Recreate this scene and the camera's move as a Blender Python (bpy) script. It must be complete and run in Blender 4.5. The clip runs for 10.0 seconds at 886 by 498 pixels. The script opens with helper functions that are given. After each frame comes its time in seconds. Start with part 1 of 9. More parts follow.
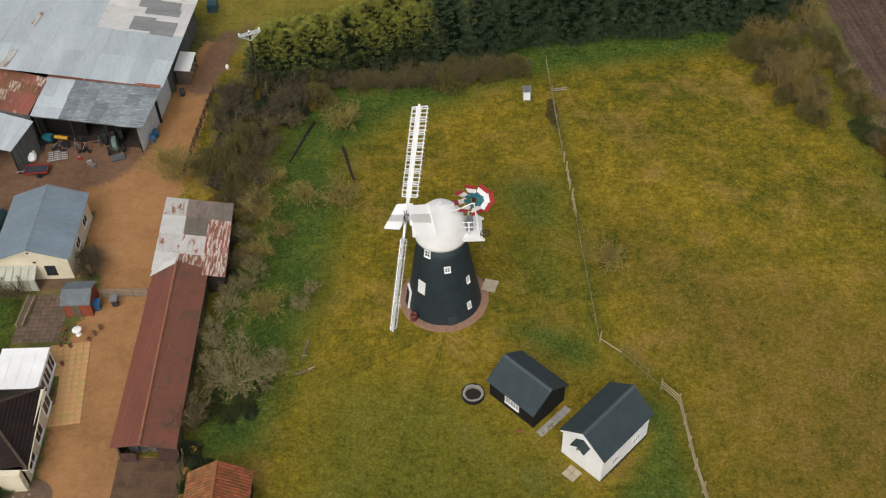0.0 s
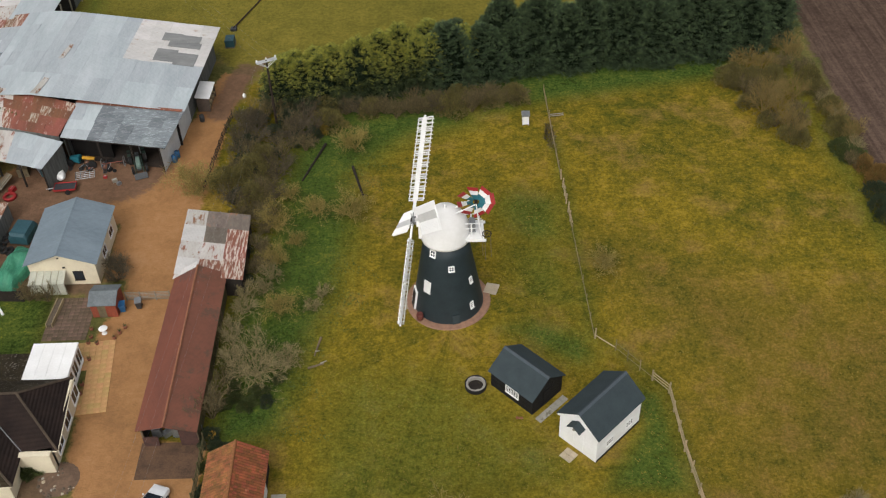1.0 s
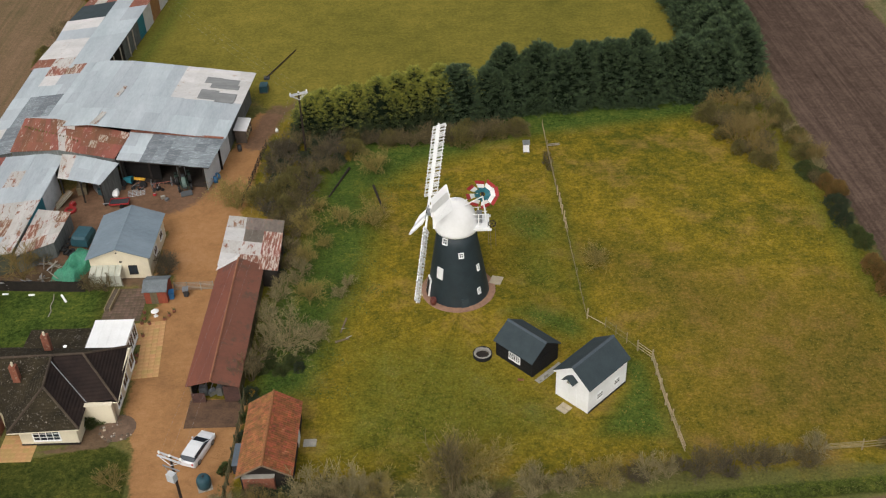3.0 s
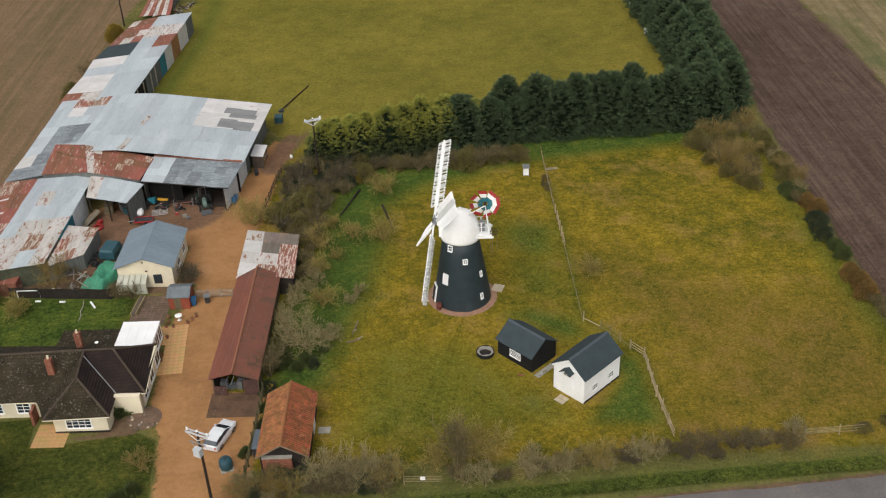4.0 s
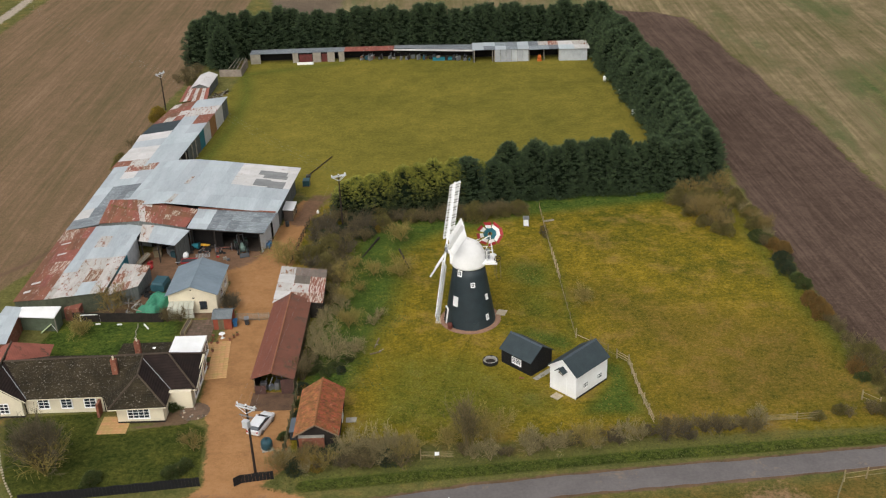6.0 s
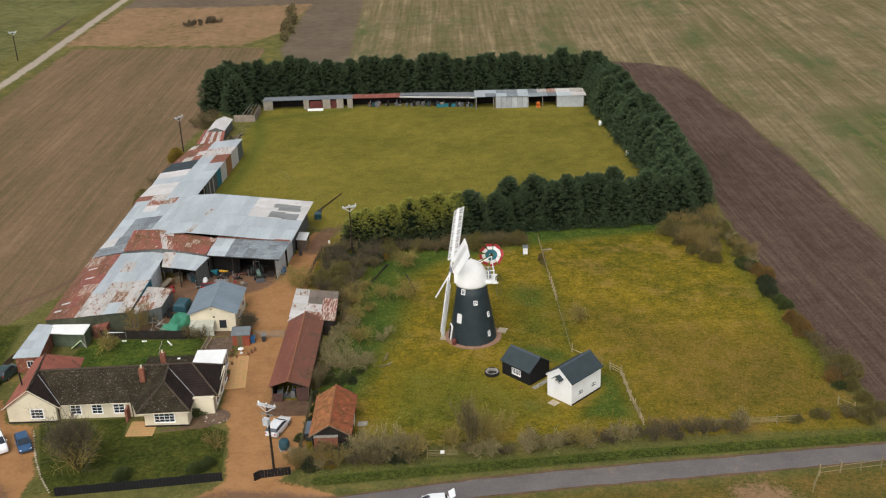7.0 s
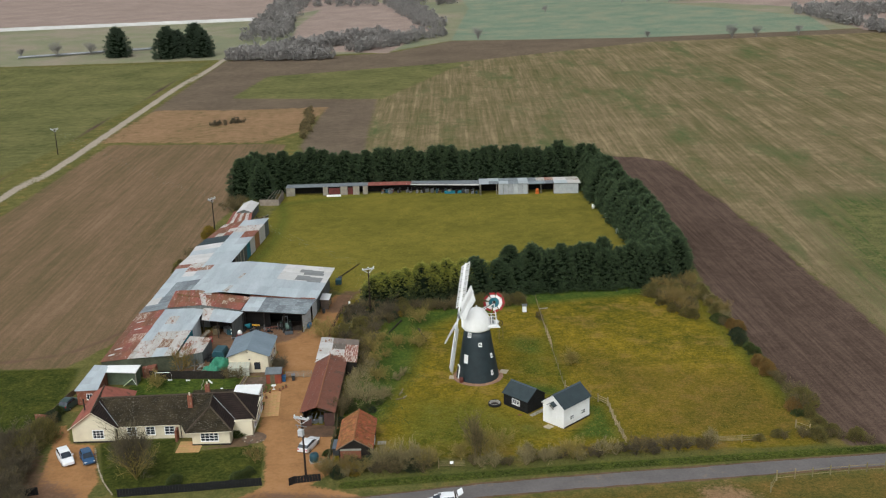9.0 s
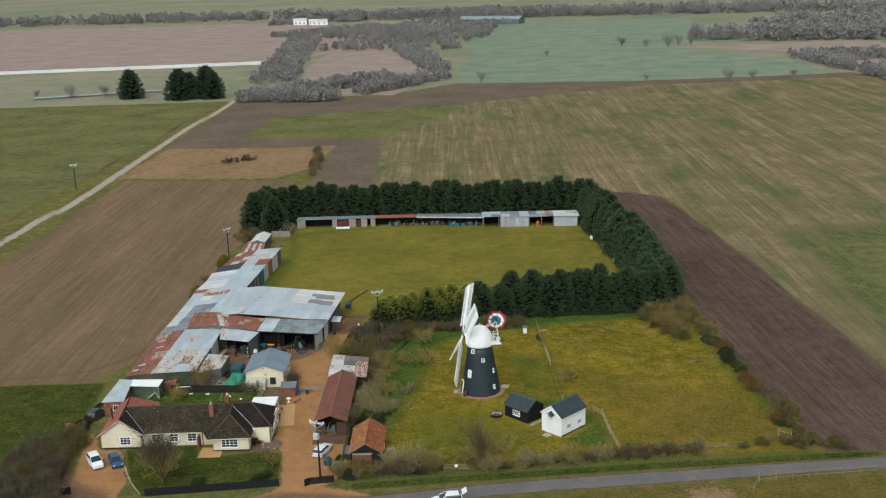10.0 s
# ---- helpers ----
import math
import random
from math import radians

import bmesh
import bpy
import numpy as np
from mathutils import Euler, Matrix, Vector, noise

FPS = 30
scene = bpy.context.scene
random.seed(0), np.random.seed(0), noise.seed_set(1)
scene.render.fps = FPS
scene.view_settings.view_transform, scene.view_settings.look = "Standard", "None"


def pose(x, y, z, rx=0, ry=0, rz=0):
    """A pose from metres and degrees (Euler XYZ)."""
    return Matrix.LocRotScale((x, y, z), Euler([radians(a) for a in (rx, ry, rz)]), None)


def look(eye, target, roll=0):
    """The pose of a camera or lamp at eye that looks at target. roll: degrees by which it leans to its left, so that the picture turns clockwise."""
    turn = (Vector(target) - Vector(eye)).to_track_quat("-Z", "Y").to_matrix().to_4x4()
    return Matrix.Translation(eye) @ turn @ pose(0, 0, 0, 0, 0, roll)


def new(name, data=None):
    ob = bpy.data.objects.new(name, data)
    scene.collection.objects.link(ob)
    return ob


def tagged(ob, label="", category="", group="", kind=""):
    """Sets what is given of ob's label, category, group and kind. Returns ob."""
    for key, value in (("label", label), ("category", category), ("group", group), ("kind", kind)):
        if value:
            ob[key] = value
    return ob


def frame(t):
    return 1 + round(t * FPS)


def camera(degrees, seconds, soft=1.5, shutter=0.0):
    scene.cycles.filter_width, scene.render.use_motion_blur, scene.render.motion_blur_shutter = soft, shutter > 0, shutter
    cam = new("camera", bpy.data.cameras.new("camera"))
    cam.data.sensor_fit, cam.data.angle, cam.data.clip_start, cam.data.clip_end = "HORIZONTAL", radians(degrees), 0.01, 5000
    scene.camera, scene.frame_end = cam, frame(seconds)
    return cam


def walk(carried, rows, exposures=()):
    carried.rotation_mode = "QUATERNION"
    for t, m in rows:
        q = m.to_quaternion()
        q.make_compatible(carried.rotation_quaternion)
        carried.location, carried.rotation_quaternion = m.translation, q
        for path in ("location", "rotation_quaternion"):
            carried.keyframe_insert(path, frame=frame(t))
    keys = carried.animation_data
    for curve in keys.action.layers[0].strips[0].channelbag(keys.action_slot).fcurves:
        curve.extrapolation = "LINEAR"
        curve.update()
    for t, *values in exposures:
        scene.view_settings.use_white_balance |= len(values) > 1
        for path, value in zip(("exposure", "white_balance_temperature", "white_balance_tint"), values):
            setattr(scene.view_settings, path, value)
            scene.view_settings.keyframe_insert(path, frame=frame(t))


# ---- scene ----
cam = camera(44.5, 10.0, 1.2)
# seconds, eye, (yaw, pitch, roll): a drone that draws back level and lifts its view
PATH = [
    (0, (1.062, -64.775, 79.759), (1.054, -46.831, -2.599)),
    (0.5, (0.923, -69.554, 79.905), (1.026, -44.648, -2.59)),
    (1, (0.764, -74.423, 79.992), (1.008, -43.034, -2.579)),
    (1.5, (0.587, -79.394, 80.026), (1.042, -41.708, -2.566)),
    (2, (0.395, -84.479, 80.011), (1.068, -40.17, -2.55)),
    (2.5, (0.189, -89.684, 79.954), (1.087, -38.54, -2.533)),
    (4, (-0.491, -106.075, 79.577), (1.035, -33.467, -2.464)),
    (4.5, (-0.732, -111.803, 79.4), (1.038, -31.775, -2.435)),
    (5, (-0.975, -117.662, 79.206), (1.0, -30.099, -2.403)),
    (5.5, (-1.221, -123.646, 79.001), (1.001, -28.472, -2.369)),
    (7, (-1.944, -142.274, 78.364), (0.952, -23.627, -2.244)),
    (7.5, (-2.175, -148.672, 78.163), (0.922, -21.996, -2.195)),
    (8, (-2.397, -155.142, 77.975), (0.917, -20.415, -2.143)),
    (8.5, (-2.607, -161.666, 77.807), (0.878, -18.954, -2.086)),
    (9, (-2.805, -168.225, 77.664), (0.925, -17.604, -2.026)),
    (9.5, (-2.988, -174.797, 77.55), (0.94, -16.422, -1.961)),
    (10, (-3.154, -181.36, 77.47), (1.005, -15.254, -1.892)),
]
walk(cam, [(t, pose(*e) @ pose(0, 0, 0, 0, 0, a[0]) @ pose(0, 0, 0, 90 + a[1]) @ pose(0, 0, 0, 0, 0, a[2])) for t, e, a in PATH],
     exposures=[(0.0, 0.21, 6550, 10), (4.0, 0.31, 6550, 10), (7.0, 0.36, 6480, 10), (8.5, 0.29, 6300, 8), (10.0, 0.21, 6050, 3)])

# ---------------------------------------------------------------- light
world = bpy.data.worlds.new("sky")
world.use_nodes = True
scene.world = world
wn, wl = world.node_tree.nodes, world.node_tree.links
sky = wn.new("ShaderNodeTexSky")
sky.sky_type = "NISHITA"
sky.sun_disc = False
sky.sun_elevation, sky.sun_rotation = radians(48), radians(195)
sky.air_density, sky.dust_density, sky.ozone_density = 1.0, 4.0, 1.0
cloud = wn.new("ShaderNodeHueSaturation")
cloud.inputs["Saturation"].default_value = 0.25
wl.new(sky.outputs[0], cloud.inputs["Color"])
wl.new(cloud.outputs[0], wn["Background"].inputs["Color"])
wn["Background"].inputs["Strength"].default_value = 0.13
lamp = bpy.data.lights.new("sun", "SUN")
lamp.energy, lamp.angle, lamp.color = 1.0, radians(60), (1.0, 0.96, 0.9)
sun = new("sun", lamp)
sun.matrix_world = look((-40, -110, 140), (0, 0, 0))


# ---------------------------------------------------------------- materials
def node(nt, kind, **values):
    n = nt.nodes.new(kind)
    for k, v in values.items():
        n.inputs[k.replace("_", " ")].default_value = v
    return n


def ramp(nt, fac, stops):
    r = nt.nodes.new("ShaderNodeValToRGB")
    e = r.color_ramp.elements
    while len(e) < len(stops):
        e.new(0.5)
    for el, (p, c) in zip(e, stops):
        el.position, el.color = p, (*c, 1)
    nt.links.new(fac, r.inputs[0])
    return r.outputs[0]


def mix(nt, fac, a, b, mode="MIX"):
    m = nt.nodes.new("ShaderNodeMix")
    m.data_type, m.blend_type = "RGBA", mode
    for sock, v in ((m.inputs[0], fac), (m.inputs[6], a), (m.inputs[7], b)):
        if isinstance(v, (int, float)):
            sock.default_value = v
        elif isinstance(v, tuple):
            sock.default_value = (*v, 1)
        else:
            nt.links.new(v, sock)
    return m.outputs[2]


def arith(nt, op, a, b=0.0, clamp=False):
    m = nt.nodes.new("ShaderNodeMath")
    m.operation, m.use_clamp = op, clamp
    for sock, v in zip(m.inputs, (a, b)):
        if isinstance(v, (int, float)):
            sock.default_value = v
        else:
            nt.links.new(v, sock)
    return m.outputs[0]


def noise_of(nt, coord, scale, detail=4.0, rough=0.6, stretch=None):
    if stretch:
        mp = nt.nodes.new("ShaderNodeMapping")
        mp.inputs["Scale"].default_value = stretch
        nt.links.new(coord, mp.inputs[0])
        coord = mp.outputs[0]
    n = node(nt, "ShaderNodeTexNoise", Scale=scale, Detail=detail, Roughness=rough)
    nt.links.new(coord, n.inputs["Vector"])
    return n.outputs["Fac"]


def start(name, rough=0.8, metal=0.0, spec=0.3):
    m = bpy.data.materials.new(name)
    m.use_nodes = True
    nt = m.node_tree
    b = nt.nodes["Principled BSDF"]
    b.inputs["Roughness"].default_value, b.inputs["Metallic"].default_value = rough, metal
    b.inputs["Specular IOR Level"].default_value = spec
    tc = nt.nodes.new("ShaderNodeTexCoord")
    return m, nt, b, tc


def bumped(nt, b, height, strength=0.3, dist=0.05):
    n = nt.nodes.new("ShaderNodeBump")
    n.inputs["Strength"].default_value, n.inputs["Distance"].default_value = strength, dist
    nt.links.new(height, n.inputs["Height"])
    nt.links.new(n.outputs[0], b.inputs["Normal"])


def surface(name, light, dark, scale=1.2, fine=9.0, rough=0.8, metal=0.0, stain=None, stain_at=0.62, stain_scale=0.6, vary=0.0,
            bump=0.25, spec=0.3, stretch=None, island=0.0, lines=None):
    """Two colours mixed at a coarse and a fine scale, with an optional stain colour, per-object variation and corrugation."""
    m, nt, b, tc = start(name, rough, metal, spec)
    co = tc.outputs["Object"]
    big, small = noise_of(nt, co, scale, 5, 0.65, stretch), noise_of(nt, co, fine, 3, 0.7, stretch)
    both = arith(nt, "ADD", arith(nt, "MULTIPLY", big, 0.65), arith(nt, "MULTIPLY", small, 0.35))
    col = ramp(nt, both, [(0.36, dark), (0.62, light)])
    if stain:
        s = noise_of(nt, co, stain_scale, 6, 0.72, stretch)
        k = nt.nodes.new("ShaderNodeMapRange")
        k.inputs[1].default_value, k.inputs[2].default_value = stain_at - 0.03, stain_at + 0.05
        nt.links.new(s, k.inputs[0])
        col = mix(nt, k.outputs[0], col, stain)
    rnd = None
    if vary:
        rnd = nt.nodes.new("ShaderNodeObjectInfo").outputs["Random"]
    if island:
        rnd, vary = nt.nodes.new("ShaderNodeNewGeometry").outputs["Random Per Island"], island
    if rnd is not None:
        hs = nt.nodes.new("ShaderNodeHueSaturation")
        nt.links.new(col, hs.inputs["Color"])
        nt.links.new(arith(nt, "ADD", arith(nt, "MULTIPLY", rnd, 2 * vary), 1 - vary), hs.inputs["Value"])
        nt.links.new(arith(nt, "ADD", arith(nt, "MULTIPLY", rnd, -0.03), 0.515), hs.inputs["Hue"])
        col = hs.outputs[0]
    nt.links.new(col, b.inputs["Base Color"])
    h = small
    if lines:
        w = nt.nodes.new("ShaderNodeTexWave")
        w.bands_direction = lines[0]
        w.inputs["Scale"].default_value = lines[1]
        nt.links.new(co, w.inputs["Vector"])
        h = arith(nt, "ADD", w.outputs["Fac"], arith(nt, "MULTIPLY", small, 0.4))
    bumped(nt, b, h, bump, 0.06)
    return m


WHITE = surface("white_paint", (0.87, 0.87, 0.86), (0.77, 0.77, 0.75), 0.5, 5, 0.55, bump=0.05)
CAPWHITE = surface("cap_white", (0.88, 0.87, 0.85), (0.8, 0.79, 0.76), 0.6, 3, 0.5, bump=0.04)
TAR = surface("tarred_brick", (0.018, 0.031, 0.037), (0.011, 0.02, 0.025), 0.8, 6, 0.58, bump=0.25, spec=0.5)
BLACKWOOD = surface("black_boards", (0.012, 0.012, 0.013), (0.006, 0.006, 0.007), 1.0, 8, 0.7, lines=("Z", 2.2))
FELT = surface("slate_felt", (0.037, 0.052, 0.057), (0.026, 0.038, 0.043), 0.8, 14, 0.75, bump=0.15)
FELTRIDGE = surface("felt_ridge", (0.07, 0.085, 0.1), (0.05, 0.065, 0.075), 1, 9, 0.8)
BRICKRED = surface("red_brick", (0.27, 0.1, 0.055), (0.16, 0.06, 0.04), 1.5, 12, 0.85, stain=(0.3, 0.22, 0.16), stain_at=0.6, stain_scale=3)
BRICKPATH = surface("brick_paving", (0.33, 0.19, 0.125), (0.21, 0.12, 0.085), 1.5, 10, 0.9)
CONCRETE = surface("concrete", (0.36, 0.34, 0.3), (0.24, 0.23, 0.2), 0.8, 8, 0.9, stain=(0.16, 0.15, 0.11), stain_at=0.58)
STONEPAD = surface("pale_paving", (0.45, 0.38, 0.28), (0.33, 0.28, 0.2), 1, 8, 0.9)
GLASS = surface("window_glass", (0.03, 0.04, 0.05), (0.015, 0.02, 0.03), 1, 3, 0.12, bump=0.02, spec=0.6)
CREAM = surface("cream_render", (0.72, 0.65, 0.48), (0.6, 0.53, 0.39), 0.5, 7, 0.85, bump=0.1)
GREYROOF = surface("blue_grey_sheet", (0.2, 0.25, 0.29), (0.14, 0.18, 0.21), 0.35, 4, 0.5, stretch=(1, 0.3, 1), bump=0.15, lines=("X", 1.6))
SHEET = surface("galvanised_sheet", (0.455, 0.495, 0.515), (0.335, 0.38, 0.4), 0.3, 4, 0.45, vary=0.1, stretch=(1, 0.25, 1), bump=0.2, lines=("X", 2.1))
SHEETWHITE = surface("chalky_sheet", (0.6, 0.58, 0.56), (0.46, 0.45, 0.43), 0.4, 5, 0.6, vary=0.08, stain=(0.42, 0.35, 0.29), stain_at=0.62, stain_scale=2.0, stretch=(0.5, 0.9, 1), lines=("X", 2.1))
SHEETDARK = surface("weathered_sheet", (0.215, 0.24, 0.255), (0.125, 0.145, 0.158), 0.5, 6, 0.7, vary=0.22, stain=(0.31, 0.34, 0.355), stain_at=0.56, stain_scale=3.0, stretch=(0.4, 1.7, 1), lines=("X", 2.1))
RUST = surface("rusty_sheet", (0.25, 0.098, 0.058), (0.15, 0.062, 0.042), 0.5, 7, 0.85, vary=0.2, stain=(0.45, 0.37, 0.31), stain_at=0.61, stain_scale=2.2, stretch=(1.4, 0.35, 1), bump=0.25, lines=("X", 2.1))
RUSTPALE = surface("half_rusted_sheet", (0.52, 0.5, 0.47), (0.4, 0.37, 0.33), 0.5, 6, 0.7, vary=0.1, stain=(0.24, 0.1, 0.06), stain_at=0.565, stain_scale=1.7, stretch=(1.3, 0.42, 1), lines=("X", 2.1))
RUSTSTREAK = surface("rust_streaked_sheet", (0.27, 0.11, 0.065), (0.16, 0.07, 0.045), 0.5, 7, 0.8, vary=0.15, stain=(0.5, 0.43, 0.36), stain_at=0.52, stain_scale=2.4, stretch=(2.0, 0.28, 1), lines=("X", 2.1))
REDROOF = surface("red_oxide_sheet", (0.205, 0.07, 0.042), (0.14, 0.05, 0.033), 0.3, 3, 0.7, stain=(0.13, 0.06, 0.045), stain_at=0.6, stain_scale=0.35, stretch=(1, 0.5, 1), lines=("Y", 2.1))
# East slope copy of the red sheet, browner because less light falls there
REDROOFSHADED = surface("shaded_oxide_sheet", (0.19, 0.072, 0.045), (0.13, 0.055, 0.035), 0.3, 3, 0.75, stain=(0.11, 0.06, 0.04), stain_at=0.58, stain_scale=0.35, lines=("Y", 2.1))
PANTILE = surface("orange_pantile", (0.31, 0.135, 0.05), (0.15, 0.063, 0.027), 1.1, 8, 0.85, stain=(0.19, 0.105, 0.05), stain_at=0.65, island=0.28, stain_scale=0.8)
# East slope tiles: redder and darker, the weaker light put into their colour
PANTILESHADED = surface("shaded_pantile", (0.27, 0.088, 0.032), (0.12, 0.042, 0.02), 1.1, 8, 0.85, stain=(0.3, 0.15, 0.075), stain_at=0.63, island=0.3, stain_scale=0.8)
TILEMOSS = surface("mossy_dark_tile", (0.047, 0.037, 0.021), (0.016, 0.013, 0.009), 0.45, 9, 0.95, stain=(0.2, 0.18, 0.155), stain_at=0.605, stain_scale=4.2, bump=0.6, spec=0.12, lines=("Z", 1.6))
TILEDARK = surface("dark_brown_tile", (0.03, 0.02, 0.0165), (0.014, 0.01, 0.009), 0.6, 9, 0.9, bump=0.5, spec=0.15, lines=("Z", 1.6))
TILERED = surface("faded_red_tile", (0.34, 0.11, 0.075), (0.22, 0.075, 0.052), 0.5, 9, 0.85, stain=(0.12, 0.06, 0.04), stain_at=0.6, bump=0.4, lines=("Z", 3.0))
RIDGETILE = surface("ridge_tile", (0.085, 0.062, 0.042), (0.045, 0.034, 0.025), 1, 6, 0.9)
TIMBER = surface("weathered_timber", (0.2, 0.15, 0.09), (0.11, 0.085, 0.055), 1, 12, 0.9, vary=0.15)
GREYTIMBER = surface("grey_timber", (0.3, 0.27, 0.22), (0.2, 0.18, 0.14), 1, 12, 0.9, vary=0.15)
DARKTIMBER = surface("dark_timber", (0.03, 0.023, 0.018), (0.015, 0.012, 0.01), 1, 10, 0.85)
POLEWOOD = surface("creosoted_pole", (0.035, 0.022, 0.016), (0.018, 0.012, 0.009), 2, 12, 0.85)
REDPAINT = surface("red_paint", (0.36, 0.03, 0.03), (0.26, 0.022, 0.024), 1, 6, 0.5)
TEAL = surface("teal_paint", (0.03, 0.17, 0.21), (0.02, 0.12, 0.16), 1, 6, 0.5)
BARNTEAL = surface("teal_sheet", (0.02, 0.17, 0.21), (0.015, 0.12, 0.16), 1, 6, 0.6)
ORANGEDOOR = surface("ochre_door", (0.32, 0.16, 0.06), (0.22, 0.1, 0.04), 1, 6, 0.7)
# Near-black for walls inside open sheds: interior shade put into the colour
INK = surface("interior_shade", (0.012, 0.01, 0.009), (0.006, 0.005, 0.005), 1, 5, 0.9)
GREENTARP = surface("green_tarpaulin", (0.06, 0.26, 0.15), (0.03, 0.16, 0.1), 1.2, 6, 0.5, bump=0.6)
BLUEPLASTIC = surface("blue_plastic", (0.03, 0.13, 0.28), (0.02, 0.09, 0.2), 1, 6, 0.45)
TEALPLASTIC = surface("dull_teal_plastic", (0.03, 0.085, 0.105), (0.018, 0.055, 0.07), 1, 6, 0.5)
DARKPLASTIC = surface("dark_plastic", (0.05, 0.055, 0.06), (0.03, 0.032, 0.036), 1, 6, 0.5)
YELLOWPAINT = surface("yellow_paint", (0.6, 0.33, 0.03), (0.42, 0.22, 0.02), 1, 6, 0.5)
METAL = surface("grey_metal", (0.3, 0.31, 0.32), (0.2, 0.21, 0.22), 1, 8, 0.45, metal=0.6)
RUBBER = surface("rubber", (0.02, 0.02, 0.02), (0.012, 0.012, 0.012), 2, 9, 0.85)
SILVERCAR = surface("silver_car_paint", (0.74, 0.75, 0.76), (0.68, 0.69, 0.7), 0.5, 2, 0.25, metal=0.1, bump=0.0, spec=0.5)
WHITECAR = surface("white_car_paint", (0.8, 0.81, 0.82), (0.76, 0.77, 0.78), 0.5, 2, 0.25, bump=0.0, spec=0.5)
BLUECAR = surface("blue_car_paint", (0.05, 0.12, 0.24), (0.04, 0.1, 0.2), 0.5, 2, 0.25, metal=0.3, bump=0.0, spec=0.5)
GREENCAR = surface("dark_green_car_paint", (0.03, 0.06, 0.055), (0.02, 0.045, 0.04), 0.5, 2, 0.3, bump=0.0, spec=0.5)
LAMPRED = surface("lamp_red", (0.4, 0.02, 0.02), (0.3, 0.015, 0.015), 1, 4, 0.3)
BARK = surface("bark", (0.13, 0.1, 0.07), (0.07, 0.055, 0.04), 3, 12, 0.9)
TWIG = surface("winter_twigs", (0.195, 0.155, 0.068), (0.1, 0.08, 0.04), 0.7, 4, 0.9, island=0.45)
TWIGPALE = surface("pale_winter_twigs", (0.33, 0.275, 0.13), (0.19, 0.16, 0.078), 0.7, 4, 0.9, island=0.45)
TWIGDARK = surface("dark_winter_twigs", (0.135, 0.11, 0.064), (0.065, 0.054, 0.034), 0.7, 4, 0.9, island=0.45)
# Far twigs paler and greyer: distance haze is put into the colour
TWIGFAR = surface("hazed_far_twigs", (0.28, 0.262, 0.245), (0.21, 0.198, 0.186), 0.05, 0.5, 0.95, island=0.12, bump=0.0)
TWIGLICHEN = surface("lichened_twigs", (0.33, 0.26, 0.075), (0.19, 0.15, 0.045), 0.7, 4, 0.9, island=0.4)
TWIGOCHRE = surface("ochre_twigs", (0.27, 0.195, 0.065), (0.155, 0.115, 0.04), 0.7, 4, 0.9, island=0.25)
# Tips lighter, sprays darker: highlights and gap shade are partly in these colours
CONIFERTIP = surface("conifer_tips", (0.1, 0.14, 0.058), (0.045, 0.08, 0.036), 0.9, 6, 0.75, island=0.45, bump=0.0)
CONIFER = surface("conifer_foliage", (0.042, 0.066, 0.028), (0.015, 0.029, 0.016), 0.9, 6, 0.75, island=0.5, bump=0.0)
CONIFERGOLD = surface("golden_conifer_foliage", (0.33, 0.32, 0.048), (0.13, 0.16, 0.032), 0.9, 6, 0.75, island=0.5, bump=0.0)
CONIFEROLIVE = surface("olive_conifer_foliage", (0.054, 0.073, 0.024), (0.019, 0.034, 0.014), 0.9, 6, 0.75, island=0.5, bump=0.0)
# Lighter far copy of the conifer green, haze put into its colour
FAREVERGREEN = surface("hazed_evergreen_foliage", (0.065, 0.09, 0.052), (0.03, 0.048, 0.03), 0.3, 3, 0.8, island=0.4, bump=0.0)
# Near-black core: the shade between boughs is put into its colour
CONIFERSHADE = surface("conifer_inner_shade", (0.01, 0.015, 0.008), (0.006, 0.009, 0.005), 1, 5, 1.0, spec=0.0)
LEAFDARK = surface("dark_evergreen", (0.052, 0.068, 0.03), (0.022, 0.033, 0.015), 0.6, 5, 0.8, island=0.35, bump=0.0)
LEAFBROWN = surface("brown_scrub", (0.19, 0.16, 0.045), (0.095, 0.085, 0.027), 0.6, 5, 0.9, island=0.35, bump=0.0)
LEAFGOLD = surface("gorse_yellow", (0.3, 0.2, 0.02), (0.13, 0.1, 0.02), 0.6, 5, 0.9, island=0.35, bump=0.0)
LEAFRUST = surface("clinging_rust_leaves", (0.23, 0.135, 0.035), (0.12, 0.08, 0.025), 0.6, 5, 0.9, island=0.35, bump=0.0)
LEAFGREEN = surface("green_scrub", (0.08, 0.1, 0.025), (0.04, 0.055, 0.016), 0.6, 5, 0.9, island=0.35, bump=0.0)


# ---------------------------------------------------------------- mesh helpers
def finish(ob, bm, material):
    bm.to_mesh(ob.data)
    bm.free()
    if material:
        ob.data.materials.append(material)
    return ob


def part(name, bm, material, parent, label=""):
    ob = new(name, bpy.data.meshes.new(name))
    finish(ob, bm, material)
    ob.parent = parent
    return tagged(ob, label)


def thing(name, m, label, category, group="", kind=""):
    ob = new(name)
    ob.matrix_world = m
    return tagged(ob, label, category, group, kind)


def solid(name, bm, material, m=None, label="", category="", group="", kind=""):
    ob = new(name, bpy.data.meshes.new(name))
    finish(ob, bm, material)
    if m is not None:
        ob.matrix_world = m
    return tagged(ob, label, category, group, kind)


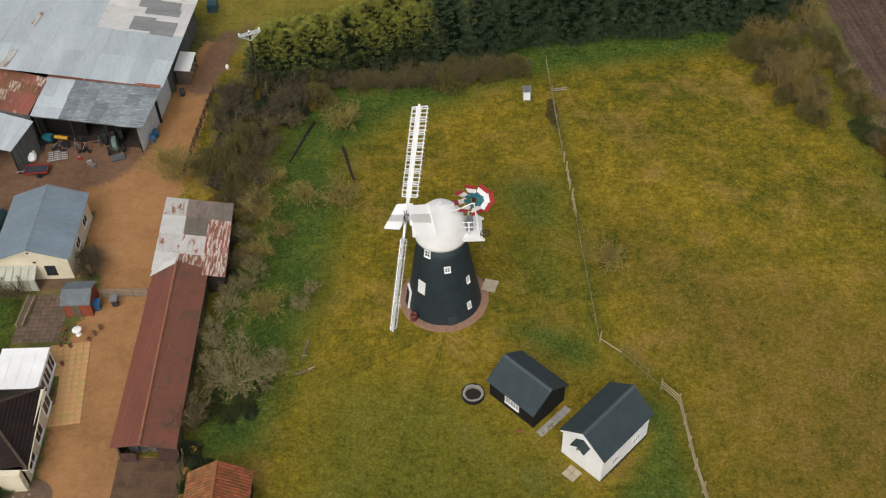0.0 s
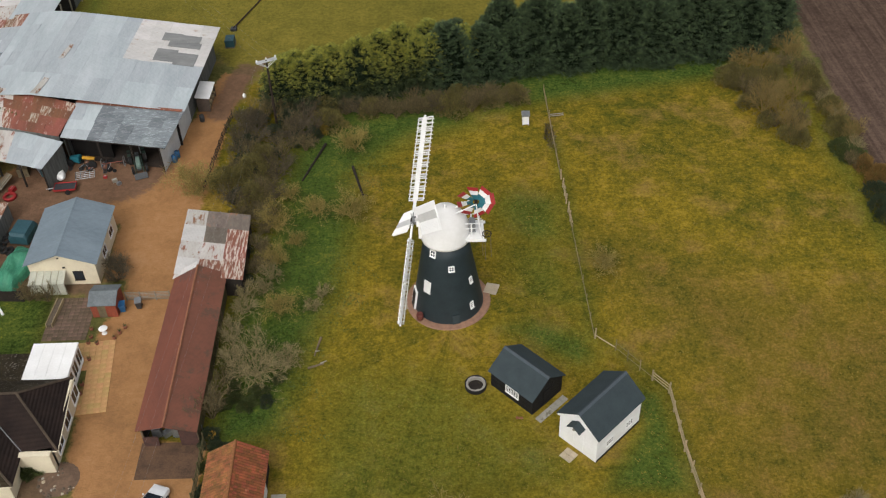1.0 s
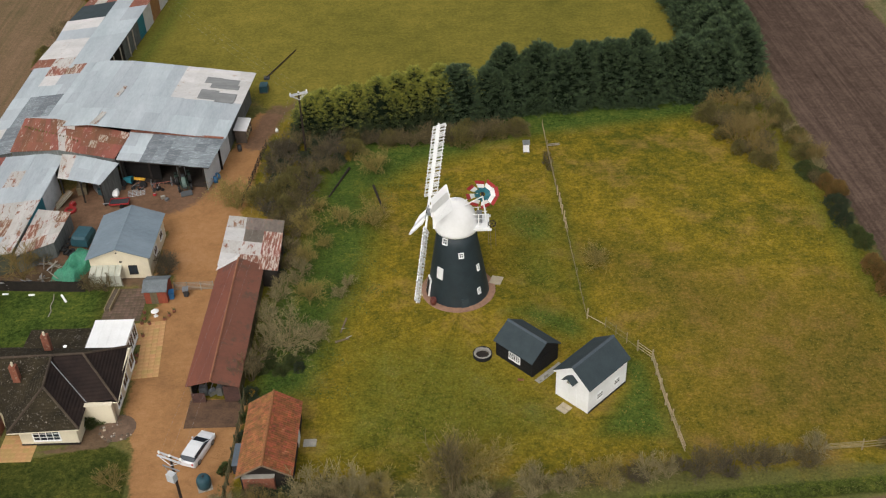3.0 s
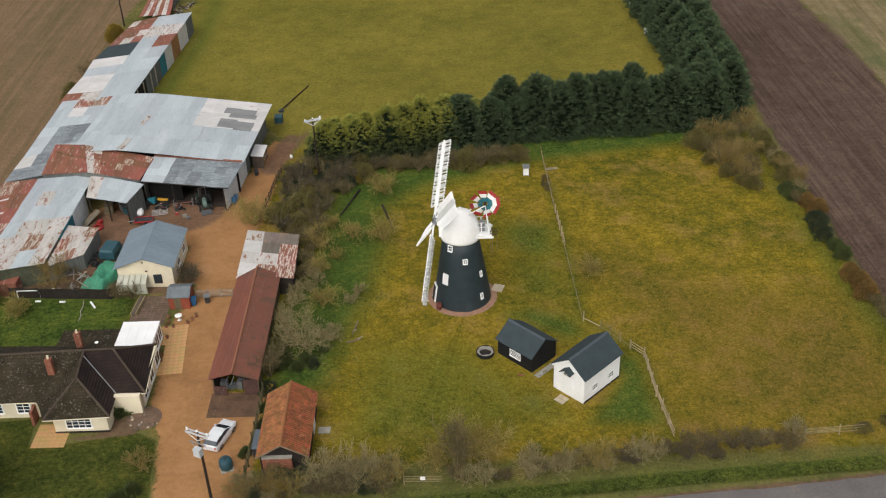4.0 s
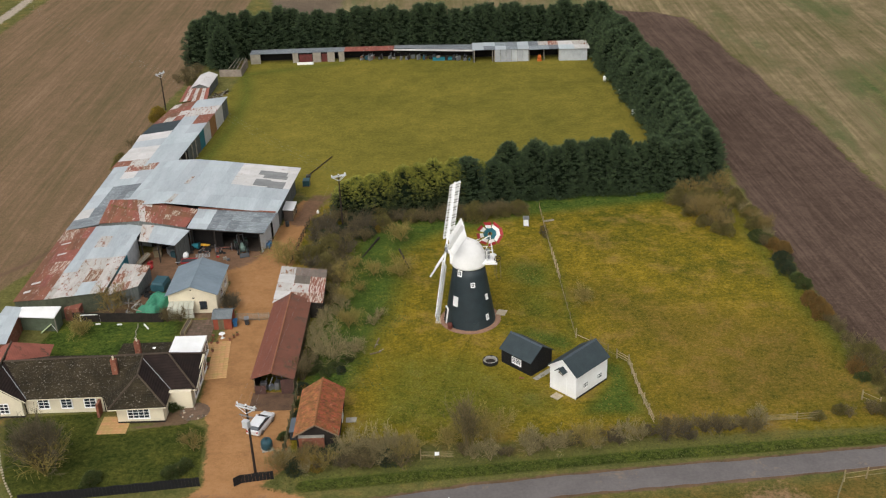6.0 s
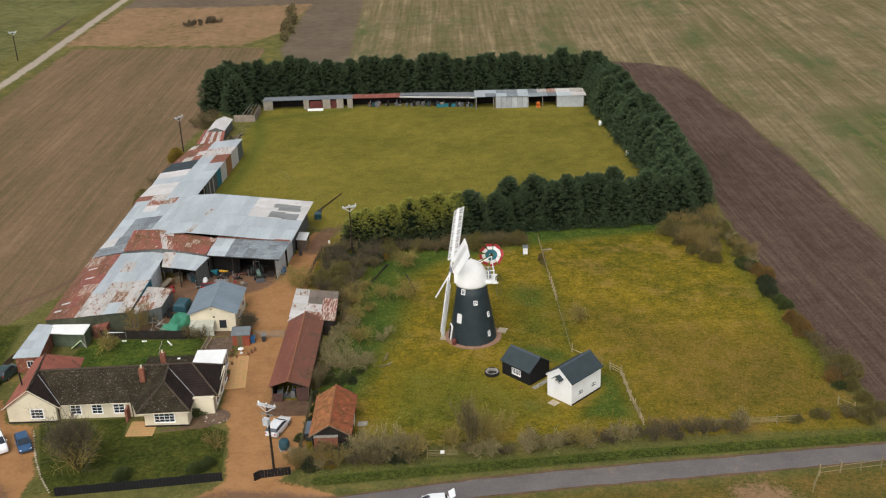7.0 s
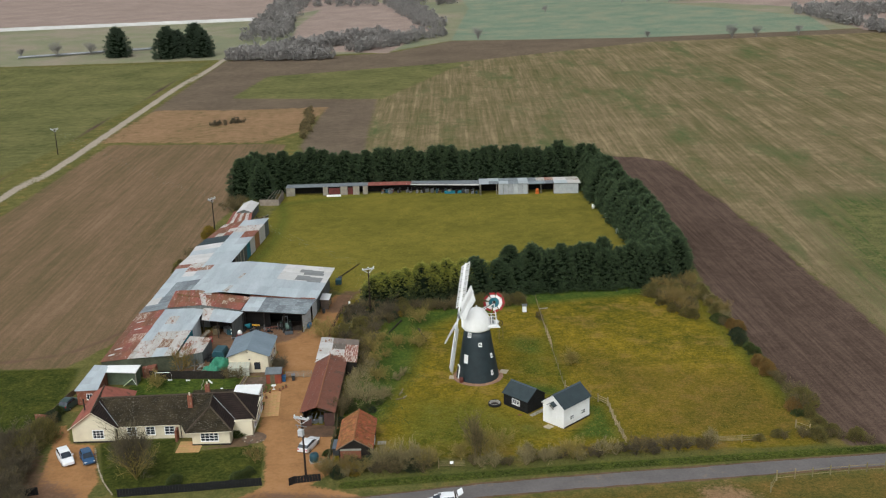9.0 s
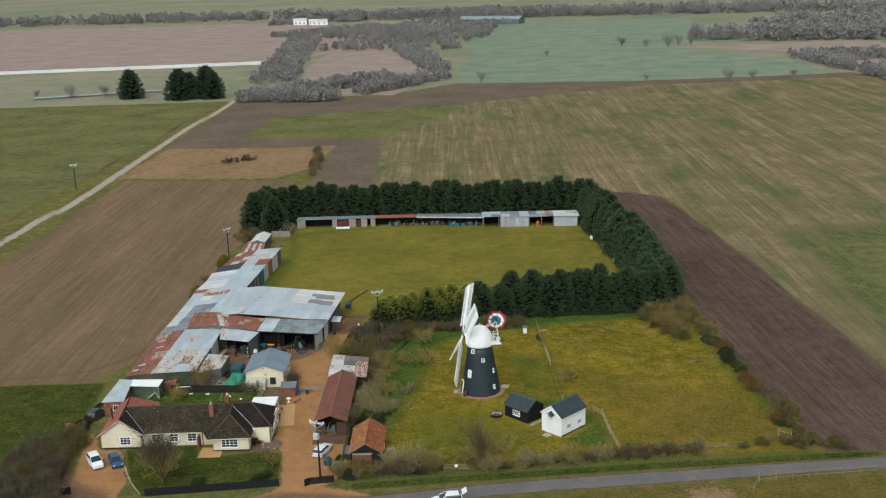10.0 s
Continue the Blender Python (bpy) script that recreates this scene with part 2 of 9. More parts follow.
def box(bm, x0, y0, z0, x1, y1, z1, m=None):
    vs = [bm.verts.new(v) for v in ((x0, y0, z0), (x1, y0, z0), (x1, y1, z0), (x0, y1, z0), (x0, y0, z1), (x1, y0, z1), (x1, y1, z1), (x0, y1, z1))]
    if m is not None:
        for v in vs:
            v.co = m @ v.co
    for f in ((3, 2, 1, 0), (4, 5, 6, 7), (0, 1, 5, 4), (1, 2, 6, 5), (2, 3, 7, 6), (3, 0, 4, 7)):
        bm.faces.new([vs[i] for i in f])
    return bm


def boxed(*a, m=None):
    return box(bmesh.new(), *a, m=m)


def slab(bm, pts, thick):
    """A flat polygon given by its top corners (anticlockwise from above), with thickness downwards along its normal."""
    top = [Vector(p) for p in pts]
    n = (top[1] - top[0]).cross(top[-1] - top[0]).normalized()
    a = [bm.verts.new(p) for p in top]
    b = [bm.verts.new(p - n * thick) for p in top]
    bm.faces.new(a)
    bm.faces.new(b[::-1])
    for i in range(len(a)):
        j = (i + 1) % len(a)
        bm.faces.new((a[i], b[i], b[j], a[j]))
    return bm


def slabbed(pts, thick):
    return slab(bmesh.new(), pts, thick)


def tube(bm, p0, p1, r0, r1=None, n=6, caps=True):
    p0, p1 = Vector(p0), Vector(p1)
    r1 = r0 if r1 is None else r1
    q = (p1 - p0).to_track_quat("Z", "Y")
    rings = [[bm.verts.new(p + q @ Vector((r * math.cos(2 * math.pi * i / n), r * math.sin(2 * math.pi * i / n), 0))) for i in range(n)]
             for p, r in ((p0, r0), (p1, r1))]
    for i in range(n):
        j = (i + 1) % n
        bm.faces.new((rings[0][i], rings[0][j], rings[1][j], rings[1][i]))
    if caps:
        bm.faces.new(rings[0][::-1])
        bm.faces.new(rings[1])
    return bm


def tubed(*a, **k):
    return tube(bmesh.new(), *a, **k)


def lathe(bm, profile, n=32, centre=(0, 0), smooth=True):
    """A turned shape from (radius, height) pairs; radius 0 closes it."""
    rings = []
    for r, z in profile:
        if r < 1e-6:
            rings.append([bm.verts.new((centre[0], centre[1], z))])
        else:
            rings.append([bm.verts.new((centre[0] + r * math.cos(2 * math.pi * i / n), centre[1] + r * math.sin(2 * math.pi * i / n), z)) for i in range(n)])
    for a, b in zip(rings, rings[1:]):
        for i in range(n):
            j = (i + 1) % n
            if len(a) == 1 and len(b) == 1:
                continue
            vs = (a[0], b[j], b[i]) if len(a) == 1 else (a[i], a[j], b[0]) if len(b) == 1 else (a[i], a[j], b[j], b[i])
            bm.faces.new(vs).smooth = smooth
    return bm


# ---------------------------------------------------------------- ground: one sheet to the horizon, its crops laid out as zones
def spaced(core0, core1, step, mid0, mid1, midstep, far):
    a = list(np.arange(core0, core1 + 1e-6, step))
    a += list(np.arange(core1 + midstep, mid1, midstep))
    a = list(np.arange(core0 - midstep, mid0, -midstep))[::-1] + a
    d = midstep
    while a[-1] < far:
        d *= 1.5
        a.append(a[-1] + d)
    d = midstep
    while a[0] > -far:
        d *= 1.5
        a.insert(0, a[0] - d)
    return np.array(a)


GX, GY = spaced(-76, 60, 0.7, -300, 300, 3.2, 4600), spaced(-44, 146, 0.7, -70, 760, 3.2, 4600)
PX, PY = [g.ravel() for g in np.meshgrid(GX, GY)]


def inside(poly):
    """Signed distance to a polygon, positive inside."""
    d2, odd = np.full(PX.shape, 1e12), np.zeros(PX.shape, bool)
    for (x0, y0), (x1, y1) in zip(poly, poly[1:] + poly[:1]):
        ex, ey = x1 - x0, y1 - y0
        u = np.clip(((PX - x0) * ex + (PY - y0) * ey) / (ex * ex + ey * ey), 0, 1)
        d2 = np.minimum(d2, (PX - x0 - u * ex) ** 2 + (PY - y0 - u * ey) ** 2)
        if y0 != y1:
            odd ^= ((y0 > PY) != (y1 > PY)) & (PX < x0 + (PY - y0) * ex / ey)
    return np.sqrt(d2) * np.where(odd, 1, -1)


def along(line, half):
    """Signed distance to a band along a line, positive inside."""
    d2 = np.full(PX.shape, 1e12)
    for (x0, y0), (x1, y1) in zip(line, line[1:]):
        ex, ey = x1 - x0, y1 - y0
        u = np.clip(((PX - x0) * ex + (PY - y0) * ey) / (ex * ex + ey * ey), 0, 1)
        d2 = np.minimum(d2, (PX - x0 - u * ex) ** 2 + (PY - y0 - u * ey) ** 2)
    return half - np.sqrt(d2)


def soft(d, w):
    return np.clip(0.5 + d / (2 * w), 0, 1)


def union(*ds):
    return np.maximum.reduce(ds)


ROADLINE = [(-400, -88), (-120, -52), (-60, -43.6), (-14, -37.2), (-1, -34.9), (12, -33.4), (30, -31.8), (42, -30.6), (59, -29.2), (120, -26.0), (420, -14)]
TRACKLINE = [(-150, -60), (-142, 60), (-138, 126), (-132.8, 190), (-133, 255), (-132.8, 340), (-130, 437)]
DRIVE = [(-38, -38.6), (-31.6, -32.2), (-33.3, -20), (-35.4, -16), (-35.8, 2), (-34.4, 3), (-34.5, 8), (-37, 8), (-37, 17), (-45, 18), (-46, 11), (-50, 11), (-54, 20),
         (-53, 27), (-46, 33), (-33, 33), (-31, 39), (-29.5, 47), (-25.5, 46), (-27.3, 36), (-27.6, 25), (-28.8, 17), (-28.4, -13.5), (-22.6, -13.8), (-22.6, -29.5), (-25, -32), (-17, -36)]
PARKING = [(-56, -40), (-56.2, -29), (-60, -18.4), (-64, -17.6), (-67, -11), (-68.2, -12), (-66.4, -20), (-65.2, -27), (-64.5, -34), (-66, -40)]
ZONES = {
    "meadow": soft(-inside([(-27, -26), (50, -24.5), (48.5, 10), (46, 34), (44, 50), (-24, 50), (-29, 30), (-29, 10)]), 2.0),
    "gravel": soft(union(inside(DRIVE), inside(PARKING)), 0.9),
    "plough": soft(union(inside([(42, 170), (46.5, 100), (48.5, 57), (48.5, 32), (49.2, 20), (50.6, 0), (53.5, -25), (79, -25), (73, 39), (69, 95), (62, 158), (54, 166)]),
                         along([(-146, 149), (-145, 200), (-141, 300), (-138, 405)], 0.7)), 1.5),
    "lush": np.maximum.reduce([
        0.86 * soft(inside([(-23, -15), (-16, -13), (-14, -4), (-11, 6), (-10, 16), (-11, 24), (-4, 31), (4, 33), (4, 46), (-18, 42), (-21, 15), (-24, 0)]), 3.2),
        0.9 * soft(inside([(-23, -16), (-16, -13), (-14.5, -4), (-17, 3), (-23, 4)]), 2.5),
        0.88 * soft(inside([(2, 46), (14, 50), (43, 54), (36.5, 41.5), (24, 39.8), (14, 37.8), (4, 35)]), 2.2),
        0.6 * soft(along([(43.5, 48), (45, 32), (46, 20), (47.5, 4), (49, -10)], 1.6), 2.2),
        0.55 * soft(along([(13, 30), (13.6, 12), (13.9, -2), (16, -4), (20, -9), (21, -23)], 0.9), 1.2),
        0.66 * soft(inside([(4, 19), (8, 21.5), (13, 19.5), (12.8, 12.5), (9, 10.5), (6.5, 13)]), 2.6), 0.5 * soft(inside([(5, 12), (13, 12), (13, 1), (7, 3)]), 3),
        0.74 * soft(inside([(4.5, -0.5), (8, 0.8), (13.6, -1.6), (14.6, -5), (12, -6.4), (9, -4.6)]), 1.8),
        0.78 * soft(inside([(13.5, -6), (20, -9.5), (20.6, -21), (12.5, -20.5), (17, -13)]), 1.4),
        0.5 * soft(inside([(-15, -23), (6, -23), (9, -13), (0, -4), (-12, -5)]), 4),
        0.56 * soft(inside([(4, -12), (9, -14), (11, -20), (4, -20)]), 2.5),
        0.55 * soft(along([(-51.5, 58), (-48.5, 90), (-49, 108), (-52, 122), (-30, 128.5)], 2.2), 2.2),
        0.66 * soft(inside([(-61, -2), (-57, -6), (-42, -4), (-42, 7), (-56, 8.6), (-60.6, 4)]), 1.2),
        0.55 * soft(along([(-20, -31.5), (0, -30), (20, -28.4), (40, -26.4), (62, -25)], 1.6), 2.5)]),
    "thatch": np.maximum(0.7 * soft(inside([(17, 12), (32, 6), (49, 2), (53, -24), (22, -24), (22, -8)]), 7), 0.8 * soft(inside([(-90, -51), (-60, -46.3), (-14, -39.8), (-1, -37.5), (12, -36), (30, -34.4), (59, -31.8), (400, -18), (400, -90), (-90, -90)]), 1.5)),
    "stubble": soft(inside([(-36, 268), (-44, 142), (44, 140), (44, 170), (62, 160), (69, 95), (73, 39), (79, -25), (600, -5), (600, 470), (250, 465), (106, 452), (-36, 408), (-50, 384), (-39, 292), (-34, 200)]), 2.5),
    "sown": 1.0 * soft(inside([(80, 40), (84, 75), (92, 112), (150, 120), (200, 60), (180, -10), (82, -5)]), 10),
    "tan": soft(inside([(-68, 26), (-67, 57), (-66.5, 105), (-62, 140), (-62, 203), (-127, 211), (-128, 127), (-131, 60), (-143, 12), (-75, 12)]), 1.2),
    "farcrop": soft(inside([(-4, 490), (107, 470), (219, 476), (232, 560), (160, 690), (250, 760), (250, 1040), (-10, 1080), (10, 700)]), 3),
    "pasture": np.maximum(0.62 * soft(inside([(84, 10), (78, 60), (88, 112), (140, 118), (190, 60), (180, 0)]), 16), soft(union(inside([(-101, 304), (-95, 366), (-44, 382), (4, 396), (-34, 290)]), inside([(-500, 110), (-154, 130), (-145, 200), (-140, 300), (-136, 425), (-500, 440)])), 3)),
    "rough": soft(union(inside([(-128, 280), (-92, 274), (-55, 275), (-60, 226), (-72, 207), (-132, 216)]), inside([(29, -36), (33, -35), (37, -38.5), (36, -42), (30, -40)]), inside([(-104, 222), (-90, 222), (-90, 226), (-104, 226)])), 4),
    "mown": soft(union(inside([(-55, 54), (-31, 52), (-26, 44), (-10, 46), (40, 52), (38, 76), (33, 128), (-52, 133), (-54, 100)])), 1.5),
    "fallow": soft(union(inside([(-100, 470), (-40, 440), (-18, 550), (-30, 690), (-55, 770), (-108, 820), (-112, 600)]), inside([(-1200, 664), (-140, 668), (-30, 900), (-190, 1180), (-1200, 1250)]), inside([(160, 690), (196, 676), (242, 624), (238, 474), (300, 470), (330, 700)])), 4),
    "dark": soft(union(inside([(-57, 198), (-44, 146), (-33, 150), (-36, 284), (-56, 272)]), inside([(-129, 272), (-58, 268), (-36, 270), (-36, 300), (0, 396), (106, 452), (250, 462), (300, 465), (300, 485), (107, 474), (-4, 488), (-40, 440), (-128, 430)]) , along([(-153.5, 120), (-152.6, 161), (-148, 215), (-143.5, 280), (-141.5, 345), (-142, 400)], 1.2)), 3),
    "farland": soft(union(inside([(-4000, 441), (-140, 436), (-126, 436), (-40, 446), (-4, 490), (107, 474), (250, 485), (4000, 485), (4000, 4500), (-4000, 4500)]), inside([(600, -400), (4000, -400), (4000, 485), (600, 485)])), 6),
    "lawn": np.maximum(0.85 * soft(inside([(-170, 12), (-72, 12), (-69, -12), (-72, -60), (-190, -60)]), 1.5), soft(union(inside([(-59.5, -17.6), (-47.5, -16.8), (-47, -21.3), (-42.5, -21), (-36, -19.5), (-33.4, -21), (-32.2, -31.8), (-52.4, -34.2), (-55.4, -29.6)]), -0.9 + along([(-20, -32.6), (-6, -31.2), (20, -28.8), (40, -27.4), (60, -26)], 1.9), inside([(-61.5, -2), (-57, -7), (-41.5, -4.5), (-41.5, 5.2), (-51, 5.6), (-60, 6.2)])), 0.6)),
    "track": soft(along(TRACKLINE, 1.7), 1.1),
    "soil": np.maximum.reduce([soft(along(ROADLINE, 2.1), 0.5), soft(inside([(-54, 24), (-46, 33), (-33, 33), (-32.5, 27), (-34, 24), (-38, 20.5), (-46, 18.5), (-52, 16)]), 2.2), 0.9 * soft(inside([(-44.5, 8.2), (-37.2, 8.2), (-36.8, 2.6), (-38.5, 6.2), (-41.5, 6.2)]), 0.8), 0.75 * soft(inside([(-71, -41), (-55, -42), (-57, -32), (-63, -29), (-67, -20), (-70, -20)]), 3), 0.62 * soft(inside([(-40, -40), (-33, -33), (-25, -33.5), (-16, -36.5)]), 1.6), 0.95 * soft(along([(-26.5, 47), (-28.6, 38)], 1.8), 1.8), 0.6 * soft(along([(-24, 49), (-27, 44)], 2), 2),
                               soft(inside([(-44, -20.6), (-36, -19.9), (-34.6, -16), (-39, -15.5), (-39.2, -19.2)]), 0.4), 0.8 * soft(along([(-68, 32), (-71.5, 25), (-77, 18.5), (-86, 15.5), (-110, 14.5), (-145, 15)], 0.8), 1.2), 0.6 * soft(along([(-73, 30), (-84, 21.5), (-110, 20), (-145, 22)], 0.5), 1.2),
                               0.85 * soft(inside([(-60, 6.4), (-51, 5.8), (-42.5, 5.4), (-44.5, 9.5), (-46, 22), (-55, 22), (-57, 10)]), 0.8)]),
}
nx, ny = len(GX), len(GY)
gi = np.arange(nx * ny).reshape(ny, nx)
quads = np.stack([gi[:-1, :-1], gi[:-1, 1:], gi[1:, 1:], gi[1:, :-1]], -1).reshape(-1, 4)
gm = bpy.data.meshes.new("ground")
gm.vertices.add(nx * ny)
gm.vertices.foreach_set("co", np.stack([PX, PY, np.zeros_like(PX)], -1).ravel())
gm.loops.add(quads.size)
gm.loops.foreach_set("vertex_index", quads.ravel())
gm.polygons.add(len(quads))
gm.polygons.foreach_set("loop_start", np.arange(0, quads.size, 4))
gm.update(calc_edges=True)
for zname, weight in ZONES.items():
    gm.attributes.new(zname, "FLOAT", "POINT").data.foreach_set("value", weight.astype(np.float32))


def ground_material():
    m, nt, b, tc = start("fields", 1.0, 0, 0.02)
    co = tc.outputs["Object"]
    n_broad, n_mid, n_fine, n_tuft = noise_of(nt, co, 0.045, 4, 0.6), noise_of(nt, co, 0.32, 5, 0.62), noise_of(nt, co, 1.6, 5, 0.7), noise_of(nt, co, 6.0, 3, 0.7)
    n_grain, n_clump = noise_of(nt, co, 3.4, 3, 0.75), noise_of(nt, co, 0.8, 4, 0.7)
    edge = arith(nt, "MULTIPLY", arith(nt, "SUBTRACT", arith(nt, "ADD", arith(nt, "MULTIPLY", n_mid, 0.5), arith(nt, "MULTIPLY", n_fine, 0.5)), 0.5), 1.5)

    def zone(zname, hard=0.12):
        a = nt.nodes.new("ShaderNodeAttribute")
        a.attribute_name = zname
        k = nt.nodes.new("ShaderNodeMapRange")
        k.inputs[1].default_value, k.inputs[2].default_value = 0.5 - hard, 0.5 + hard
        nt.links.new(arith(nt, "ADD", a.outputs["Fac"], edge), k.inputs[0])
        gate = nt.nodes.new("ShaderNodeMapRange")
        gate.inputs[1].default_value, gate.inputs[2].default_value = 0.0, 0.12
        nt.links.new(a.outputs["Fac"], gate.inputs[0])
        return arith(nt, "MULTIPLY", k.outputs[0], gate.outputs[0])

    def bands(scale, distort=1.5, detail=2.0, axis="X"):
        w = nt.nodes.new("ShaderNodeTexWave")
        w.bands_direction = axis
        w.inputs["Scale"].default_value, w.inputs["Distortion"].default_value = scale, distort
        w.inputs["Detail"].default_value, w.inputs["Detail Scale"].default_value = detail, 0.6
        nt.links.new(co, w.inputs["Vector"])
        return w.outputs["Fac"]

    def blend(*parts_):
        total = None
        for v, k in parts_:
            s = arith(nt, "MULTIPLY", v, k)
            total = s if total is None else arith(nt, "ADD", total, s)
        return total

    grassmix = blend((n_broad, 0.3), (n_mid, 0.3), (n_clump, 0.18), (n_fine, 0.12), (n_grain, 0.12))
    grass = ramp(nt, grassmix, [(0.43, (0.078, 0.079, 0.012)), (0.495, (0.142, 0.114, 0.014)), (0.555, (0.215, 0.155, 0.017)), (0.62, (0.31, 0.215, 0.03))])
    meadow = ramp(nt, blend((n_broad, 0.3), (n_mid, 0.45), (n_fine, 0.25)), [(0.4, (0.08, 0.085, 0.026)), (0.52, (0.125, 0.118, 0.038)), (0.66, (0.185, 0.155, 0.056))])
    grass = mix(nt, zone("meadow"), grass, meadow)
    bare = noise_of(nt, co, 0.16, 6, 0.7)
    grass = mix(nt, arith(nt, "MULTIPLY", arith(nt, "SUBTRACT", bare, 0.52, True), 4.0, True), grass, (0.225, 0.142, 0.05))
    thatch = ramp(nt, blend((n_mid, 0.4), (n_fine, 0.35), (n_grain, 0.25)), [(0.38, (0.06, 0.056, 0.013)), (0.5, (0.115, 0.085, 0.02)), (0.6, (0.17, 0.105, 0.03)), (0.7, (0.225, 0.13, 0.05))])
    grass = mix(nt, arith(nt, "MULTIPLY", zone("thatch", 0.35), 0.8), grass, thatch)
    lush = ramp(nt, blend((n_mid, 0.35), (n_fine, 0.35), (n_grain, 0.3)), [(0.38, (0.021, 0.043, 0.01)), (0.48, (0.048, 0.083, 0.016)), (0.57, (0.09, 0.112, 0.02)), (0.66, (0.175, 0.145, 0.022))])
    mown = ramp(nt, blend((n_broad, 0.45), (n_mid, 0.35), (n_fine, 0.2)), [(0.38, (0.105, 0.1, 0.019)), (0.52, (0.16, 0.138, 0.026)), (0.66, (0.215, 0.172, 0.033))])
    col = mix(nt, zone("mown"), grass, mown)
    lawn = ramp(nt, blend((n_mid, 0.4), (n_fine, 0.4), (n_tuft, 0.2)), [(0.4, (0.024, 0.035, 0.009)), (0.52, (0.056, 0.064, 0.014)), (0.66, (0.122, 0.104, 0.022))])
    col = mix(nt, zone("lawn"), col, lawn)
    col = mix(nt, zone("lush", 0.3), col, lush)
    streak, streak2 = noise_of(nt, co, 0.22, 4, 0.6, (1, 0.035, 1)), noise_of(nt, co, 0.9, 3, 0.6, (1, 0.03, 1))
    stub = ramp(nt, blend((streak, 0.28), (streak2, 0.3), (n_broad, 0.22), (n_mid, 0.2)), [(0.38, (0.08, 0.085, 0.032)), (0.46, (0.138, 0.117, 0.055)), (0.53, (0.185, 0.142, 0.08)), (0.62, (0.29, 0.225, 0.122))])
    green = noise_of(nt, co, 0.03, 6, 0.7, (1.6, 0.55, 1))
    stub = mix(nt, arith(nt, "MULTIPLY", arith(nt, "SUBTRACT", green, 0.52, True), arith(nt, "MULTIPLY", streak2, 14.0), True), stub, (0.085, 0.104, 0.04))
    stub = mix(nt, arith(nt, "MULTIPLY", zone("sown", 0.3), arith(nt, "MULTIPLY", arith(nt, "SUBTRACT", streak2, 0.4, True), 5.0, True)), stub, (0.05, 0.088, 0.024))
    col = mix(nt, zone("stubble"), col, stub)
    tan = ramp(nt, blend((noise_of(nt, co, 1.1, 3, 0.6, (1, 0.03, 1)), 0.36), (noise_of(nt, co, 0.07, 4, 0.65, (1, 0.16, 1)), 0.42), (n_mid, 0.2)), [(0.38, (0.11, 0.088, 0.045)), (0.46, (0.148, 0.105, 0.058)), (0.53, (0.178, 0.118, 0.07)), (0.64, (0.225, 0.15, 0.092))])
    col = mix(nt, zone("tan"), col, tan)
    # Far crop and land colours are pale: distance haze is mixed into them
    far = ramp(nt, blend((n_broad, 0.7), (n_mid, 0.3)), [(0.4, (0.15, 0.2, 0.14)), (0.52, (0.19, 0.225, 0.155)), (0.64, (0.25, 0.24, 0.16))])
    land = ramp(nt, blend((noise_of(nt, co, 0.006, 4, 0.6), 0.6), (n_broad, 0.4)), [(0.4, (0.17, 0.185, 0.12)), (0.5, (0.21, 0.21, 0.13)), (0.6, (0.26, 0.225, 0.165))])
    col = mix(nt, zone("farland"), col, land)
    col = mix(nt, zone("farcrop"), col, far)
    dark = ramp(nt, blend((n_broad, 0.5), (n_mid, 0.5)), [(0.38, (0.108, 0.083, 0.06)), (0.62, (0.16, 0.122, 0.084))])
    col = mix(nt, zone("dark"), col, dark)
    past = ramp(nt, blend((n_broad, 0.4), (n_mid, 0.4), (n_fine, 0.2)), [(0.4, (0.08, 0.088, 0.032)), (0.52, (0.135, 0.132, 0.05)), (0.64, (0.185, 0.16, 0.068))])
    col = mix(nt, zone("pasture"), col, past)
    rough_ = ramp(nt, blend((n_broad, 0.3), (n_mid, 0.5), (n_fine, 0.2)), [(0.36, (0.12, 0.11, 0.045)), (0.47, (0.22, 0.14, 0.075)), (0.66, (0.31, 0.19, 0.11))])
    col = mix(nt, zone("rough"), col, rough_)
    # Pinkish far soil, paled by haze in its colour
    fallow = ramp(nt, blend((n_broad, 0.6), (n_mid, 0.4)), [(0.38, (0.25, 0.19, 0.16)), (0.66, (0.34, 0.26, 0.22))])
    col = mix(nt, zone("fallow"), col, fallow)
    turn = nt.nodes.new("ShaderNodeMapping")
    turn.inputs["Rotation"].default_value = (0, 0, radians(-4.5))
    nt.links.new(co, turn.inputs[0])
    row = turn.outputs[0]
    tram = nt.nodes.new("ShaderNodeTexWave")
    tram.bands_direction, tram.wave_profile = "X", "SAW"
    tram.inputs["Scale"].default_value, tram.inputs["Distortion"].default_value, tram.inputs["Detail Scale"].default_value = 0.075, 0.6, 0.3
    nt.links.new(row, tram.inputs["Vector"])
    furrow = blend((noise_of(nt, row, 1.6, 4, 0.7, (1, 0.03, 1)), 0.8), (noise_of(nt, row, 0.35, 3, 0.6, (1, 0.02, 1)), 0.16), (tram.outputs["Fac"], 0.04))
    plough = ramp(nt, blend((furrow, 0.5), (n_broad, 0.2), (n_mid, 0.18), (n_fine, 0.12)), [(0.38, (0.05, 0.033, 0.025)), (0.48, (0.083, 0.056, 0.042)), (0.58, (0.122, 0.084, 0.064))])
    col = mix(nt, zone("plough"), col, plough)
    grit = nt.nodes.new("ShaderNodeMapRange")
    grit.inputs[1].default_value, grit.inputs[2].default_value, grit.inputs[3].default_value, grit.inputs[4].default_value = 0.39, 0.61, 0.66, 1.34
    nt.links.new(blend((n_fine, 0.3), (n_grain, 0.4), (n_tuft, 0.3)), grit.inputs[0])
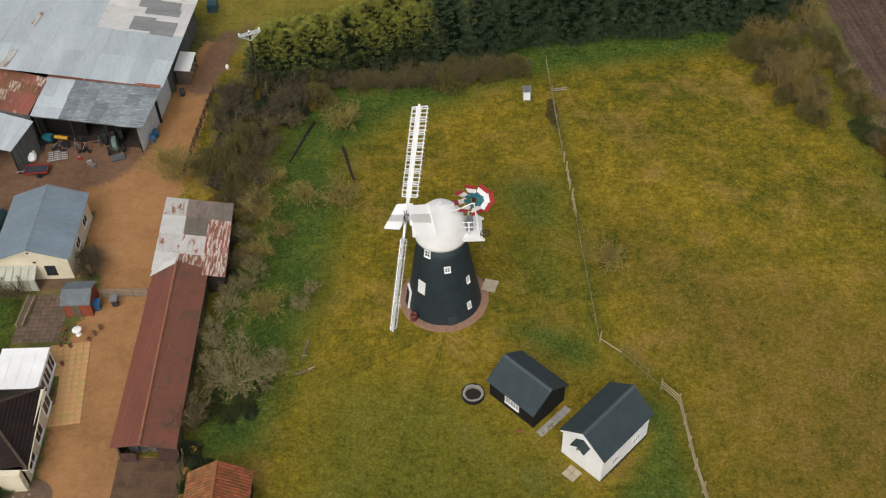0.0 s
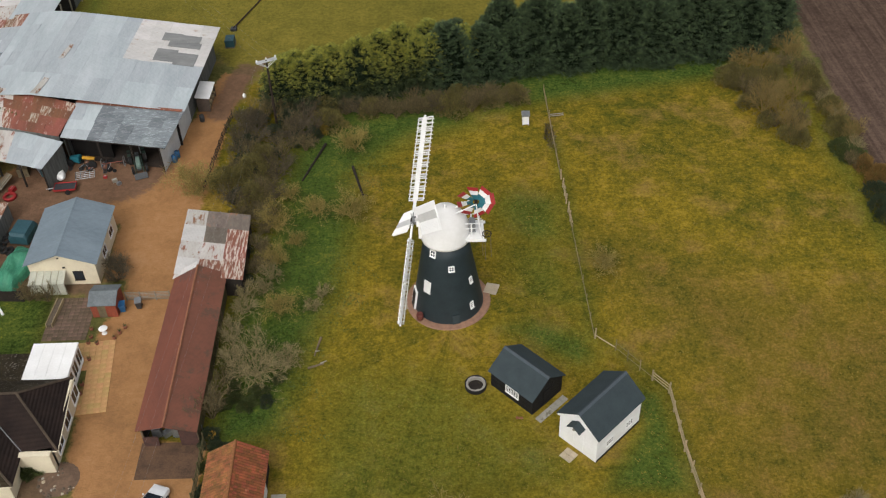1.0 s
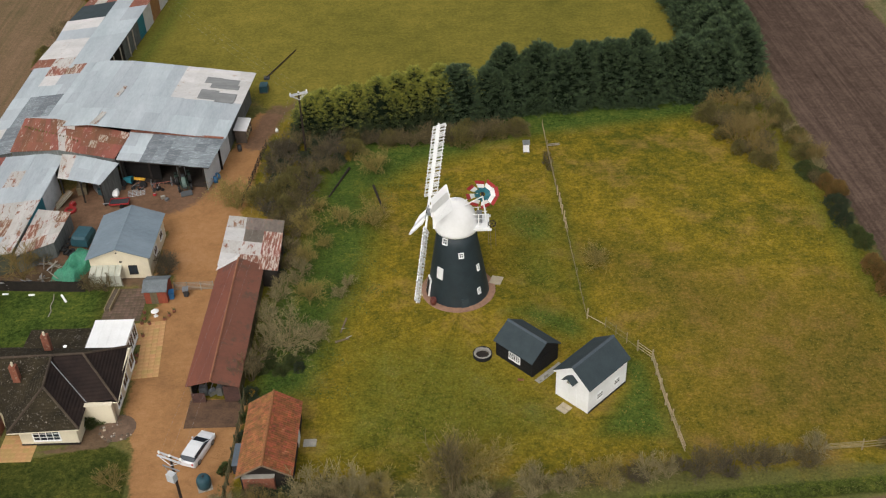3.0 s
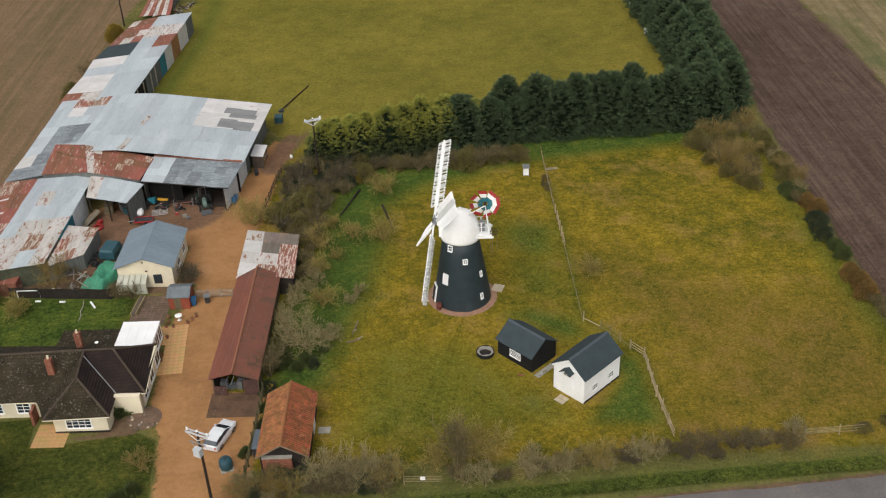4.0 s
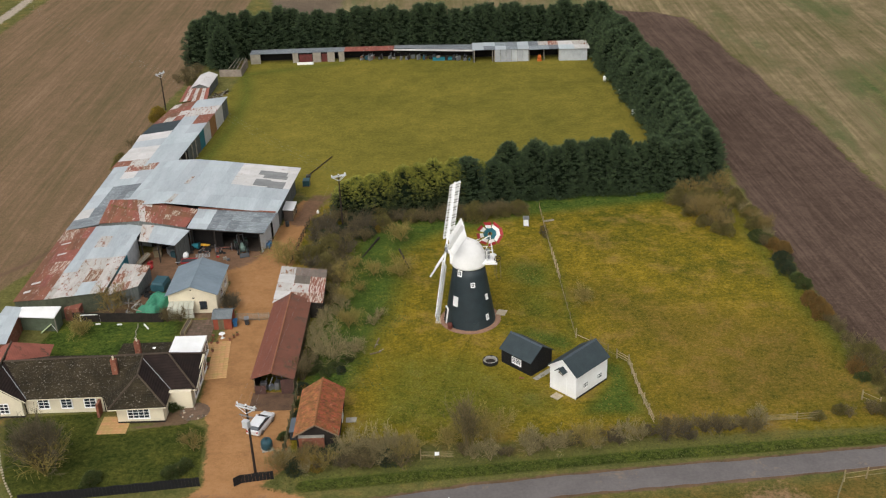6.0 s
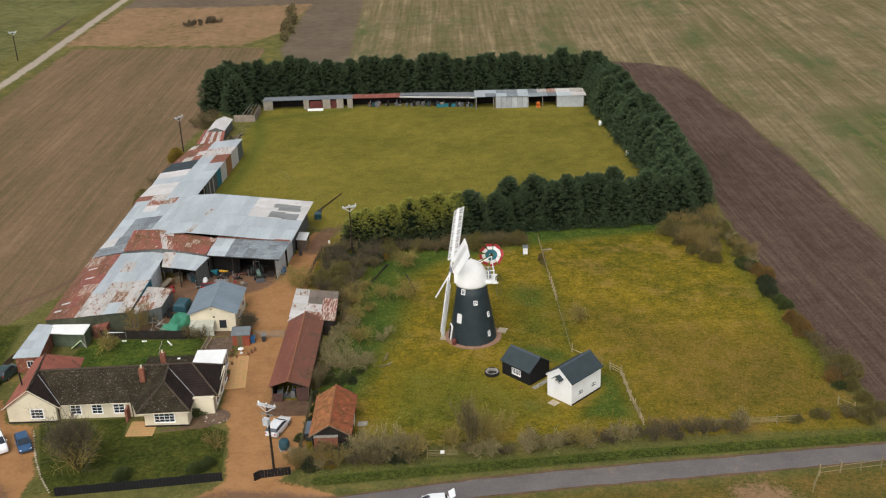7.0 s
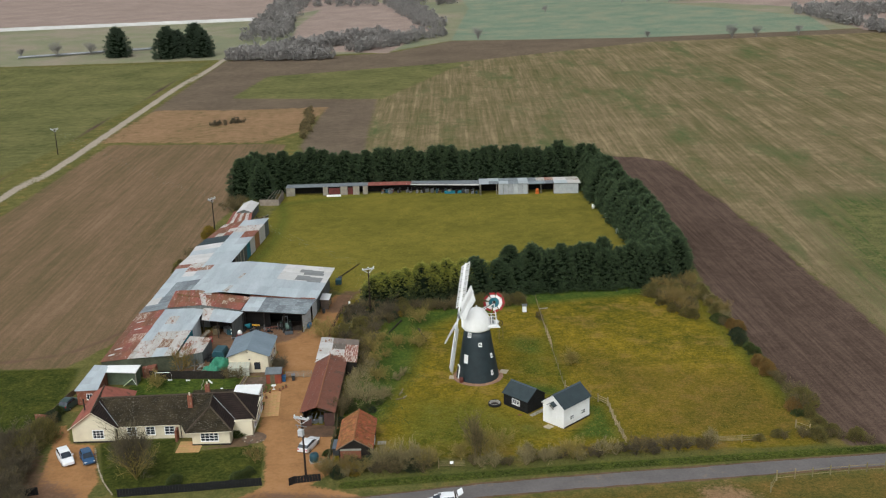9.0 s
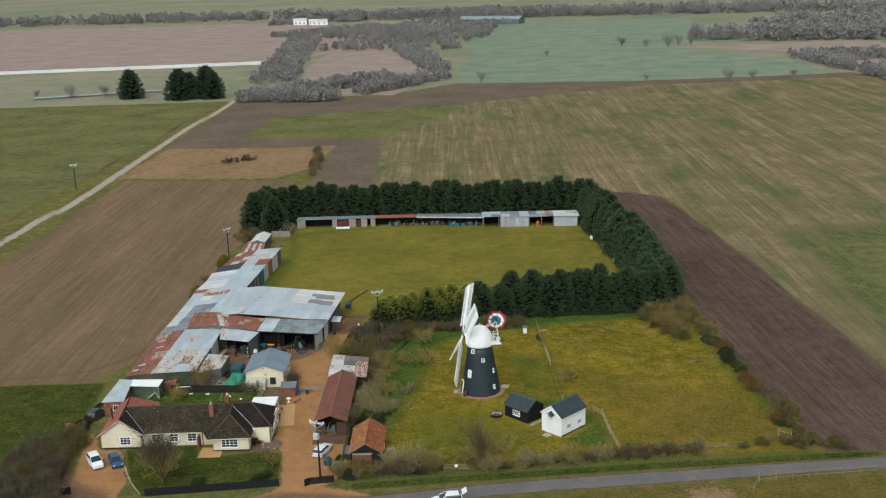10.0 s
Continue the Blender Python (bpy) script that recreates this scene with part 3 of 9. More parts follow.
    tint = nt.nodes.new("ShaderNodeCombineColor")
    for k in range(3):
        nt.links.new(grit.outputs[0], tint.inputs[k])
    col = mix(nt, 0.8, col, tint.outputs[0], "MULTIPLY")
    track = ramp(nt, n_fine, [(0.35, (0.28, 0.23, 0.18)), (0.65, (0.42, 0.36, 0.29))])
    col = mix(nt, zone("track"), col, track)
    gravel = ramp(nt, blend((n_broad, 0.25), (n_mid, 0.35), (n_fine, 0.25), (n_tuft, 0.15)), [(0.36, (0.21, 0.115, 0.052)), (0.5, (0.335, 0.175, 0.075)), (0.66, (0.42, 0.235, 0.115))])
    col = mix(nt, zone("gravel"), col, gravel)
    soil = ramp(nt, blend((n_mid, 0.5), (n_fine, 0.5)), [(0.36, (0.085, 0.053, 0.037)), (0.64, (0.17, 0.105, 0.072))])
    col = mix(nt, arith(nt, "MULTIPLY", zone("soil"), 0.85), col, soil)
    nt.links.new(col, b.inputs["Base Color"])
    bumped(nt, b, blend((n_fine, 0.4), (n_grain, 0.4), (n_tuft, 0.2)), 0.5, 0.35)
    return m


gm.materials.append(ground_material())
tagged(new("ground", gm), "olive winter grass, fields and gravel yard on flat land", "ground", kind="structure")


def ribbon(line, half, z, seed=0, step=1.5, ragged=0.12):
    """A flat strip along a line, with a slightly ragged edge and a shallow camber."""
    rnd = random.Random(seed)
    pts = []
    for (x0, y0), (x1, y1) in zip(line, line[1:]):
        n = max(1, int(math.hypot(x1 - x0, y1 - y0) / step))
        pts += [(x0 + (x1 - x0) * i / n, y0 + (y1 - y0) * i / n) for i in range(n)]
    pts.append(line[-1])
    bm, rows = bmesh.new(), []
    for i, (x, y) in enumerate(pts):
        a, c = pts[max(0, i - 1)], pts[min(len(pts) - 1, i + 1)]
        d = Vector((c[0] - a[0], c[1] - a[1])).normalized()
        n = Vector((-d.y, d.x))
        w = [half + rnd.uniform(-ragged, ragged), half + rnd.uniform(-ragged, ragged)]
        rows.append([bm.verts.new((x + n.x * s, y + n.y * s, zz)) for s, zz in ((w[0], -0.02), (w[0] - 0.15, z), (0, z + 0.05), (-w[1] + 0.15, z), (-w[1], -0.02))])
    for p, q in zip(rows, rows[1:]):
        for i in range(4):
            bm.faces.new((p[i], p[i + 1], q[i + 1], q[i]))
    return bm


ASPHALT = surface("worn_asphalt", (0.15, 0.135, 0.13), (0.105, 0.095, 0.092), 0.25, 3, 0.9, stain=(0.19, 0.15, 0.12), stain_at=0.62, stain_scale=0.2, bump=0.1)
solid("road", ribbon(ROADLINE, 1.72, 0.03, 3), ASPHALT, label="worn grey asphalt country lane", category="road", kind="structure")


# ---------------------------------------------------------------- building kit
def window(parent, m, w, h, cols=2, rows=2, frame_mat=None, bar=0.06, proud=0.05):
    """A casement in the plane x-z of m, facing -y: frame with glazing bars, and glass set back in it."""
    t = bar * 0.65
    bm = bmesh.new()
    a = [[bm.verts.new((x, y, z)) for x, z in ((-w / 2 - k, -k), (w / 2 + k, -k), (w / 2 + k, h + k), (-w / 2 - k, h + k))] for y in (-proud, 0.03) for k in (t, -t)]
    for p, q in ((0, 1), (1, 3), (3, 2), (2, 0)):
        for n in range(4):
            bm.faces.new((a[p][n], a[p][(n + 1) % 4], a[q][(n + 1) % 4], a[q][n]))
    f = part("window", bm, frame_mat or WHITE, parent)
    f.matrix_local = m
    t = bar * 0.35
    for i in range(1, cols):
        x = -w / 2 + w * i / cols
        part("glazing_bar", boxed(x - t, -proud + 0.01, t, x + t, 0.025, h - t), frame_mat or WHITE, f)
    for j in range(1, rows):
        z = h * j / rows
        part("glazing_bar", boxed(-w / 2 + t, -proud + 0.014, z - t, w / 2 - t, 0.024, z + t), frame_mat or WHITE, f)
    part("glass", boxed(-w / 2, -0.02, 0, w / 2, 0.02, h), GLASS, f)
    part("sill", boxed(-w / 2 - 0.06, -proud - 0.06, -0.08, w / 2 + 0.06, 0.0, -0.03), frame_mat or WHITE, f)
    return f


def gabled(name, m, length, width, eave, ridge, walls, roof, label, category="shed", over=0.2, end=0.15, thick=0.08, ridge_mat=None, roof2=None, group=""):
    """A rectangular building, its ridge along local x, with a solid wall body, two roof slopes and a ridge capping."""
    t = thing(name, m, label, category, group)
    L, W = length / 2, width / 2
    bm = bmesh.new()
    pts = [(-W, 0), (W, 0), (W, eave), (0, ridge - 0.02), (-W, eave)]
    a, b = [[bm.verts.new((x, y, z)) for y, z in pts] for x in (-L, L)]
    bm.faces.new(a[::-1])
    bm.faces.new(b)
    for i in range(5):
        j = (i + 1) % 5
        bm.faces.new((a[i], a[j], b[j], b[i]))
    bmesh.ops.recalc_face_normals(bm, faces=bm.faces)
    part("wall", bm, walls, t)
    k = (ridge - eave) / W
    e, lift = W + over, 0.09
    ze = eave - k * over + lift
    part("roof", slabbed([(-L - end, -e, ze), (L + end, -e, ze), (L + end, 0, ridge + lift), (-L - end, 0, ridge + lift)], thick), roof, t)
    part("roof", slabbed([(-L - end, 0, ridge + lift), (L + end, 0, ridge + lift), (L + end, e, ze), (-L - end, e, ze)], thick), roof2 or roof, t)
    if ridge_mat:
        bm = bmesh.new()
        slab(bm, [(-L - end, -0.2, ridge + lift + 0.03 - 0.2 * k), (L + end, -0.2, ridge + lift + 0.03 - 0.2 * k), (L + end, 0, ridge + lift + 0.05), (-L - end, 0, ridge + lift + 0.05)], 0.04)
        slab(bm, [(-L - end, 0, ridge + lift + 0.05), (L + end, 0, ridge + lift + 0.05), (L + end, 0.2, ridge + lift + 0.03 - 0.2 * k), (-L - end, 0.2, ridge + lift + 0.03 - 0.2 * k)], 0.04)
        part("ridge", bm, ridge_mat, t)
    return t


def facing(x, y, z, deg):
    """Pose on a wall whose outward normal points along deg (0 is +x), local -y outwards."""
    return pose(x, y, z, 0, 0, deg + 90)


# ---------------------------------------------------------------- the tower mill
mill = thing("windmill", pose(-0.28, 3.6, 0), "black tarred tower windmill with white cap and sails", "windmill")
TH = 9.1


def tower_r(z):
    return 3.6 - 1.46 * z / TH


part("tower", lathe(bmesh.new(), [(tower_r(z), z) for z in (0, 1.5, 3, 4.5, 6, 7.5, 9.1)] + [(0, 9.1)], 56), TAR, mill, "black tarred brick tower")
part("base_ring", lathe(bmesh.new(), [(3.5, 0.1), (4.28, 0.09), (4.34, 0.0)], 56, smooth=False), BRICKPATH, mill, "ring of weathered red brick paving")
part("curb", lathe(bmesh.new(), [(2.2, 8.9), (2.38, 8.92), (2.38, 9.12), (2.1, 9.14)], 56), WHITE, mill, "white curb under the cap")
cap = part("cap", lathe(bmesh.new(), [(2.3, 8.95), (2.44, 8.98), (2.45, 9.2), (2.4, 9.75), (2.3, 10.3), (2.12, 10.9), (1.82, 11.5), (1.4, 12.0), (0.85, 12.38), (0.3, 12.56), (0.12, 12.6), (0.1, 12.7), (0.16, 12.8), (0.1, 12.92), (0, 12.95)], 40), CAPWHITE, mill, "white painted domed cap")
bm = bmesh.new()
for sgn in (-1, 1):
    slab(bm, [(-2.75, 0.8 * sgn, 10.9), (-0.4, 0.8 * sgn, 11.3), (-0.4, 0, 12.2), (-2.75, 0, 11.9)][::sgn], 0.08)
box(bm, -2.6, -0.75, 9.3, -0.8, 0.75, 11.05)
part("storm_hatch", bm, CAPWHITE, mill, "white boarded housing of the windshaft")
for ang, z, w, h, cols, rows in ((-124, 8.0, 0.55, 0.7, 2, 2), (-80, 6.5, 0.5, 0.55, 2, 2), (-38, 4.2, 0.34, 0.66, 2, 3), (-46, 1.3, 0.36, 0.68, 2, 3)):
    r = tower_r(z) + 0.05
    window(mill, facing(r * math.cos(radians(ang)), r * math.sin(radians(ang)), z, ang) @ pose(0, 0, 0, -9.1), w, h, cols, rows, bar=0.09)
r = tower_r(3.4) + 0.05
sh = part("shutter", boxed(-0.42, -0.05, 0, 0.42, 0.03, 1.45), WHITE, mill, "closed white loading door")
sh.matrix_local = facing(r * math.cos(radians(-132)), r * math.sin(radians(-132)), 3.4, -132) @ pose(0, 0, 0, -9.1)
r = tower_r(0.12) + 0.04
dr = part("door", boxed(-0.6, -0.12, 0, 0.6, 0.06, 2.25), WHITE, mill, "white door frame of the tower")
dr.matrix_local = facing(r * math.cos(radians(-168)), r * math.sin(radians(-168)), 0.12, -168) @ pose(0, 0, 0, -9.1)
part("leaf", boxed(-0.45, -0.15, 0.02, 0.45, -0.1, 2.1), DARKTIMBER, dr)
r = tower_r(0.1) + 0.05
bd = part("blocked_door", boxed(-0.4, -0.03, 0, 0.4, 0.03, 1.1), FELT, mill, "grey painted low hatch")
bd.matrix_local = facing(r * math.cos(radians(-78)), r * math.sin(radians(-78)), 0.1, -78) @ pose(0, 0, 0, -9.1)

# sails: the shaft points along -x and a little up
AX = Vector((-0.963, -0.05, 0.264)).normalized()
D1 = Vector((0.148, 0.722, 0.676))
D1 = (D1 - AX * D1.dot(AX)).normalized()
D2 = AX.cross(D1)
HUB = Vector((-2.75, -0.05, 11.05))
part("windshaft", tubed(HUB - AX * 1.6, HUB + AX * 0.55, 0.28, 0.22, 12), DARKTIMBER, mill, "dark iron windshaft")
bm = tubed(HUB + AX * 0.0, HUB + AX * 0.5, 0.42, 0.42, 10)
for k in range(4):
    d = D1 * math.cos(k * math.pi / 2 + 0.78) + D2 * math.sin(k * math.pi / 2 + 0.78)
    tube(bm, HUB + AX * 0.4, HUB + AX * 0.5 + d * 0.9, 0.05, 0.05, 5)
part("spider", bm, METAL, mill, "iron spider on the sail cross")
slat = None
for k in range(4):
    d = D1 * math.cos(k * math.pi / 2) + D2 * math.sin(k * math.pi / 2)
    e = AX.cross(d)
    m = Matrix((( d.x, e.x, AX.x, 0), (d.y, e.y, AX.y, 0), (d.z, e.z, AX.z, 0), (0, 0, 0, 1)))
    m = Matrix.Translation(HUB + AX * (0.12 if k % 2 else 0.36)) @ m @ pose(0, 0, 0, 22)
    bm = bmesh.new()
    A0, A1, SL, SR = 1.9, 10.0, 1.08, 1.42
    a = [bm.verts.new(v) for v in ((0, -0.17, -0.09), (0, 0.17, -0.09), (0, 0.17, 0.09), (0, -0.17, 0.09))]
    b = [bm.verts.new(v) for v in ((10.25, -0.09, -0.07), (10.25, 0.09, -0.07), (10.25, 0.09, 0.07), (10.25, -0.09, 0.07))]
    bm.faces.new(a[::-1]), bm.faces.new(b)
    for i in range(4):
        bm.faces.new((a[i], a[(i + 1) % 4], b[(i + 1) % 4], b[i]))
    for y in (SL, -SR):
        box(bm, A0, y - 0.035, -0.035, A1, y + 0.035, 0.035)
    for y in (0.38, -0.38):
        box(bm, A0, y - 0.03, -0.03, A1, y + 0.03, 0.03)
    box(bm, A0 - 0.1, -0.36, 0.02, A1, 0.36, 0.06)
    for i in range(8):
        x = A0 + (A1 - A0) * i / 7
        box(bm, x - 0.05, -SR, -0.045, x + 0.05, SL, 0.045)
    sail = part("sail", bm, WHITE, mill, "white patent sail with open shutters")
    sail.matrix_local = m
    if slat is None:
        slats = []
        for y0, y1 in ((0.38, SL + 0.06), (-SR - 0.12, -0.38)):
            me = bpy.data.meshes.new("slat")
            bmv = boxed(-0.02, y0, -0.12, 0.02, y1, 0.12, m=pose(0, 0, 0, 0, 14))
            bmv.to_mesh(me)
            bmv.free()
            me.materials.append(WHITE)
            slats.append(me)
        slat = True
    for i in range(7):
        for j in range(3):
            for me in slats:
                o = new("slat", me)
                o.parent = sail
                o.location = (A0 + (A1 - A0) * (i + (j + 0.5) / 3.0) / 7, 0, 0)

# fantail and its stage behind the cap
FAN = Vector((2.98, -0.55, 13.6))
part("fan_hub", tubed(FAN - Vector((0, 0.25, 0)), FAN + Vector((0, 0.6, 0)), 0.16, 0.16, 10), DARKTIMBER, mill)


def blade_strip(r0, r1):
    bm = bmesh.new()
    w = lambda r: 0.12 + 0.46 * r / 1.75
    pts = [(r0, -w(r0), 0.015), (r1, -w(r1), 0.015), (r1, w(r1), 0.015), (r0, w(r0), 0.015)]
    return slab(bm, pts, 0.03)


strips = []
for nm, r0, r1, mt in (("fan_blade", 0.87, 1.36, WHITE), ("tip", 1.36, 1.78, REDPAINT), ("root", 0.3, 0.87, TEAL)):
    me = bpy.data.meshes.new(nm)
    bmv = blade_strip(r0, r1)
    bmv.to_mesh(me)
    bmv.free()
    me.materials.append(mt)
    strips.append((nm, me))
for i in range(8):
    b = new("fan_blade", strips[0][1])
    b.parent = mill
    b.matrix_local = Matrix.Translation(FAN) @ pose(0, 0, 0, 90) @ pose(0, 0, 0, 0, 0, 45 * i + 10) @ pose(0, 0, 0, -22)
    tagged(b, "white fan blade with red tip and teal root")
    for nm, me in strips[1:]:
        o = new(nm, me)
        o.parent = b
part("fan_stage", boxed(1.6, -1.5, 9.55, 3.7, 1.3, 9.68), WHITE, mill, "white platform behind the cap")
for y in (-1.45, 1.2):
    part("stage_beam", boxed(0.8, y - 0.09, 9.35, 3.9, y + 0.09, 9.56), WHITE, mill)
for x, y in ((2.5, -0.95), (3.4, -0.95), (2.5, 0.45), (3.4, 0.45)):
    part("stage_post", tubed((x, y, 9.6), (2.98, y * 0.8, 13.55) if x > 3 else (x, y, 11.2), 0.085, 0.07, 4), WHITE, mill)
for y in (-0.95, 0.45):
    part("brace", tubed((1.0, y * 0.6, 12.2), (2.98, y * 0.8, 13.45), 0.08, 0.07, 4), WHITE, mill)
    part("rail", tubed((1.9, y, 10.6), (3.5, y, 10.6), 0.045, 0.045, 4), WHITE, mill)
    part("rail", tubed((1.9, y, 11.2), (3.4, y, 11.2), 0.045, 0.045, 4), WHITE, mill)
part("fan_drive", boxed(2.3, -0.6, 9.8, 2.9, 0.2, 11.0), METAL, mill, "dark iron gear box of the fantail")
bm = bmesh.new()
for i in range(18):
    a0, a1 = 2 * math.pi * i / 18, 2 * math.pi * (i + 1) / 18
    tube(bm, (3.95 + 0.42 * math.cos(a0), -1.3, 10.15 + 0.42 * math.sin(a0)), (3.95 + 0.42 * math.cos(a1), -1.3, 10.15 + 0.42 * math.sin(a1)), 0.05, 0.05, 5, False)
    if i % 3 == 0:
        tube(bm, (3.95, -1.3, 10.15), (3.95 + 0.42 * math.cos(a0), -1.3, 10.15 + 0.42 * math.sin(a0)), 0.03, 0.03, 4, False)
part("chain_wheel", bm, DARKTIMBER, mill, "dark iron chain wheel")
bm = bmesh.new()
for x, bot in ((3.5, 7.3), (3.75, 6.6), (4.3, 7.1)):
    tube(bm, (x, -1.3, 10.0), (x + 0.08, -1.3, bot), 0.025, 0.025, 4)
part("chain", bm, TIMBER, mill, "hanging control chain")

solid("stone_slab", slabbed([(3.3, 4.4, 0.1), (4.6, 4.0, 0.1), (5.1, 5.4, 0.1), (3.8, 5.8, 0.1)], 0.14), STONEPAD, label="pale stone slab beside the mill tower", category="slab")
solid("stone_slab", slabbed([(-5.3, 2.6, 0.08), (-3.9, 2.3, 0.08), (-3.8, 3.6, 0.08), (-5.2, 3.9, 0.08)], 0.12), STONEPAD, label="grey stone slab at the mill door", category="slab")
bb = thing("barrel", pose(-3.2, 0.85, 0.1), "small rusty red barrel beside the tower", "barrel")
part("body", lathe(bmesh.new(), [(0, 0), (0.3, 0.0), (0.36, 0.3), (0.36, 0.55), (0.3, 0.85), (0.26, 0.8), (0, 0.78)], 14), surface("barrel_red", (0.18, 0.05, 0.035), (0.09, 0.03, 0.024), 2, 9, 0.6), bb)

# ---------------------------------------------------------------- white shed and black shed
ws = gabled("white_shed", pose(13.2, -13.5, 0, 0, 0, 44.5), 6.3, 4.25, 3.5, 5.1, WHITE, FELT, "white painted shed with dark felt roof", over=0.28, end=0.18, ridge_mat=FELTRIDGE)
part("plinth", boxed(-3.14, -2.17, 0, 3.14, 2.17, 0.22), BLACKWOOD, ws, "black painted plinth")
for x in (-1.3, 1.5):
    window(ws, pose(x, -2.13, 1.0), 0.95, 0.72, 3, 2, bar=0.1)
dr = part("door", boxed(-3.16, -0.5, 0.2, -3.1, 0.45, 2.2), WHITE, ws, "white plank door")
part("door_frame", boxed(-3.19, -0.62, 0.2, -3.1, -0.52, 2.35), WHITE, dr)
part("door_frame", boxed(-3.19, 0.47, 0.2, -3.1, 0.57, 2.35), WHITE, dr)
bm = bmesh.new()
slab(bm, [(-4.0, -0.75, 3.5), (-3.05, -0.75, 3.5), (-3.05, 0, 4.05), (-4.0, 0, 4.05)], 0.06)
slab(bm, [(-4.0, 0, 4.05), (-3.05, 0, 4.05), (-3.05, 0.75, 3.5), (-4.0, 0.75, 3.5)], 0.06)
part("hoist_roof", bm, FELT, ws, "small felt-covered hoist canopy")
bm = boxed(-3.95, -0.1, 3.45, -3.05, 0.1, 3.62)
tube(bm, (-3.9, 0, 3.5), (-3.1, 0, 2.6), 0.05, 0.05, 4)
part("hoist_beam", bm, GREYTIMBER, ws)
for y in (-2.14, 2.02):
    part("downpipe", tubed((3.12, y + 0.05, 0.2), (3.12, y + 0.05, 3.4), 0.05, 0.05, 6), GREYTIMBER, ws)
for sgn in (-1, 1):
    part("bargeboard", slabbed([(-3.3, sgn * 2.35, 3.25), (-3.22, sgn * 2.35, 3.25), (-3.22, 0, 5.1), (-3.3, 0, 5.1)][::-sgn], 0.18), WHITE, ws)
step = thing("doorstep", pose(10.25, -16.25, 0, 0, 0, 44.5), "pale flagstone doorstep of the white shed", "doorstep")
for i in range(2):
    for j in range(2):
        part("flagstone", boxed(-0.75 + 0.62 * i, -0.6 + 0.62 * j, 0, -0.17 + 0.62 * i, -0.02 + 0.62 * j, 0.07), STONEPAD, step)

bs = gabled("black_shed", pose(6.9, -8.4, 0, 0, 0, -46), 5.2, 4.1, 2.25, 3.65, BLACKWOOD, FELT, "black boarded shed with dark felt roof", over=0.3, end=0.2, ridge_mat=FELTRIDGE)
window(bs, pose(0.1, -2.08, 0.85), 1.55, 0.85, 5, 4, bar=0.07)
for i in range(9):
    part("board", boxed(-2.6, -2.09, 0.1 + i * 0.235, 2.6, -2.05, 0.3 + i * 0.235), BLACKWOOD, bs)
part("door", boxed(2.6, -0.6, 0.1, 2.66, 0.6, 2.0), BLACKWOOD, bs)
pad = thing("concrete_ramp", pose(9.1, -11.05, 0, 0, 0, -46), "grey concrete slab path beside the black shed", "path")
for i in range(6):
    part("slab", boxed(-0.35, -1.95 + 0.65 * i, 0, 0.35, -1.33 + 0.65 * i, 0.06), CONCRETE, pad)
for k, (x, y) in enumerate(((6.0, -12.0), (16.6, -12.9))):
    br = thing("brick_pile", pose(x, y, 0, 0, 0, 30 * k), "small pile of orange bricks by the shed wall", "bricks", "brick piles")
    for i in range(4):
        part("brick", boxed(-0.3 + 0.22 * (i % 3), -0.12, 0.08 * (i // 3), -0.1 + 0.22 * (i % 3), 0.1, 0.075 + 0.08 * (i // 3)), BRICKRED, br)
well = thing("fire_pit", pose(2.12, -8.1, 0), "round stone-lined fire pit with a dark rim", "fire pit")
part("rim", lathe(bmesh.new(), [(0.98, 0), (1.02, 0.04), (1.05, 0.45), (1.03, 0.52), (0.97, 0.5), (0.95, 0.1)], 28), RUBBER, well, "blackened iron rim")
for i in range(14):
    a = 2 * math.pi * i / 14
    o = part("stone", boxed(-0.19, -0.1, 0.0, 0.19, 0.1, 0.4 + 0.05 * (i % 3)), CONCRETE, well)
    o.matrix_local = pose(0.83 * math.cos(a), 0.83 * math.sin(a), 0, 0, 0, math.degrees(a) + 90)
part("ash", lathe(bmesh.new(), [(0.84, 0.1), (0.4, 0.16), (0, 0.14)], 16), DARKTIMBER, well, "dark ash and charred sticks")
hive = thing("beehive", pose(9.7, 33.3, 0), "white wooden beehive box with grey lid", "beehive")
for i in range(3):
    part("box", boxed(-0.4 + 0.01 * i, -0.4, 0.2 + 0.42 * i, 0.4 - 0.01 * i, 0.4, 0.61 + 0.42 * i), WHITE, hive)
part("lid", slabbed([(-0.5, -0.5, 1.5), (0.5, -0.5, 1.5), (0.5, 0.5, 1.62), (-0.5, 0.5, 1.62)], 0.1), METAL, hive, "grey metal lid")
for x, y in ((-0.35, -0.35), (0.35, -0.35), (0.35, 0.35), (-0.35, 0.35)):
    part("leg", boxed(x - 0.05, y - 0.05, 0, x + 0.05, y + 0.05, 0.2), GREYTIMBER, hive)


# ---------------------------------------------------------------- fences
FENCEWOOD = surface("fence_timber", (0.42, 0.33, 0.19), (0.25, 0.19, 0.11), 1, 12, 0.9, vary=0.2)


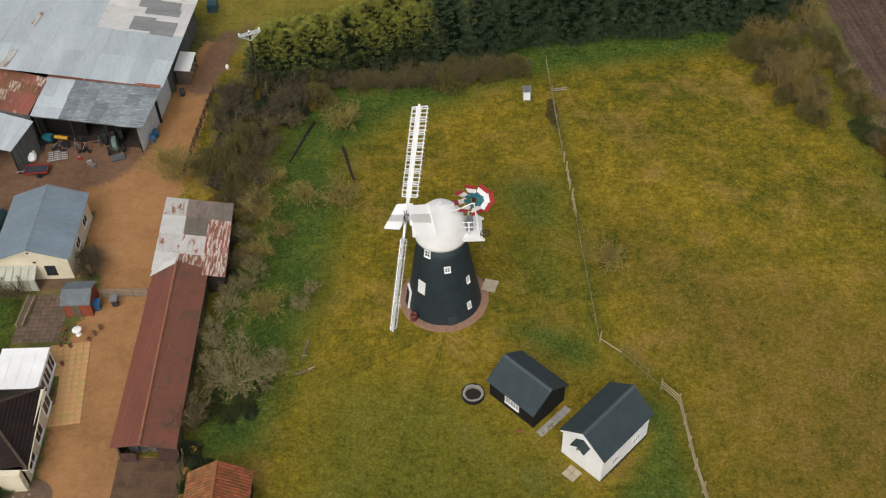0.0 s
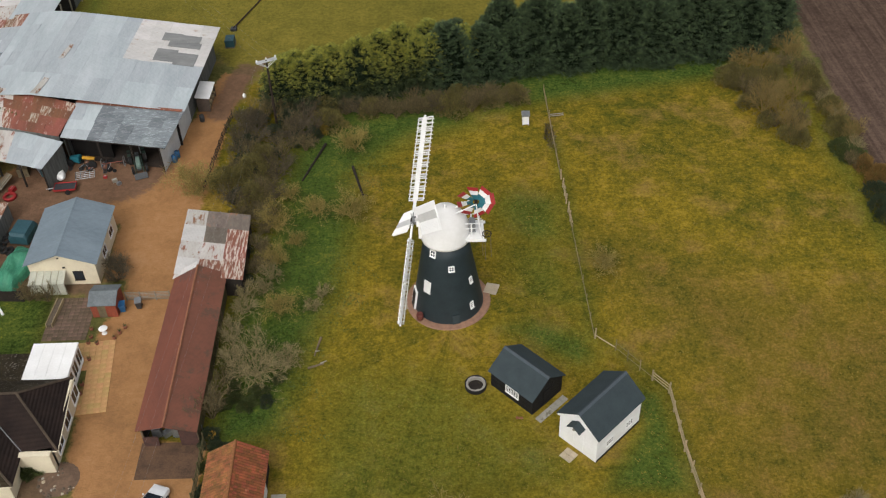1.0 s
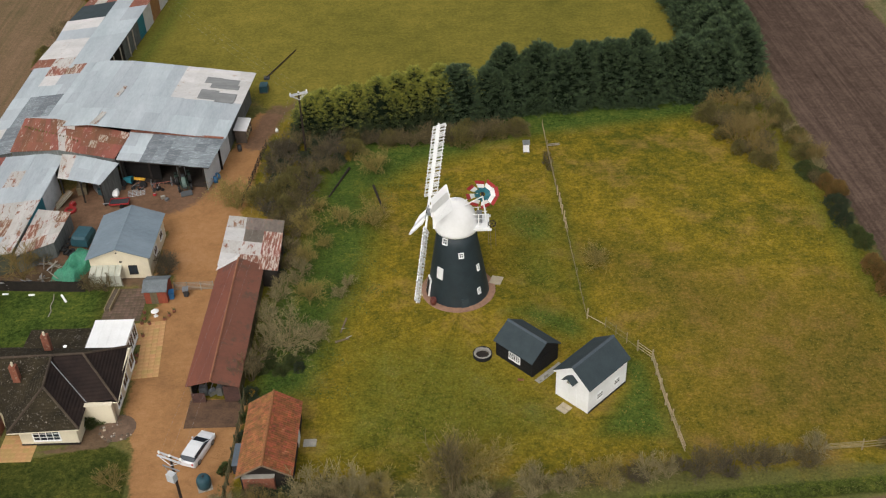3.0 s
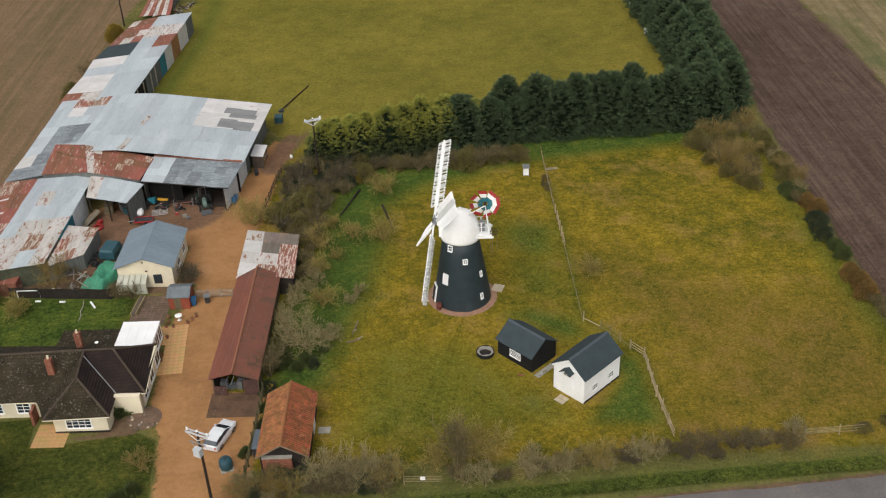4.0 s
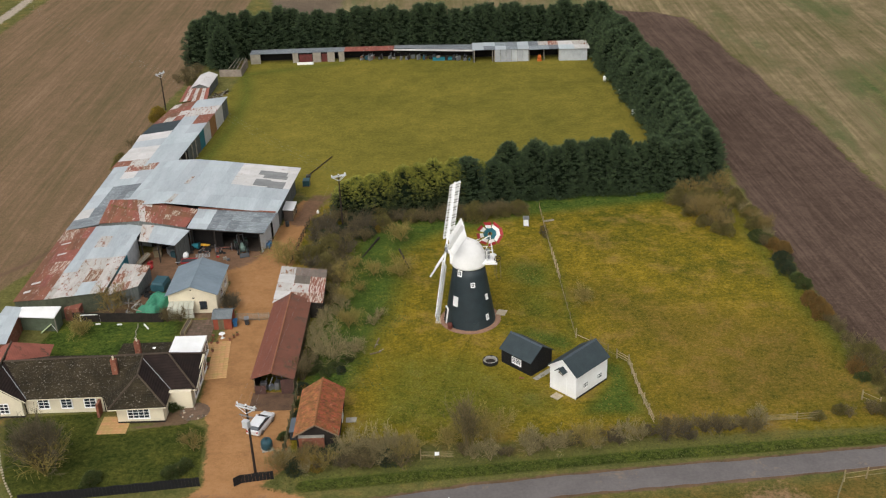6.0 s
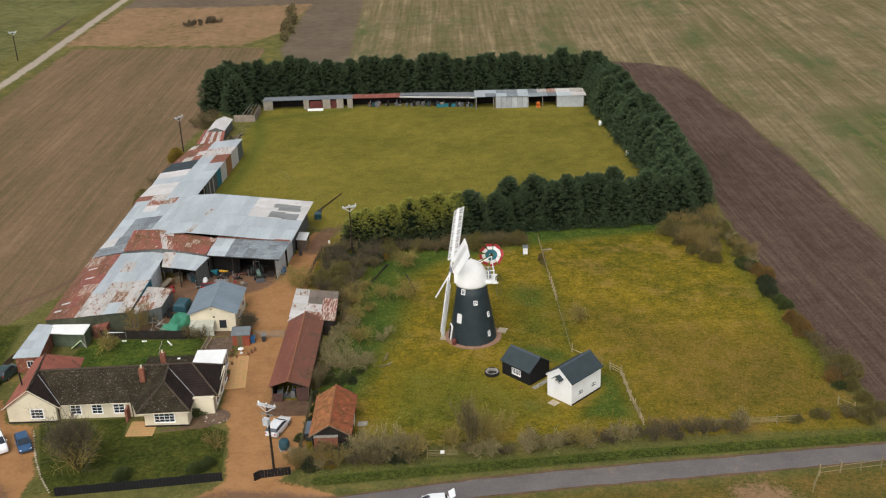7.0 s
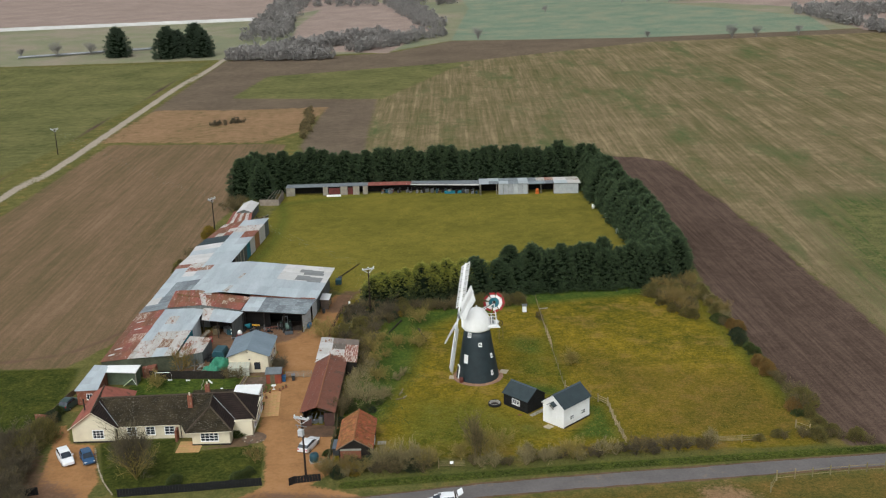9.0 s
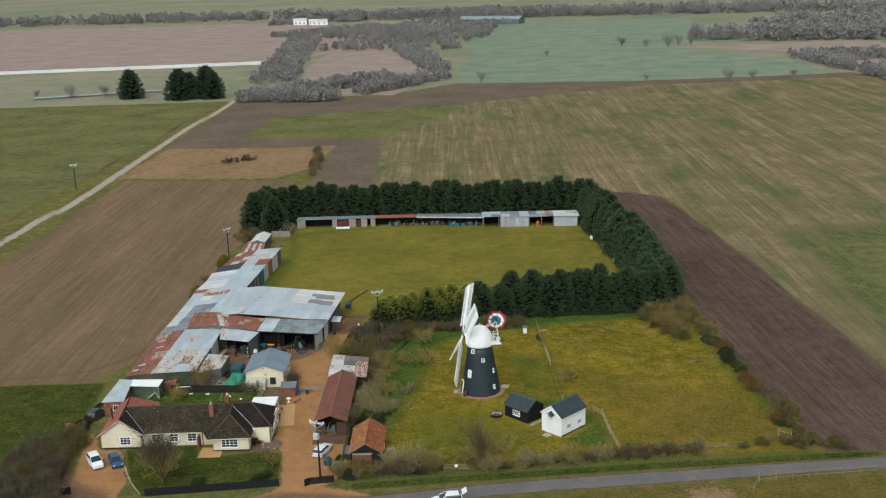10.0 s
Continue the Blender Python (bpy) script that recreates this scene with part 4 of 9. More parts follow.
def fence(name, pts, label, height=1.25, spacing=2.4, rails=2, mat=None, post=0.1, skip=0.0, seed=1, group="", rail=0.055):
    rnd = random.Random(seed)
    t = thing(name, pose(pts[0][0], pts[0][1], 0), label, "fence", group)
    o = Vector((pts[0][0], pts[0][1], 0))
    for (x0, y0), (x1, y1) in zip(pts, pts[1:]):
        n = max(1, round(math.hypot(x1 - x0, y1 - y0) / spacing))
        ps = [Vector((x0 + (x1 - x0) * i / n, y0 + (y1 - y0) * i / n, 0)) - o for i in range(n + 1)]
        for p in ps[:-1]:
            lean = Vector((rnd.uniform(-0.06, 0.06), rnd.uniform(-0.06, 0.06), height * rnd.uniform(1.1, 1.3)))
            part("post", tubed(p, p + lean, post, post * 0.9, 4), mat or FENCEWOOD, t)
        for p, q in zip(ps, ps[1:]):
            for r in range(rails):
                if rnd.random() < skip:
                    continue
                z = height * (0.35 + 0.55 * r / max(1, rails - 1))
                part("rail", tubed(p + Vector((0, 0, z + rnd.uniform(-0.05, 0.05))), q + Vector((0, 0, z + rnd.uniform(-0.03, 0.03))), rail, rail, 4), mat or FENCEWOOD, t)
    return t


OLDFENCE = surface("lichened_fence", (0.27, 0.22, 0.11), (0.16, 0.13, 0.065), 1, 12, 0.95, vary=0.2)
fence("fence", [(12.5, 40.2), (12.75, 31.5), (13.05, 22.4)], "low lichened rail fence on thin stakes between the plots", height=0.9, rails=1, spacing=2.6, post=0.06, rail=0.075, mat=OLDFENCE, seed=4)
fence("fence", [(13.05, 22.4), (13.3, 16.6), (13.45, 13.6)], "leaning broken rail fence with pale split posts", height=1.2, rails=2, skip=0.35, spacing=1.5, post=0.09, seed=14)
fence("fence", [(13.45, 13.6), (13.75, 5.5), (14.05, -2.4)], "low lichened rail fence on thin stakes beside the mill", height=0.85, rails=1, skip=0.15, spacing=2.7, post=0.05, rail=0.045, mat=OLDFENCE, seed=15)
pk = thing("timber_rail", pose(12.5, 34.7, 0), "two loose grey rails lying across the fence", "rail")
for k in range(2):
    part("rail", tubed((0.3, -0.15 + 0.35 * k, 0.12), (2.0, -0.05 + 0.35 * k, 0.2), 0.06, 0.05, 5), GREYTIMBER, pk)
fence("fence", [(14.1, -2.4), (15.9, -4.1)], "short weathered timber rail fence panel", rails=1, rail=0.07, spacing=2.4, seed=2)
fence("fence", [(18.9, -8.0), (20.2, -9.6), (20.5, -16.3), (21.2, -23.0)], "weathered post and rail fence beside the sheds", rails=3, seed=3)
fence("fence", [(15.9, -4.1), (18.9, -8.0)], "sagging lichened fence on thin posts", rails=2, rail=0.03, mat=OLDFENCE, skip=0.3, spacing=1.9, post=0.06, seed=6)
fence("fence", [(34.6, -23.3), (38.3, -23.1)], "grey timber field gate beside the lane", rails=5, spacing=3.6, rail=0.04, mat=OLDFENCE, seed=7)
fence("fence", [(38.3, -23.1), (40.9, -22.9)], "grey timber rail fence beside the gate", rails=3, spacing=2.6, post=0.09, rail=0.045, mat=OLDFENCE, seed=8)
fence("fence", [(47.5, -19), (50.5, -22.5)], "pale fallen rail fence at the field corner", skip=0.4, rail=0.04, rails=2, spacing=2, seed=9)
fence("fence", [(38.5, -37.5), (40.2, -34.4), (48, -33.2), (58.5, -32.2)], "weathered rail fence across the lane", rails=2, rail=0.045, mat=OLDFENCE, spacing=3.0, seed=10)
fence("fence", [(-6.8, -28.4), (-3.0, -28.5)], "mossy timber gate in the roadside hedge", rails=4, spacing=3.8, rail=0.035, post=0.07, mat=OLDFENCE, seed=11)
fence("fence", [(-26.8, 36.4), (-27.4, 31.9), (-28.3, 21.8)], "dark netting fence on thin stakes beside the yard", height=1.2, rails=3, spacing=1.8, post=0.05, mat=DARKTIMBER, seed=12)


# ---------------------------------------------------------------- farm buildings
def sheeted(parent, quad, nu, nv, pick, thick=0.05, seed=0, name="sheet", lap=0.06):
    """A roof slope (corners in the thing's own frame, anticlockwise from above) laid with separate sheets; pick(i, j) gives each its material."""
    rnd = random.Random(seed)
    p00, p10, p11, p01 = [Vector(p) for p in quad]
    n = (p10 - p00).cross(p01 - p00).normalized()
    at = lambda u, v: (p00 * (1 - u) + p10 * u) * (1 - v) + (p01 * (1 - u) + p11 * u) * v
    lu, lv = lap / (p10 - p00).length / 2, lap / (p01 - p00).length / 2
    for i in range(nu):
        for j in range(nv):
            h = rnd.uniform(0.0, 0.035) + 0.01 * ((i + j) % 3)
            u0, u1, v0, v1 = i / nu - lu, (i + 1) / nu + lu, j / nv - lv, (j + 1) / nv + lv
            ob = part(name, slabbed([at(u0, v0) + n * h, at(u1, v0) + n * h, at(u1, v1) + n * (h + 0.01), at(u0, v1) + n * (h + 0.01)], thick), pick(i, j), parent)


def wallrun(parent, pts, mat, thick=0.12, name="wall"):
    """Upright wall through (x, y, top) points in the thing's frame; each length is one panel."""
    for (x0, y0, z0), (x1, y1, z1) in zip(pts, pts[1:]):
        d = Vector((x1 - x0, y1 - y0, 0)).normalized()
        n = Vector((-d.y, d.x, 0)) * thick
        a, b = Vector((x0, y0, 0)), Vector((x1, y1, 0))
        bm = bmesh.new()
        v = [bm.verts.new(p) for p in (a, b, b + n, a + n, a + Vector((0, 0, z0)), b + Vector((0, 0, z1)), b + n + Vector((0, 0, z1)), a + n + Vector((0, 0, z0)))]
        for f in ((3, 2, 1, 0), (4, 5, 6, 7), (0, 1, 5, 4), (1, 2, 6, 5), (2, 3, 7, 6), (3, 0, 4, 7)):
            bm.faces.new([v[i] for i in f])
        part(name, bm, mat, parent)


def rel(o, *pts):
    return [(p[0] - o[0], p[1] - o[1], p[2]) for p in pts]


def chooser(text, table, su=1):
    rows = text.split("/")
    return lambda i, j: table[rows[min(j, len(rows) - 1)][min(i // su, len(rows[min(j, len(rows) - 1)]) - 1)]]


SHEETS = {"g": SHEET, "w": SHEETWHITE, "d": SHEETDARK, "r": RUST, "p": RUSTPALE, "f": FELT, "b": GREYROOF, "s": RUSTSTREAK}
GREYBOARD = surface("grey_boards", (0.16, 0.17, 0.16), (0.08, 0.085, 0.08), 1, 7, 0.9, vary=0.2, stretch=(3, 3, 0.4))
PALESHEET = surface("pale_wall_sheet", (0.66, 0.71, 0.72), (0.5, 0.55, 0.56), 0.8, 6, 0.6, vary=0.1, lines=("X", 2.1))
DULLSHEET = surface("dull_wall_sheet", (0.4, 0.42, 0.43), (0.29, 0.31, 0.32), 0.8, 6, 0.6, vary=0.12, lines=("X", 2.1))
OLIVEBOARD = surface("olive_boards", (0.13, 0.115, 0.05), (0.07, 0.06, 0.03), 1, 7, 0.9, vary=0.2)

o = (-42, 42)
barn = thing("main_barn", pose(*o, 0), "large barn with pale grey patched sheet roof", "barn")
sheeted(barn, rel(o, (-50.3, 35.3, 5.5), (-31.3, 32.0, 4.55), (-29.5, 50.3, 4.8), (-48.3, 53.9, 5.7)), 9, 4, chooser("ggggggggg/ggggggggg/ggggwwwww/ggggwwwww", SHEETS), seed=1)
sheeted(barn, rel(o, (-55.6, 36.4, 4.9), (-50.3, 35.3, 5.5), (-48.3, 53.9, 5.7), (-53.4, 56.2, 4.8)), 3, 4, chooser("gg/gg", SHEETS), seed=2)
over = lambda x, y: 5.64 - 0.0472 * (x + 50.3) + 0.0158 * (y - 35.3)
for x0, x1, y, d in ((-36.6, -34.2, 48.1, 1.7), (-34.3, -31.6, 47.6, 1.5), (-35.6, -31.4, 46.4, 1.2), (-37.0, -34.3, 44.0, 2.6), (-34.4, -31.6, 43.0, 2.6)):
    c = [(x0, y - d / 2), (x1, y - d / 2 - 0.19 * (x1 - x0)), (x1 + 0.1 * d, y + d / 2 - 0.19 * (x1 - x0)), (x0 + 0.1 * d, y + d / 2)]
    part("sheet", slabbed(rel(o, *[(x, yy, over(x, yy)) for x, yy in c]), 0.05), surface("grey_sheet", (0.24, 0.245, 0.24), (0.16, 0.165, 0.165), 0.6, 6, 0.7, stretch=(0.4, 1.4, 1)) if (x0, d) == (-36.6, 1.7) else bpy.data.materials["grey_sheet"], barn, "dark weathered roof sheet")
for q in (((-50.6, 35.6, 5.57), (-49.6, 35.4, 5.57), (-48.9, 38.6, 5.62), (-49.6, 38.8, 5.62)), ((-48.9, 43.0, 5.68), (-48.2, 42.9, 5.68), (-47.6, 46, 5.68), (-48.1, 46.2, 5.7))):
    part("patch", slabbed(rel(o, *q), 0.03), RUSTPALE, barn, "rusty ridge patch")
wallrun(barn, rel(o, (-32.4, 32.2, 4.4), (-32.0, 36.5, 4.4)), PALESHEET)
wallrun(barn, rel(o, (-32.0, 36.5, 4.4), (-31.6, 41, 4.4), (-31.2, 45.5, 4.5), (-30.8, 50.0, 4.6), (-48.3, 53.6, 5.5), (-53.3, 56, 4.6), (-55.5, 36.5, 4.7)), GREYBOARD)
# Near-black sheet on the floor stands in for the shade under the roof
part("floor_shadow", boxed(-13.4, -9.0, 0.02, 9.4, 7.6, 0.05), INK, barn, "near-black floor sheet standing in for shade in the barn")

o = (-39, 30)
lean = thing("lean_to_barn", pose(*o, 0), "open fronted lean-to with weathered sheet roof", "barn")
sheeted(lean, rel(o, (-45.6, 28.6, 3.9), (-32.7, 25.8, 3.85), (-31.4, 32.0, 4.5), (-44.9, 34.7, 4.55)), 8, 4, chooser("gddd/gddd/gddd", SHEETS, 2), seed=3)
wallrun(lean, rel(o, (-33.5, 26.3, 3.75), (-32.4, 32.0, 4.4)), PALESHEET)
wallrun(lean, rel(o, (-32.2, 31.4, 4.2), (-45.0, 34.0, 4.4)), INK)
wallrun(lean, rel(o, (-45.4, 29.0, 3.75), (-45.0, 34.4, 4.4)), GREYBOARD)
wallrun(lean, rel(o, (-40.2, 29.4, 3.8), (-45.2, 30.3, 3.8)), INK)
for x, y in ((-45.2, 28.9), (-41.2, 28.0), (-37.1, 27.1), (-33.6, 26.4)):
    part("post", boxed(x + 39 - 0.1, y - 30 - 0.1, 0, x + 39 + 0.1, y - 30 + 0.1, 3.8), DARKTIMBER, lean)
# Added dark slab: shade under the lean-to roof put into a floor colour
part("floor_slab", slabbed([(-6.3, -0.6, 0.05), (5.2, -3.0, 0.05), (6.2, 1.6, 0.05), (-6.0, 4.2, 0.05)], 0.06), surface("lean_to_shade", (0.05, 0.036, 0.028), (0.022, 0.017, 0.014), 0.8, 5, 0.9), lean, "dark floor sheet standing in for shade under the lean-to")
part("flashing", slabbed([(-5.9, 4.45, 4.72), (7.4, 1.75, 4.68), (7.5, 2.15, 4.74), (-5.8, 4.85, 4.78)], 0.03), RUST, lean, "rusty flashing along the barn eave")
part("beam", tubed((-6.5, -1.35, 3.72), (6.2, -4.0, 3.68), 0.12, 0.12, 4), DARKTIMBER, lean)

o = (-60, 46)
west = thing("west_barn", pose(*o, 0), "low barn with patched grey sheet roof", "barn")
sheeted(west, rel(o, (-65.7, 37.9, 3.3), (-55.7, 36.5, 4.85), (-53.5, 56.1, 4.75), (-65.2, 57.0, 3.4)), 8, 6, chooser("gdgg/gddg/gddg/gggg/gwgg/gssg", SHEETS, 2), seed=4)
sheeted(west, rel(o, (-66.4, 31.2, 3.0), (-60.8, 31.6, 3.7), (-61.0, 38.3, 4.1), (-65.7, 37.9, 3.3)), 2, 2, chooser("dd/wd", SHEETS), seed=5)
wallrun(west, rel(o, (-66.3, 31.3, 2.9), (-65.6, 37.9, 3.2), (-65.1, 56.8, 3.3), (-53.6, 56.0, 4.6))[::-1], GREYBOARD)
wallrun(west, rel(o, (-66.3, 31.3, 2.9), (-60.9, 31.7, 3.6)), GREYBOARD)

o = (-53, 34)
rusty = thing("rusty_barn", pose(*o, 0), "low barn with rusty red corrugated roof", "barn")
sheeted(rusty, rel(o, (-60.8, 31.5, 3.9), (-53.6, 30.2, 4.75), (-55.9, 37.9, 5.15), (-61.0, 39.6, 4.5)), 6, 4, chooser("rrr/rrr", SHEETS, 2), seed=6)
sheeted(rusty, rel(o, (-53.6, 30.2, 4.75), (-45.8, 28.5, 4.1), (-44.8, 34.4, 4.5), (-55.9, 37.9, 5.15)), 8, 4, chooser("psrrrrrr/psrrsrrr/prrrrsrr/sprrrrrs", SHEETS), seed=7)
wallrun(rusty, rel(o, (-60.7, 31.6, 3.8), (-53.6, 30.4, 4.6), (-45.8, 28.7, 4.0)), GREYBOARD)
bm = bmesh.new()
o2 = (-52, 35.6)
for k in range(16):
    tube(bm, (-7 + 0.55 * k, 2.6 - 0.28 * k, 4.8 - 0.02 * k), (-6.7 + 0.55 * k, 2.4 - 0.28 * k, 5.1), 0.12, 0.05, 5)
part("moss", bm, LEAFBROWN, rusty, "straggling dead growth on the roof edge")

o = (-49, 27)
flat = thing("cart_shed", pose(*o, 0), "open cart shed with low pale sheet roof", "shed")
sheeted(flat, rel(o, (-52.6, 25.1, 3.55), (-46.5, 23.1, 3.55), (-45.0, 27.5, 3.95), (-53.4, 30.9, 4.0)), 8, 2, chooser("pggg/pggg", SHEETS, 2), seed=8)
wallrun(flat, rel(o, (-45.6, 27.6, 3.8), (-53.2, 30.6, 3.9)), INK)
wallrun(flat, rel(o, (-46.5, 23.4, 3.4), (-45.3, 27.4, 3.8)), GREYBOARD)
for x, y in ((-52.4, 25.3), (-49.5, 24.3), (-46.6, 23.4)):
    part("post", boxed(x + 49 - 0.09, y - 27 - 0.09, 0, x + 49 + 0.09, y - 27 + 0.09, 3.5), DARKTIMBER, flat)

o = (-60, 18)
long = thing("long_barn", pose(*o, 0), "long barn with rusty and white sheet roof", "barn")
sheeted(long, rel(o, (-67.0, 8.0, 2.7), (-61.5, 6.0, 4.0), (-60.6, 29.5, 4.25), (-66.4, 31.0, 3.0)), 4, 6, chooser("rr/rr/rs/rr/rr/sr", SHEETS, 2), seed=9)
sheeted(long, rel(o, (-61.5, 6.0, 4.0), (-54.1, 9.6, 2.9), (-53.1, 31.3, 3.7), (-60.6, 29.5, 4.25)), 8, 6, chooser("ppgp/ppsp/gppp/gggg/gpgg/gggg", SHEETS, 2), seed=10)
for x0, y0, x1, y1 in ((-65.6, 12, -64.2, 12.5), (-66, 9.5, -64.9, 10.1), (-64.5, 21, -63.0, 21.4), (-65.2, 25, -63.6, 25.4)):
    k = lambda x, y: 2.8 + (x + 66.9) * 0.225 + 0.13
    part("patch", slabbed(rel(o, (x0, y0, k(x0, y0)), (x1, y0, k(x1, y0)), (x1, y1, k(x1, y1)), (x0, y1, k(x0, y1))), 0.03), SHEETWHITE, long)
wallrun(long, rel(o, (-54.2, 9.8, 2.7), (-53.8, 15.5, 2.9)), GREYBOARD)
wallrun(long, rel(o, (-53.8, 15.5, 2.9), (-53.5, 21.0, 3.2)), BARNTEAL)
wallrun(long, rel(o, (-53.5, 21.0, 3.2), (-53.3, 26.5, 3.4)), PALESHEET)
wallrun(long, rel(o, (-66.9, 8.2, 2.6), (-61.5, 6.3, 3.9), (-54.2, 9.8, 2.8)), surface("green_grey_boards", (0.1, 0.11, 0.07), (0.05, 0.055, 0.035), 1, 7, 0.9))
wallrun(long, rel(o, (-66.3, 31.0, 2.9), (-66.9, 8.2, 2.6)), GREYBOARD)

o = (-52, 14)
rs = thing("rusty_shed", pose(*o, 0), "small shed with rust-streaked white sheet roof", "shed")
sheeted(rs, rel(o, (-53.9, 9.2, 2.55), (-49.8, 12.3, 2.3), (-49.4, 18.6, 2.4), (-53.6, 19.0, 2.7)), 6, 3, chooser("psp/spp/pps", SHEETS, 2), seed=11)
wallrun(rs, rel(o, (-53.8, 9.4, 2.4), (-49.9, 12.4, 2.2), (-49.5, 18.5, 2.3), (-53.5, 18.9, 2.6)), GREYBOARD)

o = (-57, 74)
nrow = thing("field_sheds", pose(*o, 0), "row of field sheds with grey sheet roofs", "shed")
sheeted(nrow, rel(o, (-59.2, 55.4, 4.2), (-53.7, 57.6, 3.8), (-50.7, 94.4, 3.9), (-56.6, 91.8, 4.2)), 2, 7, chooser("gg/gg/gg/gg/gr/pp/gg", SHEETS), seed=12)
sheeted(nrow, rel(o, (-66.0, 57.3, 3.1), (-59.2, 55.4, 4.2), (-58.4, 66.0, 4.2), (-64.8, 67.2, 3.1)), 2, 3, chooser("rp/ww/ww", SHEETS), seed=13)
sheeted(nrow, rel(o, (-64.8, 67.2, 3.1), (-58.4, 66.0, 4.2), (-58.0, 73.6, 4.2), (-64.8, 74.6, 3.1)), 2, 2, chooser("gg/ww", SHEETS), seed=14)
sheeted(nrow, rel(o, (-64.8, 74.6, 3.0), (-58.0, 73.6, 4.1), (-57.5, 80.2, 4.1), (-63.8, 80.8, 3.0)), 2, 1, chooser("ff", SHEETS), seed=15)
sheeted(nrow, rel(o, (-63.8, 80.8, 3.0), (-57.5, 80.2, 4.1), (-56.6, 91.8, 4.2), (-61.7, 92.2, 3.1)), 3, 4, chooser("rpr/rrp/rrr/prr", SHEETS), seed=16)
# Panel k is near-black and stands in for the shade of an open bay
run = [(-53.9, 57.8, "k"), (-53.3, 65, "d"), (-52.9, 70.5, "d"), (-52.6, 73.0, "t"), (-52.3, 76.0, "w"), (-51.9, 80.0, "o"), (-51.6, 84.5, "w"), (-51.1, 89.8, "d"), (-50.9, 94.2, "d")]
wm = {"k": INK, "d": GREYBOARD, "t": BARNTEAL, "w": SHEETWHITE, "o": ORANGEDOOR}
for (x0, y0, k), (x1, y1, _) in zip(run, run[1:]):
    wallrun(nrow, rel(o, (x0, y0, 3.7), (x1, y1, 3.75)), wm[k])
wallrun(nrow, rel(o, (-50.9, 94.2, 3.8), (-56.6, 91.9, 4.1), (-61.6, 92.1, 3.0), (-63.7, 80.8, 2.9), (-64.7, 67.2, 3.0), (-65.9, 57.4, 3.0)), GREYBOARD)
for k, (x, y) in enumerate(((-53.5, 60), (-53.2, 63), (-52.9, 67), (-52.7, 69.5))):
    part("post", boxed(x + 57 - 0.05, y - 74 - 0.1, 0, x + 57 + 0.12, y - 74 + 0.1, 3.6), GREYTIMBER, nrow)

fallen = thing("collapsed_shed", pose(-60, 104.5, 0), "collapsed shed of rust-striped roofing sheets", "shed")
for k in range(7):
    u = k * 0.9
    part("sheet", slabbed([(-3.2 + u, -3.2, 0.7 + 0.1 * (k % 3)), (-2.3 + u, -3.0, 0.9), (-1.6 + u * 0.8, 3.6, 2.3 - 0.1 * (k % 2)), (-2.4 + u * 0.8, 3.5, 2.1)], 0.05), RUSTPALE if k % 2 else RUST, fallen)
part("prop", tubed((0, 0, 0), (0, 2.5, 2.0), 0.1, 0.08, 5), GREYTIMBER, fallen)
for k, (x, y, r) in enumerate(((-55.5, 106.5, 20), (-54.2, 108.5, 70), (-56, 104.3, 130))):
    sp = thing("scrap_heap", pose(x, y, 0, 0, 0, r), "heap of old timber and scrap by the shed", "scrap", "scrap heaps")
    rnd = random.Random(k)
    for i in range(9):
        a = rnd.uniform(0, 6.28)
        part("plank", tubed((math.cos(a) * 1.2, math.sin(a) * 1.0, 0.05), (-math.cos(a) * 0.9, -math.sin(a) * 1.1, rnd.uniform(0.3, 1.0)), 0.09, 0.07, 4), rnd.choice((GREYTIMBER, DARKTIMBER, TIMBER)), sp)
sm = gabled("white_roof_shed", pose(-59.2, 111.5, 0, 0, 0, 88), 9.0, 3.8, 2.2, 2.9, GREYBOARD, SHEETWHITE, "small open shed with white sheet roof", over=0.2)
penw = thing("ruined_pen", pose(-55, 123, 0), "roofless grey brick and timber pen", "pen")
wallrun(penw, [(-2.8, -1.8, 1.7), (2.6, -2.2, 1.7), (2.9, 5.5, 2.0)], surface("pale_block", (0.3, 0.25, 0.2), (0.18, 0.15, 0.12), 1, 7, 0.9), 0.2)
for k in range(4):
    part("rafter", tubed((-0.5 + k * 1.0, -2.0, 1.8), (0.6 + k * 0.7, 5.0, 2.5), 0.07, 0.07, 4), GREYTIMBER, penw)

# sheds along the far side of the mown paddock
far = thing("paddock_stables", pose(-34, 131, 0), "long low open stable with pale posts", "stable")
part("roof", slabbed([(-17.8, -0.6, 2.55), (5.6, -0.9, 2.6), (5.7, 2.4, 2.72), (-17.7, 2.6, 2.68)], 0.1), SHEETDARK, far, "grey sheet roof with pale edge")
part("roof", slabbed([(5.6, -0.9, 2.6), (17.8, -1.3, 2.6), (17.9, 2.0, 2.72), (5.7, 2.4, 2.72)], 0.1), RUST, far, "rusty red roof")
part("fascia", slabbed([(17.8, -1.3, 2.62), (37.6, -4.6, 2.7), (37.7, -4.0, 2.75), (17.9, -0.7, 2.68)], 0.2), SHEETWHITE, far, "white sheet canopy edge")
part("roof", slabbed([(17.9, -0.2, 2.75), (37.6, -3.6, 2.75), (37.8, 0.4, 2.8), (18.0, 2.4, 2.75)], 0.1), SHEETDARK, far)
part("back_wall", boxed(-17.6, 2.2, 0, 18, 2.4, 2.6), INK, far)
part("back_wall", slabbed([(18, 2.0, 2.65), (37.7, 0.0, 2.7), (37.7, 0.2, 2.7), (18, 2.2, 2.65)], 2.6), INK, far)
